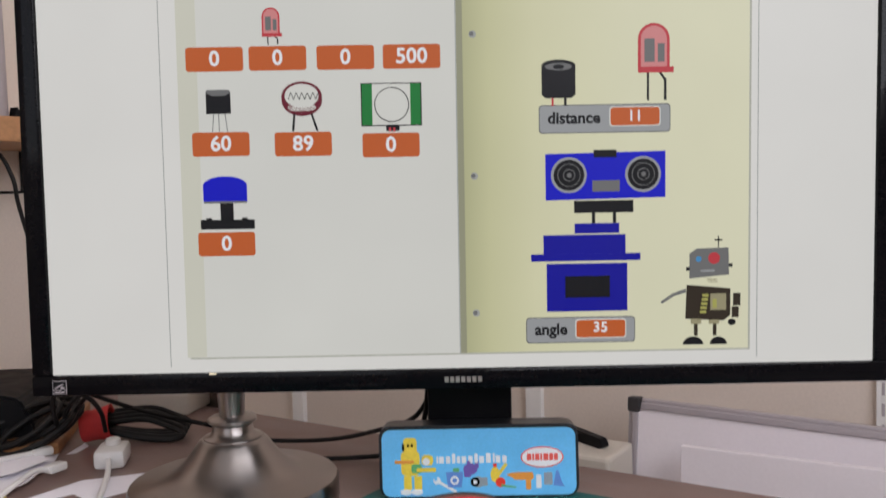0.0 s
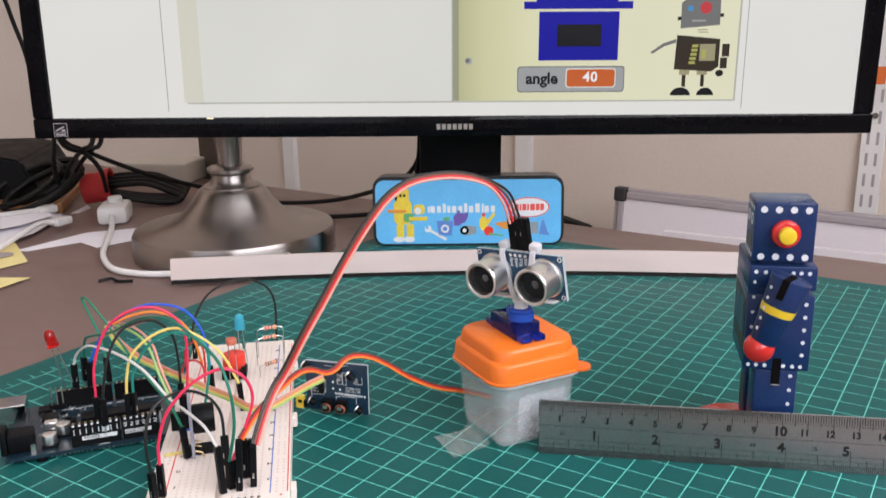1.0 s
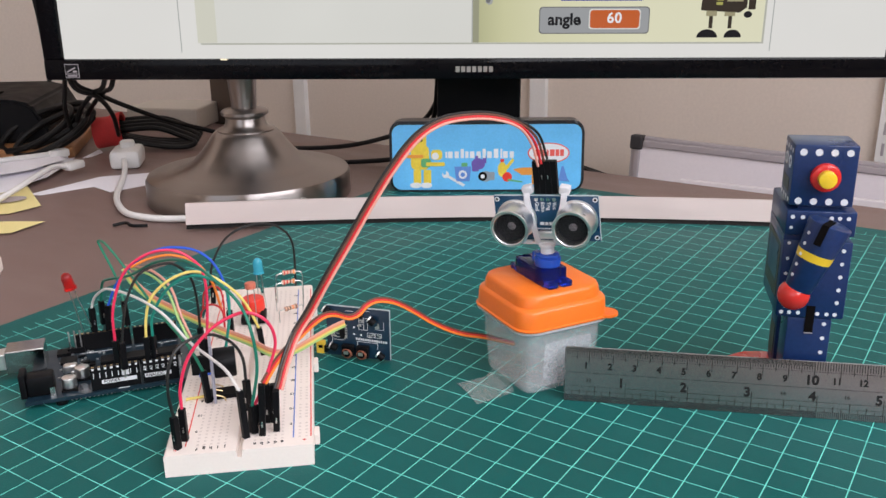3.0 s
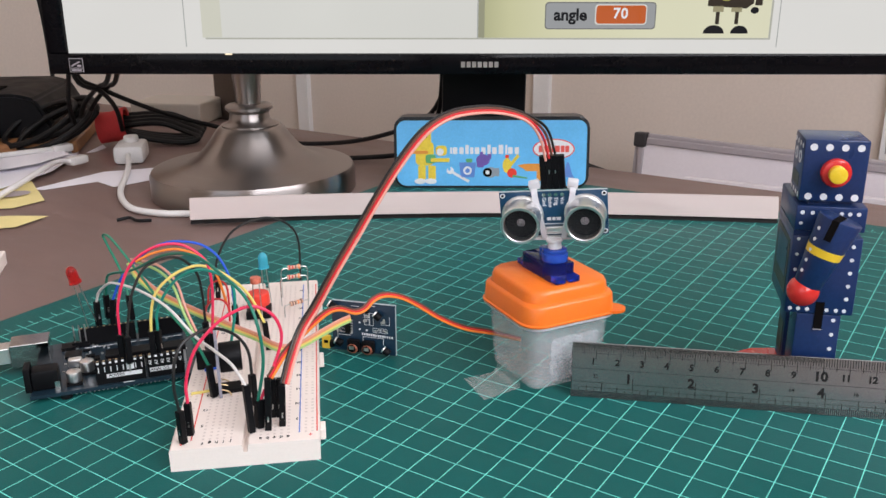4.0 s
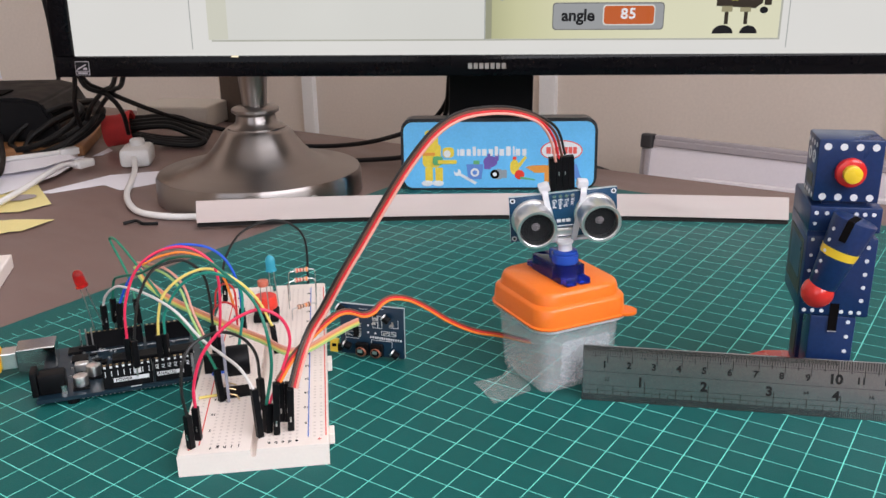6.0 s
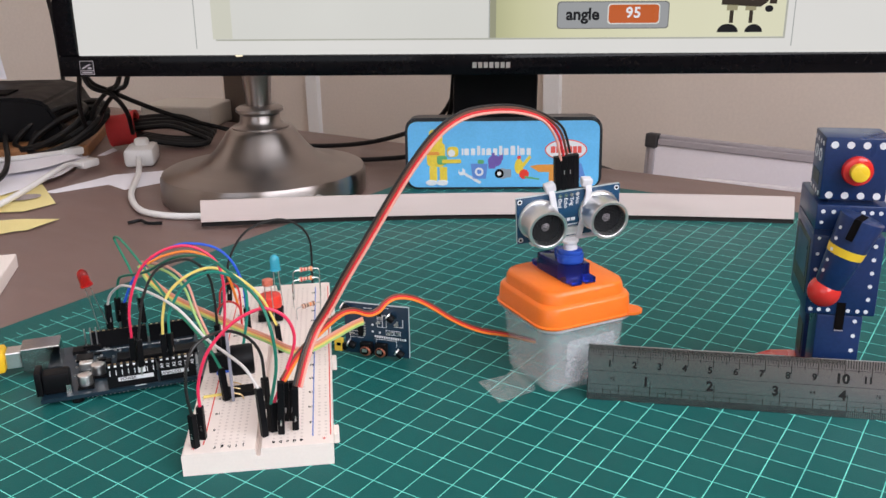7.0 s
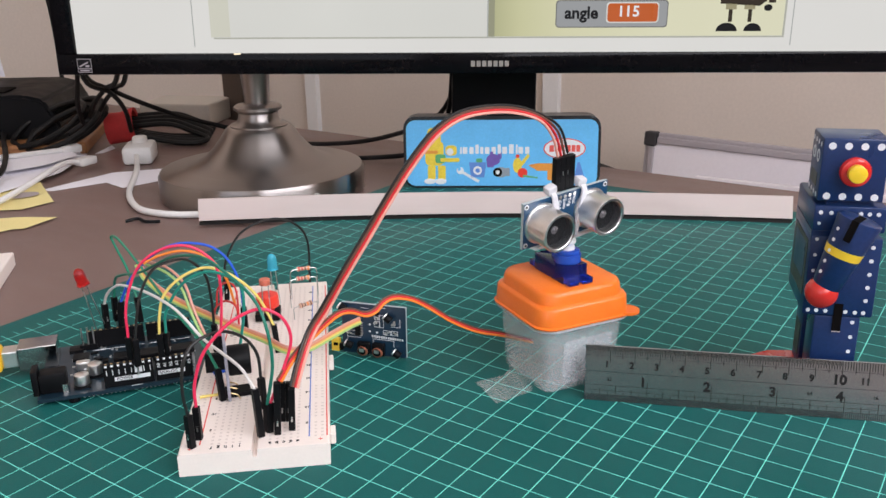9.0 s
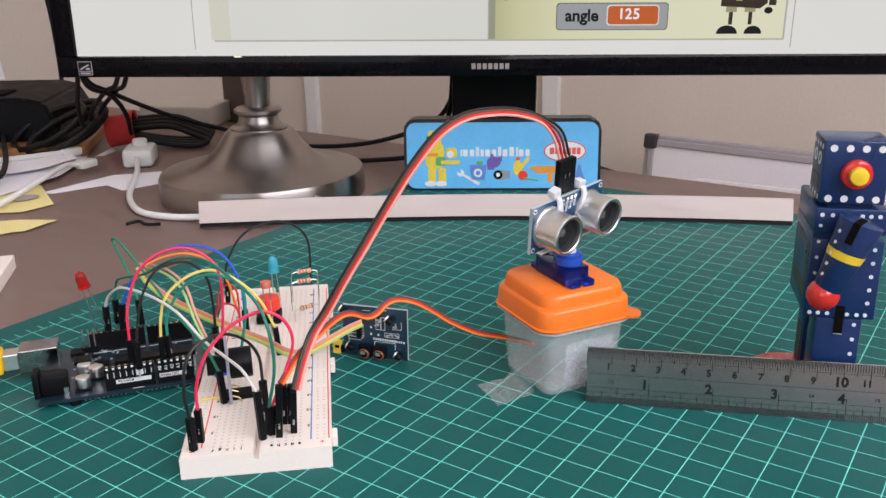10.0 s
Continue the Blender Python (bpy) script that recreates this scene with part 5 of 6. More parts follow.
AX, AY, TOPZ = 0.0685, 0.0421, 0.0462
SERVO_TURN = 116
servo = thing("servo_motor", pose(AX, AY, TOPZ, 0, 0, SERVO_TURN), "translucent blue servo motor set in the orange lid", "servo motor")
bm = bmesh.new()
box(bm, -0.0062, 0.0168, -0.0060, 0.0060, -0.010, 0.0074, bev=0.0005)
part("case", bm, M["servo"], servo, smooth=True)
bm = bmesh.new()
box(bm, 0.0010, 0.0158, -0.0050, 0.0050, -0.009, 0.0058)
part("gearbox", bm, M["servo_core"], servo)
for x0, x1 in ((-0.0110, -0.0063), (0.0169, 0.0214)):
    bm = bmesh.new()
    for y0, y1 in ((-0.0058, -0.0010), (0.0010, 0.0058)):
        box(bm, x0, x1, y0, y1, 0.0003, 0.0029, bev=0.0003)
    box(bm, x0 if x0 > 0 else x1 - 0.0018, x0 + 0.0018 if x0 > 0 else x1, -0.0010, 0.0010, 0.0003, 0.0029)
    part("mounting_ear", bm, M["servo"], servo)
bm = bmesh.new()
cyl(bm, (0, 0, 0.0075), (0, 0, 0.0112), 0.0058, seg=36, bev=0.0003)
cyl(bm, (0, 0, 0.01121), (0, 0, 0.0128), 0.0052, seg=32, bev=0.0003)
cyl(bm, (0.0072, 0, 0.0075), (0.0072, 0, 0.0112), 0.0028, seg=20, bev=0.0003)
part("gear_tower", bm, clear("pale_blue_case", (0.05, 0.16, 0.80), 0.08, 1.35, 0.0, 0.55), servo, smooth=True)

head = thing("range_sensor", pose(AX, AY, TOPZ + 0.0134), "ultrasonic range sensor with two silver cylinders tied to a servo horn", "sensor")
bm = bmesh.new()
lathe(bm, [(0, -0.0005), (0.0030, -0.0005), (0.0028, 0.0018), (0.0036, 0.0026), (0.0036, 0.0036), (0, 0.0036)], 24)
box(bm, -0.0165, 0.0165, 0.0008, 0.0062, 0.0026, 0.0040, bev=0.0006)
part("servo_horn", bm, M["nylon"], head, "white nylon servo horn", smooth=True)
PZ = 0.0046
SET = pose(0.0002, 0.0033, 0, 6.9, 0, 0)      # the board leans forward on the horn
bm = bmesh.new()
for f in box(bm, -0.0226, 0.0226, -0.0008, 0.0008, PZ, PZ + 0.0203):
    f.normal_update()
    if abs(f.normal.y) < 0.5:
        f.material_index = 3
for x in (-0.0212, 0.0212):
    for z in (PZ + 0.0016, PZ + 0.0187):
        cyl(bm, (x, -0.0009, z), (x, 0.0009, z), 0.0011, seg=14, mi=1)
        cyl(bm, (x, -0.0010, z), (x, 0.0010, z), 0.0006, seg=12, mi=2)
part("circuit_board", bm, [M["pcb"], M["white_ink"], M["shadow_gap"], M["pcb_edge"]], head, "blue circuit board", m=SET)
for x in (-0.0132, 0.0132):
    c = PZ + 0.0098
    bm = bmesh.new()
    lathe(bm, [(0.0089, 0), (0.0089, 0.0006), (0.0081, 0.0008), (0.0080, 0.0100), (0.0083, 0.0103), (0.0083, 0.0116), (0.0081, 0.0120), (0.0072, 0.0120), (0.0069, 0.0117), (0.0068, 0.0060), (0, 0.0060)], 48, m=pose(x, -0.0008, c, 90, 0, 0))
    can = part("transducer", bm, M["aluminium"], head, "silver transducer can", smooth=True, m=SET)
    bm = bmesh.new()
    lathe(bm, [(0, 0.0080), (0.0020, 0.0082), (0.0067, 0.0078)], 32, m=pose(x, -0.0008, c, 90, 0, 0))
    part("gauze", bm, M["mesh_black"], can, "dark wire gauze", smooth=True)
    bm = bmesh.new()
    for i in range(-9, 10):
        q = i * 0.00068
        h = math.sqrt(max(0.0, 0.0067 ** 2 - q * q))
        box(bm, x + q - 0.00005, x + q + 0.00005, -0.0112, -0.0111, c - h, c + h)
        box(bm, x - h, x + h, -0.0113, -0.0112, c + q - 0.00005, c + q + 0.00005)
    tagged(part("gauze_wire", bm, M["gauze_wire"], can), kind="stuff")
    bm = bmesh.new()
    lathe(bm, [(0, 0.0092), (0.0008, 0.0090), (0.0018, 0.0082)], 20, m=pose(x, -0.0008, c, 90, 0, 0))
    part("cone", bm, M["wb_frame"], can, smooth=True)


def strap(bm, pts, width, thick):
    """A flat nylon strap that follows a path, its width along x."""
    rings = []
    path = smooth_path(pts, 5)
    for i, c in enumerate(path):
        d = (path[min(i + 1, len(path) - 1)] - path[max(i - 1, 0)]).normalized()
        side = Vector((1, 0, 0))
        side = (side - d * side.dot(d)).normalized()
        up = d.cross(side)
        rings.append([bm.verts.new(c + side * a * width / 2 + up * b * thick / 2) for a, b in ((-1, -1), (1, -1), (1, 1), (-1, 1))])
    for a, b in zip(rings, rings[1:]):
        for k2 in range(4):
            bm.faces.new((a[k2], a[(k2 + 1) % 4], b[(k2 + 1) % 4], b[k2]))
    bm.faces.new(rings[0][::-1])
    bm.faces.new(rings[-1])


for x0, x1, turn in ((-0.0076, -0.0044, -14), (0.0084, 0.0040, 10)):
    bm = bmesh.new()
    strap(bm, [(x0, 0.0024, PZ + 0.0205), (x0, 0.0006, PZ + 0.0216), (x0, -0.0016, PZ + 0.0206), (x0 * 0.92 + x1 * 0.08, -0.0022, PZ + 0.0180), ((x0 + x1) / 2, -0.0024, PZ + 0.0100), (x1, -0.0024, PZ + 0.0010), (x1, -0.0012, PZ - 0.0014), (x1, 0.0010, PZ - 0.0020)], 0.0024, 0.0010)
    tie = part("cable_tie", bm, M["tie"], head, "milky nylon cable tie", m=SET)
    bm = bmesh.new()
    box(bm, -0.0023, 0.0023, -0.0016, 0.0024, -0.0016, 0.0020, bev=0.0007, m=pose(x0, 0.0006, PZ + 0.0224, 8, turn, 0))
    part("tie_head", bm, M["tie"], tie, smooth=True)
for i, w in enumerate(("Gnd", "Echo", "Trig", "Vcc")):
    x = -0.0038 + i * 0.00254
    bm = bmesh.new()
    cyl(bm, (x, -0.0012, PZ + 0.0188), (x, -0.0008, PZ + 0.0188), 0.00085, seg=12)
    part("solder_joint", bm, M["tin_lead"], head, m=SET)
    letters("words", w, 0.0023, M["white_ink"], head, SET @ pose(x, -0.0009, PZ + 0.0176) @ UPRIGHT @ pose(0, 0, 0, 0, 0, -90), 0.012, align="LEFT")
for x0, x1, z0, z1 in ((-0.0030, -0.0012, 0.0070, 0.0084), (-0.0008, 0.0006, 0.0070, 0.0084), (0.0010, 0.0028, 0.0070, 0.0084), (-0.0042, 0.0040, 0.0052, 0.0056)):
    bm = bmesh.new()
    box(bm, x0, x1, -0.0010, -0.0008, PZ + z0, PZ + z1)
    part("printed_bar", bm, M["white_ink"], head, m=SET)
bm = bmesh.new()
box(bm, -0.0040, 0.0040, -0.0020, -0.0008, PZ + 0.0010, PZ + 0.0046, bev=0.0010)
part("crystal", bm, M["aluminium"], head, "silver crystal can", smooth=True, m=SET)
for i in range(4):
    x = -0.0037 + i * 0.00258
    bm = bmesh.new()
    box(bm, x - 0.00128, x + 0.00128, 0.0010, 0.0036, PZ + 0.0204, PZ + 0.0350, bev=0.00015, seg=1)
    if i in (1, 2):
        box(bm, x - 0.00015, x + 0.00015, 0.00095, 0.0010, PZ + 0.0272, PZ + 0.0290, 1)
    box(bm, x - 0.0003, x + 0.0003, 0.0018, 0.0024, PZ + 0.0165, PZ + 0.0205, 1)
    part("connector", bm, [M["black"], M["tin_lead"]], head, "black jumper connector", m=SET)

# ---- steel ruler ----
RULE = pose(0.0742, 0.0195, 0, -10.8, 0, -10.4)
rule = thing("steel_ruler", RULE, "satin steel ruler standing on its long edge against the tub", "ruler")
RH = 0.0238
bm = bmesh.new()
box(bm, 0, 0.312, 0, 0.0009, 0, RH, bev=0.0002, seg=1)
part("blade", bm, M["steel"], rule)
verts, faces = [], []


def tick(x, z0, z1, w=0.00013):
    n0 = len(verts)
    verts.extend([(x - w, -0.00004, z0), (x + w, -0.00004, z0), (x + w, -0.00004, z1), (x - w, -0.00004, z1)])
    faces.append((n0, n0 + 1, n0 + 2, n0 + 3))


for i in range(601):
    x = i * 0.0005
    if i % 2 and i > 200:
        continue
    tick(x, RH - (0.0072 if i % 20 == 0 else 0.0052 if i % 10 == 0 else 0.0036 if i % 2 == 0 else 0.0022), RH - 0.0002)
for i in range(12 * 32):
    x = i * 0.0254 / 32
    if x > 0.309:
        break
    tick(x, 0.0003, 0.0095 if i % 32 == 0 else 0.0070 if i % 16 == 0 else 0.0055 if i % 8 == 0 else 0.0042 if i % 4 == 0 else 0.0030)
for i in range(256):
    tick(0.0508 + (i - 128) * 0.0254 / 64, 0.0003, 0.0026, 0.00009)
for z in (RH - 0.0044, RH - 0.0112, 0.0068, 0.0046, 0.0028):
    n0 = len(verts)
    verts.extend([(0.0004, -0.00004, z), (0.3116, -0.00004, z), (0.3116, -0.00004, z + 0.00012), (0.0004, -0.00004, z + 0.00012)])
    faces.append((n0, n0 + 1, n0 + 2, n0 + 3))
me = bpy.data.meshes.new("graduation")
me.from_pydata(verts, [], faces)
me.materials.append(M["black_ink"])
ob = new("graduation", me)
ob.parent = rule
tagged(ob, "fine engraved graduations", kind="stuff")
for i in range(1, 31):
    big = i % 10 == 0
    letters("figure", str(i), 0.0054 if big else 0.0038, M["black_ink"], rule, pose(i * 0.01 - (0.0012 if not big else 0.0008), -0.0001, RH - 0.0080) @ UPRIGHT, 0.040 if big else 0.034)
for i in range(1, 12):
    letters("figure", str(i), 0.0054, M["black_ink"], rule, pose(i * 0.0254 - 0.0018, -0.0001, 0.0090) @ UPRIGHT, 0.038)
for x, w in ((0.010, "32"), (0.0885, "64"), (0.1130, "16")):
    letters("figure", w, 0.0022, M["black_ink"], rule, pose(x, -0.0001, 0.0095) @ UPRIGHT)

# ---- toy robot ----
BOT = pose(0.1582, 0.0135, 0, 0, 0, -11.9)
bot = thing("toy_robot", BOT, "navy wooden block robot toy with pale dots and red ball hands", "toy")


def dots(spots, r, parent, side="y", at=0.0):
    """Painted dots on a flat side of the toy, each its own piece."""
    for a, z in spots:
        b = bmesh.new()
        if side == "y":
            cyl(b, (a, at, z), (a, at - 0.00015, z), r, seg=14)
        else:
            cyl(b, (at, a, z), (at - 0.00015, a, z), r, seg=14)
        part("dot", b, M["robot_dot"], parent)


bm = bmesh.new()
box(bm, 0.0, 0.0233, 0.0, 0.0200, 0.0868, 0.1109, bev=0.0008)
bot_head = part("head", bm, M["robot_blue"], bot, smooth=True)
dots([(0.0033 + i * 0.00557, z) for i in range(4) for z in (0.0888, 0.1080)], 0.00135, bot_head)
dots([(y, z) for y in (0.0030, 0.0078, 0.0126, 0.0174) for z in (0.0888, 0.1080)], 0.0010, bot_head, "x")
bm = bmesh.new()
cyl(bm, (0.0118, 0.0, 0.0988), (0.0118, -0.0040, 0.0988), 0.0056, seg=32, bev=0.0014)
part("ear_disc", bm, M["robot_red"], bot_head, "red wooden ear disc", smooth=True)
bm = bmesh.new()
cyl(bm, (0.0117, -0.0040, 0.0990), (0.0117, -0.0076, 0.0990), 0.0033, seg=28, bev=0.0005)
part("ear_knob", bm, M["robot_yellow"], bot_head, "yellow ear knob", smooth=True)
for y in (0.0062, 0.0140):
    bm = bmesh.new()
    lathe(bm, [(0.0016, 0), (0.0025, 0), (0.0025, 0.0002), (0.0016, 0.0002), (0.0016, 0)], 20, m=pose(0, y, 0.1030, 0, -90, 0))
    part("eye_ring", bm, M["robot_dot"], bot_head)
bm = bmesh.new()
box(bm, -0.0002, 0, 0.0045, 0.0160, 0.0915, 0.0965)
part("face_print", bm, M["robot_print"], bot_head, "olive printed face panel")
bm = bmesh.new()
box(bm, 0.0040, 0.0200, 0.0030, 0.0200, 0.0849, 0.0868)
part("neck", bm, M["robot_blue"], bot)
bm = bmesh.new()
box(bm, -0.0003, 0.0256, 0.0, 0.0360, 0.0748, 0.0850, bev=0.0008)
box(bm, -0.0003, 0.0215, 0.0006, 0.0354, 0.0725, 0.0750)
box(bm, -0.0003, 0.0256, 0.0, 0.0360, 0.0403, 0.0728, bev=0.0008)
torso = part("torso", bm, M["robot_blue"], bot, smooth=True)
dots([(x, 0.0823) for x in (0.0021, 0.0058, 0.0095, 0.0163, 0.0193, 0.0225)], 0.00080, torso)
dots([(0.0223, 0.0692 - i * 0.00545) for i in range(5)], 0.00080, torso)
dots([(0.0019, 0.0780 - i * 0.0064) for i in range(6)], 0.00066, torso)
dots([(x, 0.0423) for x in (0.0018, 0.0049, 0.0083, 0.0156, 0.0191, 0.0221)], 0.00080, torso)
bm = bmesh.new()
box(bm, -0.00055, -0.0003, 0.0040, 0.0320, 0.0470, 0.0700)
part("chest_print", bm, M["robot_print"], torso, "olive printed chest panel")
bm = bmesh.new()
box(bm, -0.00065, -0.00055, 0.0070, 0.0290, 0.0530, 0.0680)
part("chest_panel", bm, M["robot_blue"], torso)
# The slot has no depth: a near-black slab gives its shade.
bm = bmesh.new()
box(bm, 0.0113, 0.0146, -0.0003, 0.0001, 0.0342, 0.0456)
part("slot", bm, M["shadow_gap"], torso, "dark slot")
bm = bmesh.new()
box(bm, 0.0113, 0.0146, -0.0006, -0.0003, 0.0338, 0.0341)
part("slot_edge", bm, M["wb_frame"], torso, "thin pale line below the slot")
for y0, y1 in ((0.0002, 0.0140), (0.0215, 0.0355)):
    bm = bmesh.new()
    box(bm, 0.0046, 0.0216, y0, y1, 0.0040, 0.0402, bev=0.0008)
    leg = part("leg", bm, M["robot_blue"], bot, smooth=True)
    bm = bmesh.new()
    slab(bm, [(-0.0135, 0.0), (0.0226, 0.0), (0.0226, 0.0040), (0.0216, 0.0066), (0.0030, 0.0080), (-0.0060, 0.0074), (-0.0126, 0.0046), (-0.0135, 0.0028)], y0 - 0.0006, y1 + 0.0006)
    bmesh.ops.bevel(bm, geom=bm.edges[:], offset=0.0004, segments=1, affect="EDGES")
    part("foot", bm, M["robot_red"], leg, "red foot")
    if y0 < 0.01:
        dots([(0.0187, 0.0380 - i * 0.00625) for i in range(4)], 0.00080, leg, at=0.0002)
    else:
        bm = bmesh.new()
        box(bm, 0.0043, 0.0046, y0 + 0.002, y1 - 0.002, 0.0120, 0.0260)
        part("leg_print", bm, M["robot_print"], leg, "olive printed leg panel")
bm = bmesh.new()
cyl(bm, (0.0134, 0.0, 0.0785), (0.0134, -0.0030, 0.0785), 0.0040, seg=20)
part("shoulder_pin", bm, M["shadow_gap"], bot)
ARM = pose(0.0137, -0.0092, 0.0818, 0, 18, 0) @ pose(0, 0, 0, 0, 0, -24)
bm = bmesh.new()
cyl(bm, (0, 0, -0.0270), (0, 0, 0.0012), 0.0052, 0.0081, seg=36, bev=0.0005)
arm = part("arm", bm, M["robot_blue"], bot, "tapered navy arm", smooth=True, m=ARM)
bm = bmesh.new()
cyl(bm, (0, 0, -0.0140), (0, 0, -0.0108), 0.00662, 0.00696, seg=36)
part("arm_band", bm, M["robot_yellow"], arm, "yellow painted band", smooth=True)
# No cut in the arm; a near-black block draws the shaded slot.
bm = bmesh.new()
box(bm, -0.0013, 0.0013, -0.0086, 0.0050, -0.0068, 0.0014)
part("arm_slot", bm, M["shadow_gap"], arm, "dark slot in the shoulder end")
bm = bmesh.new()
bmesh.ops.create_uvsphere(bm, u_segments=28, v_segments=18, radius=0.0061, matrix=pose(-0.0005, 0, -0.0300))
part("ball_end", bm, M["robot_red"], arm, "red ball end", smooth=True)
for i in range(5):
    q = -0.0040 - i * 0.0044
    r = 0.0052 + 0.0029 * (q + 0.0270) / 0.0282
    bm = bmesh.new()
    cyl(bm, (-r * 0.62, -r * 0.785, q), (-(r + 0.0002) * 0.62, -(r + 0.0002) * 0.785, q), 0.0007, seg=12)
    part("dot", bm, M["robot_dot"], arm)


# ---- jumper wires ----
def wire(colour, pts, r=0.00062, label="", start="", end=""):
    """A jumper wire; a connector stands under each plugged end."""
    b = bmesh.new()
    for where, (x, y, z), (x2, y2, z2) in ((start, pts[0], pts[1]), (end, pts[-1], pts[-2])):
        if where:
            top, foot = Vector((x, y, z)) * MM, 0.0123 if where == "board" else BH
            lean = Vector((x - x2, y - y2, 0)) * MM * 0.18
            base = Vector((top.x + lean.x, top.y + lean.y, foot))
            m = Matrix.Translation(base) @ (top - base).to_track_quat("Z", "Y").to_matrix().to_4x4()
            pin_block("jumper_connector", m, 1, (top - base).length + 0.0004)
    tube(b, [(x * MM, y * MM, z * MM) for x, y, z in pts], r, 8)
    return tagged(part("jumper_wire", b, M["w_" + colour], smooth=True), label or colour + " jumper wire arching over the breadboard", "wire", "jumper wires")


wire("green", [(-131.0, 79.0, 24.5), (-135.6, 84.8, 35.9), (-145.0, 96.8, 44.6), (-147.7, 100.1, 48.5), (-140.2, 90.6, 49.7), (-122.2, 67.9, 43.1), (-102.3, 42.6, 34.5), (-82.7, 17.8, 28.6), (-74.4, 7.3, 22.0)], start="board", end="bread")
wire("blue", [(-136.6, 73.5, 24.5), (-130.4, 73.2, 36.5), (-118.8, 72.7, 47.9), (-108.9, 72.2, 52.9), (-100.3, 71.8, 54.0), (-90.5, 71.4, 52.1), (-83.3, 71.0, 45.8), (-79.0, 70.8, 34.7), (-78.3, 70.8, 22.0)], start="board", end="bread")
wire("pink", [(-118.9, 32.8, 24.5), (-118.1, 32.9, 38.2), (-113.7, 33.7, 51.6), (-108.0, 34.6, 59.2), (-99.0, 36.1, 63.8), (-89.6, 37.6, 63.7), (-81.5, 38.9, 57.4), (-79.1, 39.3, 49.3), (-79.4, 39.3, 36.4), (-81.0, 39.0, 22.0)], start="board", end="bread")
wire("dgreen", [(-142.0, 79.4, 24.5), (-138.8, 76.0, 35.0), (-133.5, 70.4, 39.2), (-116.4, 52.2, 47.6), (-95.2, 29.7, 61.8), (-76.3, 9.6, 68.5), (-61.7, -5.9, 66.0), (-51.1, -17.1, 61.4), (-46.4, -22.1, 52.4), (-45.5, -22.0, 37.8), (-49.4, -19.2, 20.2)], start="board", end="bread")
wire("black", [(-115.1, 30.4, 24.5), (-113.5, 31.6, 34.9), (-111.4, 33.2, 43.9), (-107.5, 36.1, 52.2), (-103.0, 39.5, 55.4), (-94.7, 45.7, 55.2), (-88.6, 50.3, 46.9), (-87.1, 51.4, 35.0), (-87.1, 51.4, 22.0)], start="board", end="bread")
wire("white", [(-143.4, 70.9, 24.5), (-140.6, 68.5, 30.3), (-134.4, 63.0, 36.2), (-127.8, 57.3, 39.2), (-112.2, 43.7, 40.8), (-95.9, 29.5, 38.6), (-82.4, 17.8, 30.9), (-69.4, 0.0, 32.2), (-59.7, -12.0, 31.7), (-53.0, -21.0, 27.6)], start="board", end="bread")
wire("yellow", [(-106.5, 36.0, 24.5), (-105.6, 36.3, 32.8), (-102.8, 37.1, 42.3), (-95.5, 39.3, 49.3), (-86.7, 42.0, 52.5), (-79.5, 44.1, 50.6), (-71.2, 46.6, 43.9), (-64.9, 48.5, 35.1), (-60.0, 50.0, 22.0)], start="board", end="bread")
wire("teal", [(-104.0, 37.1, 24.5), (-102.7, 36.8, 34.6), (-94.4, 34.9, 47.4), (-84.0, 32.6, 53.9), (-75.0, 30.5, 53.8), (-67.8, 28.9, 49.3), (-67.2, 28.7, 38.1), (-70.4, 29.5, 22.0)], start="board", end="bread")
wire("red", [(-94.7, 77.1, 12.0), (-92.6, 75.3, 20.3), (-86.1, 69.5, 26.1), (-79.6, 63.8, 25.0), (-79.4, 63.6, 12.0)], r=0.0005)
wire("red", [(-99.0, 99.2, 12.0), (-97.0, 97.1, 21.3), (-90.6, 90.6, 27.3), (-84.9, 84.9, 26.0), (-84.5, 84.4, 12.0)], r=0.0005)
wire("pink", [(-74.4, -23.9, 22.0), (-74.0, -23.8, 31.2), (-70.1, -22.6, 42.9), (-62.6, -20.4, 51.8), (-55.4, -18.2, 56.3), (-48.6, -16.2, 57.5), (-42.1, -14.2, 52.9), (-39.8, -13.5, 44.0), (-43.2, -15.4, 32.9), (-48.4, -18.6, 20.4)], start="bread", end="bread")
wire("black", [(-75.7, -30.0, 22.0), (-76.3, -30.9, 32.6), (-75.2, -29.3, 42.9), (-71.9, -24.7, 48.4), (-65.2, -15.4, 48.5), (-59.2, -7.0, 42.3), (-55.7, -2.1, 33.0), (-55.2, -1.4, 22.0)], start="bread", end="bread")
wire("black", [(-96.0, 104.8, 22.0), (-93.4, 106.4, 35.0), (-85.8, 111.3, 46.7), (-72.8, 119.5, 50.6), (-62.7, 125.9, 46.4), (-56.7, 129.7, 35.8), (-56.7, 129.7, 12.0)])
wire("lgreen", [(-129.2, 85.3, 40.0), (-110.2, 64.2, 42.6), (-100.5, 53.5, 39.0), (-95.5, 47.9, 29.0), (-89.0, 40.7, 20.0)])
wire("salmon", [(-130.9, 87.7, 40.0), (-112.6, 68.3, 44.4), (-99.6, 54.6, 41.2), (-94.6, 49.3, 29.8), (-88.7, 43.1, 20.0)])
wire("orange", [(-122.2, 70.1, 45.0), (-113.7, 71.0, 48.7), (-102.9, 72.2, 50.1), (-92.5, 73.4, 45.7), (-86.2, 74.0, 36.4), (-82.9, 74.4, 22.0)])


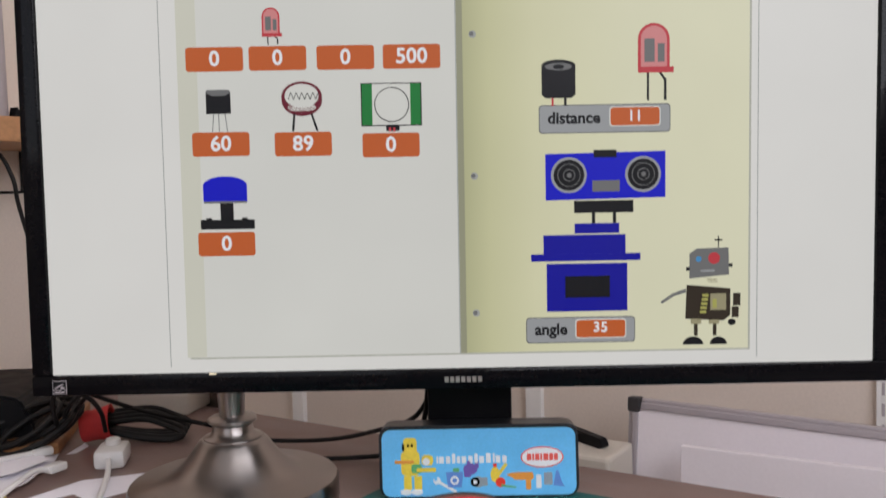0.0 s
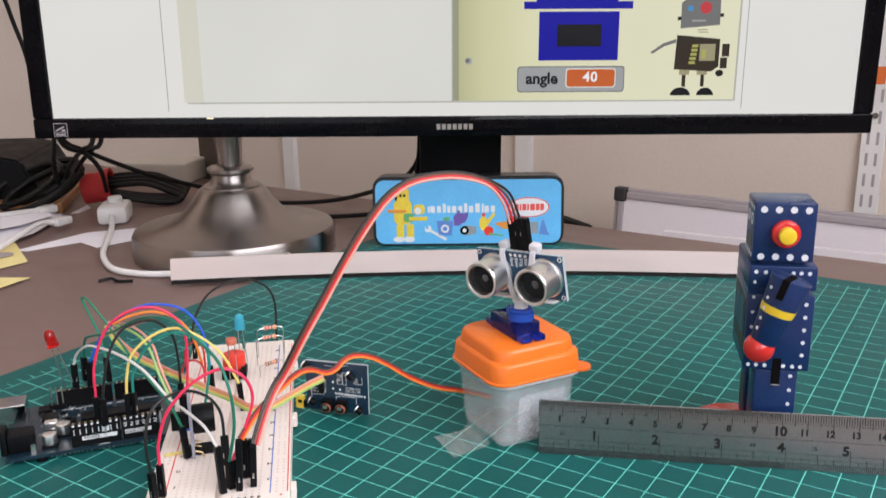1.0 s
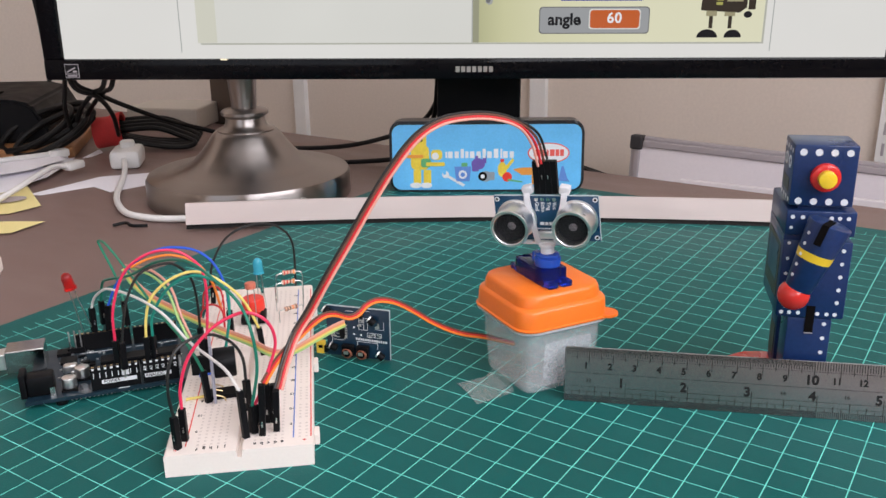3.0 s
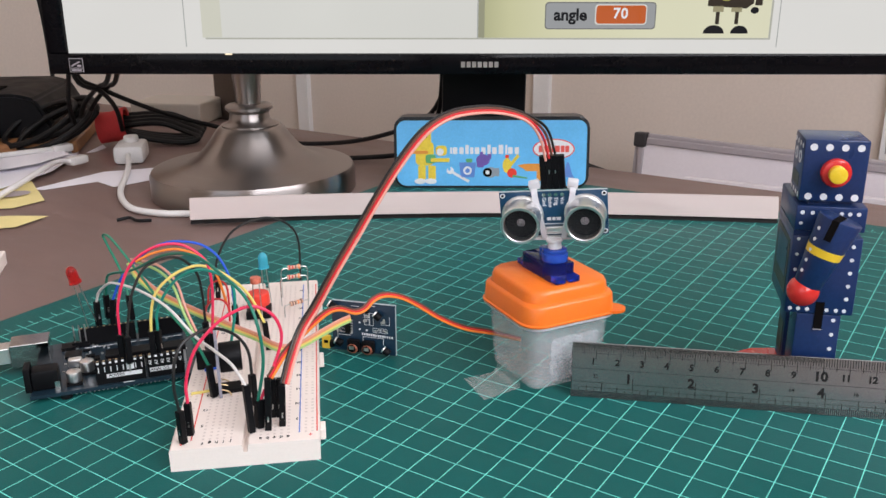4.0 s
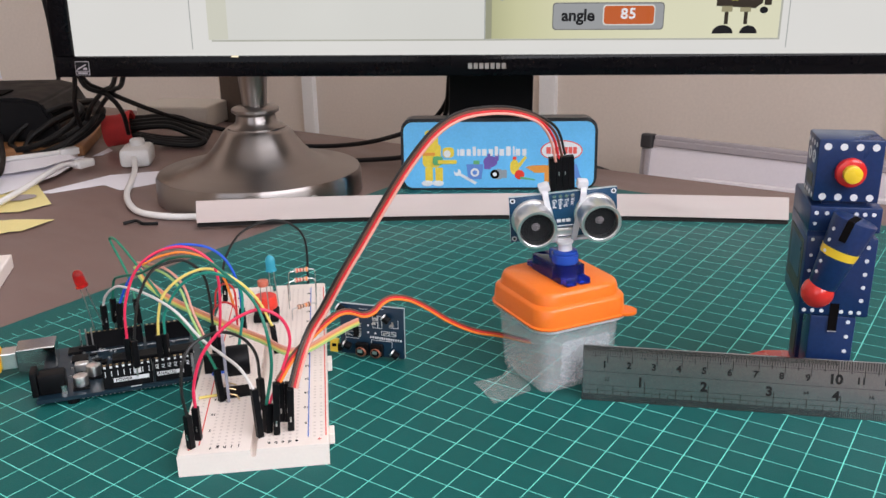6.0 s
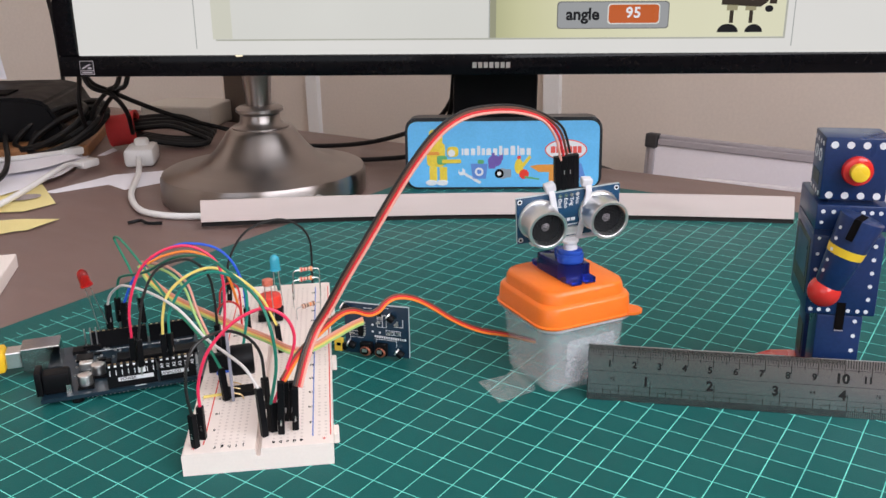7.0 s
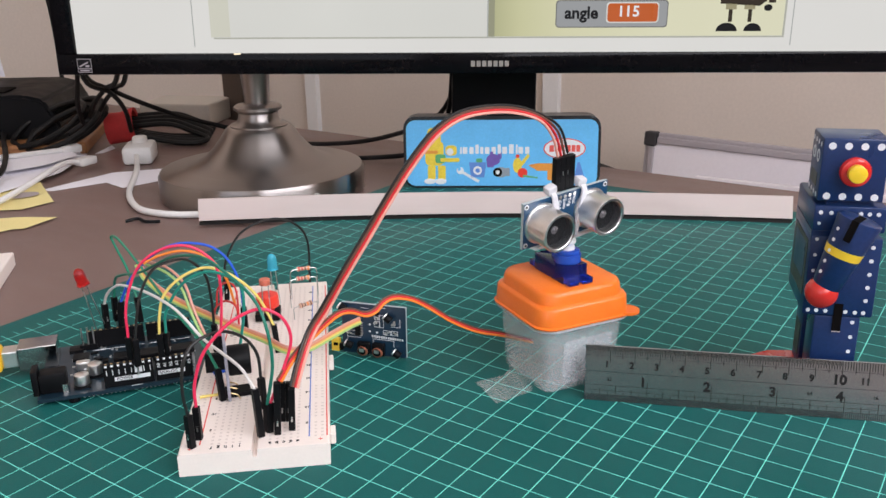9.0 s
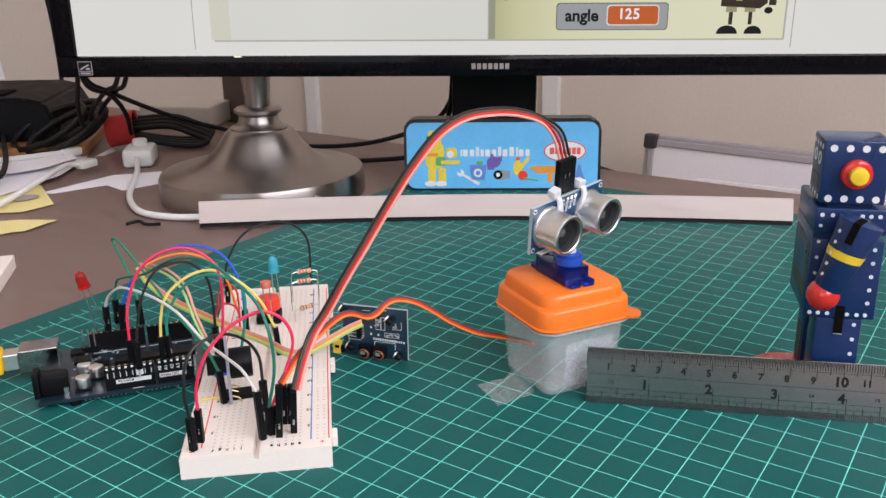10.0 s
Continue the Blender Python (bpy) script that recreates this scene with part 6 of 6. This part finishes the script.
def ribbon(name, colours, pts, across, pitch, label, r=0.00062, ends=1.0):
    """A flat cable of parallel wires that lies side by side along one path."""
    root = thing(name, pose(0, 0, 0), label, "cable")
    path = [Vector(p) * MM for p in pts]
    n = len(colours)
    for i, c in enumerate(colours):
        line = []
        for j, p in enumerate(path):
            d = path[min(j + 1, len(path) - 1)] - path[max(j - 1, 0)]
            side = d.cross(Vector(across)).normalized()
            spread = 1.0 if j < len(path) - 2 else ends
            line.append(p + side * (i - (n - 1) / 2) * pitch * spread)
        b = bmesh.new()
        tube(b, line, r, 8, n=8)
        part("strand", b, M["w_" + c], root, smooth=True)
    return root


ribbon("rainbow_cable", ("salmon", "peach", "yellow", "lgreen"), [(-130.1, 83.6, 40.0), (-125.2, 80.2, 33.2), (-112.9, 71.4, 27.9), (-96.7, 59.9, 25.4), (-75.3, 44.7, 23.4), (-60.8, 33.4, 23.1), (-49.2, 22.0, 23.2), (-42.5, 30.0, 19.8), (-33.9, 43.0, 19.8), (-27.5, 53.0, 19.9), (-22.6, 60.0, 19.6)], (0.3, -0.9, 0.2), 0.00090, "flat four-colour jumper cable over the breadboard", 0.00050)
ribbon("servo_cable", ("brown", "red", "orange"), [(-44.0, -20.0, 30.5), (-39.9, -9.5, 35.5), (-32.5, -1.6, 41.4), (-25.2, 3.8, 46.3), (-20.2, 7.4, 46.5), (-14.8, 11.4, 43.3), (-11.1, 14.1, 43.6), (-7.7, 16.7, 46.4), (-3.3, 19.9, 47.1), (3.0, 24.5, 44.4), (9.9, 29.6, 38.6), (19.2, 36.4, 29.5), (30.1, 44.5, 21.1), (42.8, 53.8, 14.6), (56.3, 63.6, 6.8)], (0.2, -0.6, 0.7), 0.00088, "flat orange, red and brown servo cable running into the tub", 0.00050)
main_cable = ribbon("sensor_cable", ("black", "brown", "red", "salmon"), [(-39.4, -17.0, 26.3), (-37.1, -11.0, 34.7), (-33.8, -4.0, 43.1), (-28.7, 0.0, 50.6), (-21.5, 3.0, 62.7), (-13.1, 7.0, 75.7), (-4.3, 11.0, 89.6), (4.4, 15.0, 102.3), (14.2, 19.0, 113.7), (23.9, 23.0, 119.5), (34.8, 27.0, 121.0), (45.9, 31.0, 119.9), (55.8, 35.2, 115.8), (62.4, 39.6, 108.8), (65.6, 42.6, 98.5)], (0.35, -0.75, 0.5), 0.00098, "flat black, brown, red and salmon cable arching to the range sensor", 0.00056, 2.0)

# ---- desk clutter ----
inline = thing("cord_switch", pose(-0.2710, 0.492, -0.003, 0, 0, 10), "white inline cord switch on the desk", "switch")
bm = bmesh.new()
box(bm, -0.0135, 0.0135, -0.0190, 0.0190, 0.0, 0.0170, bev=0.004)
part("body", bm, M["white_plastic"], inline, smooth=True)
bm = bmesh.new()
lathe(bm, [(0, 0.0165), (0.0070, 0.0165), (0.0066, 0.0215), (0.0055, 0.0225), (0, 0.0228)], 28, m=pose(0, 0.006, 0))
part("button", bm, M["white_plastic"], inline, smooth=True)
bm = bmesh.new()
tube(bm, [(-0.2680, 0.474, 0.006), (-0.2600, 0.450, 0.001), (-0.2500, 0.412, 0.0), (-0.2390, 0.369, 0.0), (-0.2255, 0.337, 0.0), (-0.2100, 0.315, 0.0), (-0.187, 0.3035, 0.0), (-0.1636, 0.3017, 0.0), (-0.120, 0.302, 0.0003), (-0.060, 0.310, 0.0)], 0.0025, 10)
tagged(part("lamp_cord", bm, M["white_plastic"], smooth=True), "white lamp cord curving over the desk", "cord")
bm = bmesh.new()
tube(bm, [(-0.215, 0.292, -0.0015), (-0.207, 0.296, -0.0008), (-0.200, 0.290, -0.0012), (-0.190, 0.292, -0.0018)], 0.0012, 8)
tagged(part("wire_clip", bm, M["black"], smooth=True), "small black wire scrap on the desk", "clip")


def sheet(name, pts, z, mat, label, category="paper", curl=0.0, thick=0.0002):
    b = bmesh.new()
    vs = [b.verts.new((x, y, z)) for x, y in pts]
    f = b.faces.new(vs)
    bmesh.ops.triangulate(b, faces=[f])
    bmesh.ops.subdivide_edges(b, edges=b.edges[:], cuts=3, use_grid_fill=True)
    for v in b.verts:
        v.co.z += curl * (0.5 + 0.5 * noise.noise(v.co * 22))
    e = bmesh.ops.extrude_face_region(b, geom=b.faces[:])
    bmesh.ops.translate(b, vec=(0, 0, thick), verts=[g for g in e["geom"] if isinstance(g, bmesh.types.BMVert)])
    return tagged(part(name, b, mat), label, category)


sheet("paper_sheet", [(-0.319, 0.388), (-0.308, 0.385), (-0.2735, 0.411), (-0.2530, 0.392), (-0.200, 0.440), (-0.230, 0.462), (-0.281, 0.446)], -0.0028, M["paper"], "white paper scraps lying on the desk")
sheet("paper_sheet", [(-0.45, 0.36), (-0.342, 0.365), (-0.336, 0.466), (-0.328, 0.500), (-0.336, 0.530), (-0.47, 0.52)], -0.0028, M["paper"], "crumpled white papers on the desk", curl=0.001)
sheet("paper_sheet", [(-0.3918, 0.4727), (-0.3747, 0.4803), (-0.3547, 0.5069), (-0.3397, 0.5204), (-0.3262, 0.4948), (-0.323, 0.4327), (-0.3348, 0.3946), (-0.3483, 0.3653), (-0.42, 0.37)], -0.0012, M["paper"], "crumpled white paper on the desk", curl=0.003)
sheet("paper_sheet", [(-0.42, 0.455), (-0.3659, 0.4862), (-0.3477, 0.5116), (-0.3261, 0.485), (-0.3403, 0.4518), (-0.3641, 0.4282), (-0.43, 0.42)], 0.0028, M["paper"], "creased white paper on the paper pile", curl=0.004)
sheet("paper_sheet", [(-0.3272, 0.5246), (-0.325, 0.5634), (-0.3160, 0.5494), (-0.3200, 0.5280)], -0.0028, M["paper"], "white paper scrap under the leads")
sheet("yellow_note", [(-0.36, 0.326), (-0.307, 0.328), (-0.292, 0.350), (-0.330, 0.412), (-0.40, 0.385)], -0.0026, M["yellow_paper"], "yellow printed note on the desk", "note", 0.001)
sheet("yellow_note", [(-0.330, 0.262), (-0.312, 0.270), (-0.300, 0.268), (-0.290, 0.277), (-0.282, 0.278), (-0.270, 0.305), (-0.300, 0.306), (-0.345, 0.300)], -0.0028, M["yellow_paper"], "yellow torn note on the desk", "note", 0.002)
bm = bmesh.new()
slab(bm, ellipse(0, 0, 0.013, 0.009), 0, 0.0001, m=pose(-0.3245, 0.3660, -0.0008, 90, 0, 25))
tagged(part("printed_oval", bm, material("mauve_print", (0.42, 0.36, 0.36), 0.7)), "grey printed oval on the yellow note", "print")
for pts in ([(-0.345, 0.290, 0.001), (-0.3273, 0.324, 0.003), (-0.3205, 0.3645, 0.006), (-0.3194, 0.4085, 0.008), (-0.3187, 0.4409, 0.008), (-0.3121, 0.4554, 0.005)], [(-0.48, 0.43, 0.008), (-0.42, 0.450, 0.009), (-0.385, 0.462, 0.009), (-0.345, 0.500, 0.007)]):
    root = thing("charging_cable", pose(0, 0, 0), "white charging cable with a flat plug on the papers", "cable", "charging cables")
    bm = bmesh.new()
    tube(bm, pts, 0.0024, 10)
    part("cord", bm, M["white_plastic"], root, smooth=True)
    e0, e1 = Vector(pts[-2]), Vector(pts[-1])
    d = (e1 - e0).normalized()
    bm = bmesh.new()
    box(bm, -0.0055, 0.0055, -0.003, 0.015, -0.0035, 0.0035, bev=0.0016)
    part("plug", bm, M["white_plastic"], root, smooth=True, m=Matrix.Translation(e1) @ pose(0, 0, 0, 0, 0, math.degrees(math.atan2(-d.x, d.y))))
board_box = thing("wooden_tray", pose(-0.423, 0.605, -0.003, 0, 0, 12), "flat orange-brown wooden box under a black device", "box")
bm = bmesh.new()
box(bm, -0.15, 0.070, -0.098, 0.075, 0, 0.012, bev=0.002)
part("body", bm, M["dark_wood"], board_box)
device = thing("black_dock", pose(-0.462, 0.604, 0.0090, 0, 0, 8), "black desktop device with a sloped top lying on the wooden box", "device")
bm = bmesh.new()
prof = [(-0.10, 0), (0.085, 0), (0.088, 0.010), (0.074, 0.038), (0.056, 0.043), (-0.10, 0.045)]
slab(bm, prof, -0.07, 0.07)
bmesh.ops.bevel(bm, geom=bm.edges[:], offset=0.003, segments=2, affect="EDGES")
part("housing", bm, M["black"], device, smooth=True)
bm = bmesh.new()
box(bm, -0.08, 0.035, -0.055, -0.020, 0.0438, 0.0452)
part("tray_slot", bm, M["shadow_gap"], device)
# black mains leads, a red strap, and leads hanging behind the monitor
rng = random.Random(3)
for k2 in range(6):
    cx, cy = -0.348 + rng.uniform(-0.012, 0.012), 0.550 + rng.uniform(-0.02, 0.02)
    pts = []
    for i in range(9):
        a = 2 * math.pi * i / 8 + k2
        pts.append((cx + 0.036 * math.cos(a) - 0.004 * k2, cy - 0.01 + 0.022 * math.sin(a), 0.020 + 0.019 * math.sin(a + 0.8) + 0.0015 * k2))
    bm = bmesh.new()
    tube(bm, pts, 0.0029, 8)
    tagged(part("coiled_lead", bm, M["black_rubber"], smooth=True), "black mains lead coiled on the desk", "cable", "coiled leads")
for k2 in range(4):
    bm = bmesh.new()
    dy = k2 * 0.008
    tube(bm, [(-0.310, 0.560 + dy * 0.5, 0.016 + 0.003 * k2), (-0.27, 0.572 + dy, 0.017 + 0.002 * k2), (-0.245, 0.570 + dy, 0.010 + 0.002 * k2), (-0.226, 0.560 + dy, 0.004 + 0.002 * k2), (-0.238, 0.552 + dy, 0.001 + 0.001 * k2), (-0.27, 0.553 + dy, 0.004), (-0.308, 0.558 + dy * 0.5, 0.012)], 0.0027, 8)
    tagged(part("coiled_lead", bm, M["black_rubber"], smooth=True), "black mains lead coiled on the desk", "cable", "coiled leads")
bm = bmesh.new()
lathe(bm, [(0.0130, -0.013), (0.0155, -0.014), (0.0150, 0.0), (0.0180, 0.014), (0.0150, 0.013), (0.0135, 0.0), (0.0130, -0.013)], 28, m=pose(-0.310, 0.560, 0.0165, 0, 84, 8))
tagged(part("red_strap", bm, M["red_cloth"], smooth=True), "red fabric strap round the black leads", "strap")
for pts in ([(-0.470, 0.560, 0.014), (-0.432, 0.5548, 0.016), (-0.398, 0.494, 0.016), (-0.364, 0.426, 0.014), (-0.350, 0.382, 0.011), (-0.360, 0.350, 0.006), (-0.400, 0.335, 0.004)], [(-0.480, 0.545, 0.012), (-0.438, 0.540, 0.013), (-0.404, 0.486, 0.013), (-0.374, 0.420, 0.011), (-0.362, 0.380, 0.008), (-0.372, 0.356, 0.005), (-0.410, 0.345, 0.004)]):
    bm = bmesh.new()
    tube(bm, pts, 0.0024, 8)
    tagged(part("looped_lead", bm, M["black_rubber"], smooth=True), "thin black lead looped over the papers", "cable", "looped leads")
bm = bmesh.new()
slab(bm, [(-0.050, 0), (0.0, 0), (-0.006, 0.040), (-0.012, 0.075), (-0.060, 0.078)], 0, 0.0006)
tagged(part("paper_sheet", bm, M["paper"], m=pose(-0.4640, 0.648, 0.0570, -6, 0, 6)), "white paper sheet standing on the black device", "paper")
for pts in ([(-0.235, 0.42, 0.15), (-0.267, 0.47, 0.0792), (-0.284, 0.49, 0.066), (-0.303, 0.51, 0.052), (-0.321, 0.53, 0.0355), (-0.335, 0.55, 0.030)], [(-0.240, 0.41, 0.15), (-0.2706, 0.46, 0.0805), (-0.290, 0.48, 0.0665), (-0.311, 0.50, 0.050), (-0.330, 0.53, 0.030)], [(-0.290, 0.43, 0.14), (-0.3005, 0.46, 0.079), (-0.2868, 0.48, 0.063), (-0.283, 0.50, 0.044), (-0.287, 0.52, 0.020)],
            [(-0.290, 0.43, 0.12), (-0.302, 0.47, 0.0787), (-0.290, 0.49, 0.0642), (-0.273, 0.51, 0.0497), (-0.243, 0.53, 0.0324), (-0.202, 0.55, 0.0162), (-0.16, 0.56, 0.002)],
            [(-0.285, 0.43, 0.15), (-0.3097, 0.47, 0.0799), (-0.322, 0.49, 0.0518), (-0.328, 0.51, 0.03)],
            [(0.045, 0.375, 0.15), (0.030, 0.41, 0.095), (0.010, 0.45, 0.045), (-0.03, 0.50, 0.018), (-0.09, 0.52, 0.005), (-0.20, 0.54, 0.004)],
            [(0.020, 0.385, 0.15), (0.021, 0.40, 0.09), (0.014, 0.43, 0.04), (-0.010, 0.46, 0.010), (-0.05, 0.475, 0.001), (-0.12, 0.480, 0.0)]):
    bm = bmesh.new()
    tube(bm, pts, 0.0022, 8)
    tagged(part("hanging_lead", bm, M["black_rubber"], smooth=True), "black lead hanging behind the monitor to the desk", "cable", "hanging leads")
bm = bmesh.new()
box(bm, -0.043, 0.043, -0.030, 0.030, 0, 0.024, bev=0.002)
tagged(part("white_carton", bm, M["cab"], m=pose(-0.286, 0.700, -0.003, 0, 0, -12)), "low beige carton on the desk behind the leads", "box")
# corner of a second breadboard
bm = bmesh.new()
box(bm, -0.083, 0.0, -0.054, 0.0, 0, 0.0088, bev=0.0006, seg=1)
tagged(part("spare_breadboard", bm, M["bread"], m=pose(-0.2532, 0.2050, -0.003, 0, 0, 14.5)), "plain cream breadboard lying on the desk", "breadboard")

# ---- beyond the desk ----
wb = thing("whiteboard", ROOM @ pose(-0.3185, 1.07, -0.098, -6, 0.7, 0), "white board with a grey frame leaning at the wall", "whiteboard")
bm = bmesh.new()
box(bm, 0.012, 1.2, 0.004, 0.012, -0.62, -0.012)
part("face", bm, M["wb_face"], wb)
bm = bmesh.new()
box(bm, 0.020, 1.2, 0.0, 0.016, -0.0165, -0.006, bev=0.002)
box(bm, 0.020, 1.2, 0.004, 0.016, -0.007, 0.0, bev=0.002)
part("frame_top", bm, M["wb_frame"], wb)
bm = bmesh.new()
box(bm, 0.007, 0.0165, 0.0, 0.016, -0.62, -0.022, bev=0.002)
box(bm, 0.0, 0.008, 0.004, 0.016, -0.62, -0.022, bev=0.002)
part("frame_side", bm, M["wb_frame"], wb)
bm = bmesh.new()
box(bm, -0.001, 0.0195, -0.002, 0.018, -0.0215, 0.001, bev=0.003)
part("corner", bm, material("dark_grey_cap", (0.035, 0.032, 0.034), 0.5), wb, "dark corner cap")
bm = bmesh.new()
box(bm, 0.0, 0.9, 0, 0.014, -0.55, 0, bev=0.0015)
tagged(part("foam_board", bm, M["wb_face"], m=ROOM @ pose(-0.2062, 0.98, -0.137, -6, -0.9, 0)), "plain white foam board leaning at the whiteboard", "board")
drawer = thing("white_cabinet", ROOM @ pose(-0.345, 0.960, -0.166), "beige-white cabinet standing at the wall beside the whiteboard", "cabinet")
bm = bmesh.new()
box(bm, -0.26, 0.038, 0.0, 0.100, FLOOR_Z + 0.166, 0.0, bev=0.006)
part("body", bm, M["cab"], drawer)
bm = bmesh.new()
slab(bm, [(-0.06, -0.009), (0.030, -0.010), (0.043, 0.0), (0.036, 0.010), (-0.06, 0.008)], 0, 0.016)
bmesh.ops.bevel(bm, geom=bm.edges[:], offset=0.002, segments=1, affect="EDGES")
tagged(part("black_brush", bm, M["black"], m=ROOM @ pose(-0.372, 1.015, -0.158, 0, 4, -24)), "black brush lying on the beige-white cabinet", "brush")
# Dark panel added to draw the wall's shadow left of the lamp.
bm = bmesh.new()
box(bm, -0.602, -0.552, 0.462, 0.476, FLOOR_Z, 0.26, bev=0.001)
tagged(part("shadow_panel", bm, material("shadow_brown", (0.085, 0.058, 0.043), 0.7, 0, 0.15, 20, 400), m=ROOM), "dark brown panel added behind the desk to imitate a shadow on the wall", "board")
shelf = thing("wall_shelf", ROOM @ pose(U0, 0.25, 0.337), "thick beech shelf on the wall", "shelf")
bm = bmesh.new()
box(bm, 0, 0.26, -0.9, 0.62, 0, 0.042, bev=0.003)
part("board", bm, M["wood"], shelf)
vase = thing("grey_canister", ROOM @ pose(U0 + 0.19, 0.585, 0.379), "tall pale grey canister on the shelf", "canister")
bm = bmesh.new()
lathe(bm, [(0, 0), (0.045, 0), (0.045, 0.24), (0.042, 0.245), (0, 0.245)], 36)
part("body", bm, material("lilac_grey_paint", (0.42, 0.38, 0.40), 0.5), vase, smooth=True)
bm = bmesh.new()
tube(bm, [(-1.25, 0.588, 0.336), (-1.215, 0.594, 0.312), (-1.20, 0.6025, 0.2735), (-1.20, 0.608, 0.236), (-1.20, 0.622, 0.1785), (-1.20, 0.640, 0.10), (-1.22, 0.655, -0.05), (-1.25, 0.665, -0.30)], 0.0035, 8)
tagged(part("shelf_lead", bm, M["black_rubber"], m=ROOM, smooth=True), "dark lead hanging below the shelf", "cable")
# Tube added to draw a dark outline on the wall below the shelf.
bm = bmesh.new()
tube(bm, [(-1.447, 0.30, 0.262), (-1.447, 0.60, 0.259), (-1.447, 0.755, 0.257), (-1.447, 0.766, 0.262), (-1.447, 0.767, 0.30), (-1.447, 0.767, 0.336)], 0.0025, 8)
tagged(part("wall_outline", bm, M["black_rubber"], m=ROOM, smooth=True), "thin dark tube drawing an outline on the wall below the shelf", "cable")
bm = bmesh.new()
slab(bm, [(-0.030, 0), (-0.026, 0.020), (-0.022, 0.011), (0.000, 0.010), (0.020, 0.006), (0.030, 0)], -0.012, 0.012)
bmesh.ops.bevel(bm, geom=bm.edges[:], offset=0.0015, segments=1, affect="EDGES")
tagged(part("black_clip", bm, M["black"], m=ROOM @ pose(U0 + 0.22, 0.655, 0.379, 0, 0, 90)), "small black plastic clip lying on the shelf", "clip")


# ---- what moves ----
SWAY = -8.0


def motions():
    first, step = 0.55, 0.55
    value = 35
    head_rows = [(0.0, 35)]
    tens_rows = [(0.0, 35)]
    t = first
    while t < 10.0:
        head_rows += [(t - 0.06, value), (t + 0.06, value + 5)]
        tens_rows += [(t - 0.034, value), (t, value + 5)]
        value += 5
        t += step
    head_rows.append((10.0, value))
    tens_rows.append((10.0, value))
    walk(head, [(a, pose(AX, AY, TOPZ + 0.0134, 0, -4.3, v - 81)) for a, v in head_rows])
    foot, tip = Vector((-0.0394, -0.0170, 0.0263)), Vector((0.0656, 0.0426, 0.0985))
    axis = (tip - foot).normalized()
    sway = lambda deg: Matrix.Translation(foot) @ Matrix.Rotation(radians(deg), 4, axis) @ Matrix.Translation(-foot)
    walk(main_cable, [(a, sway(d)) for a, d in ((0.0, SWAY), (1.0, SWAY), (2.5, SWAY * 0.5), (4.5, SWAY * 0.2), (7.0, 0.0), (10.0, 0.0))])
    walk(tens_strip, [(a, pose(0.395 - (v // 10 - 3) * 0.026, 0, 0.027)) for a, v in tens_rows])
    walk(units_strip, [(a, pose(0.3985, 0, 0.027 - (0.014 if v % 10 else 0.0))) for a, v in tens_rows])


motions()
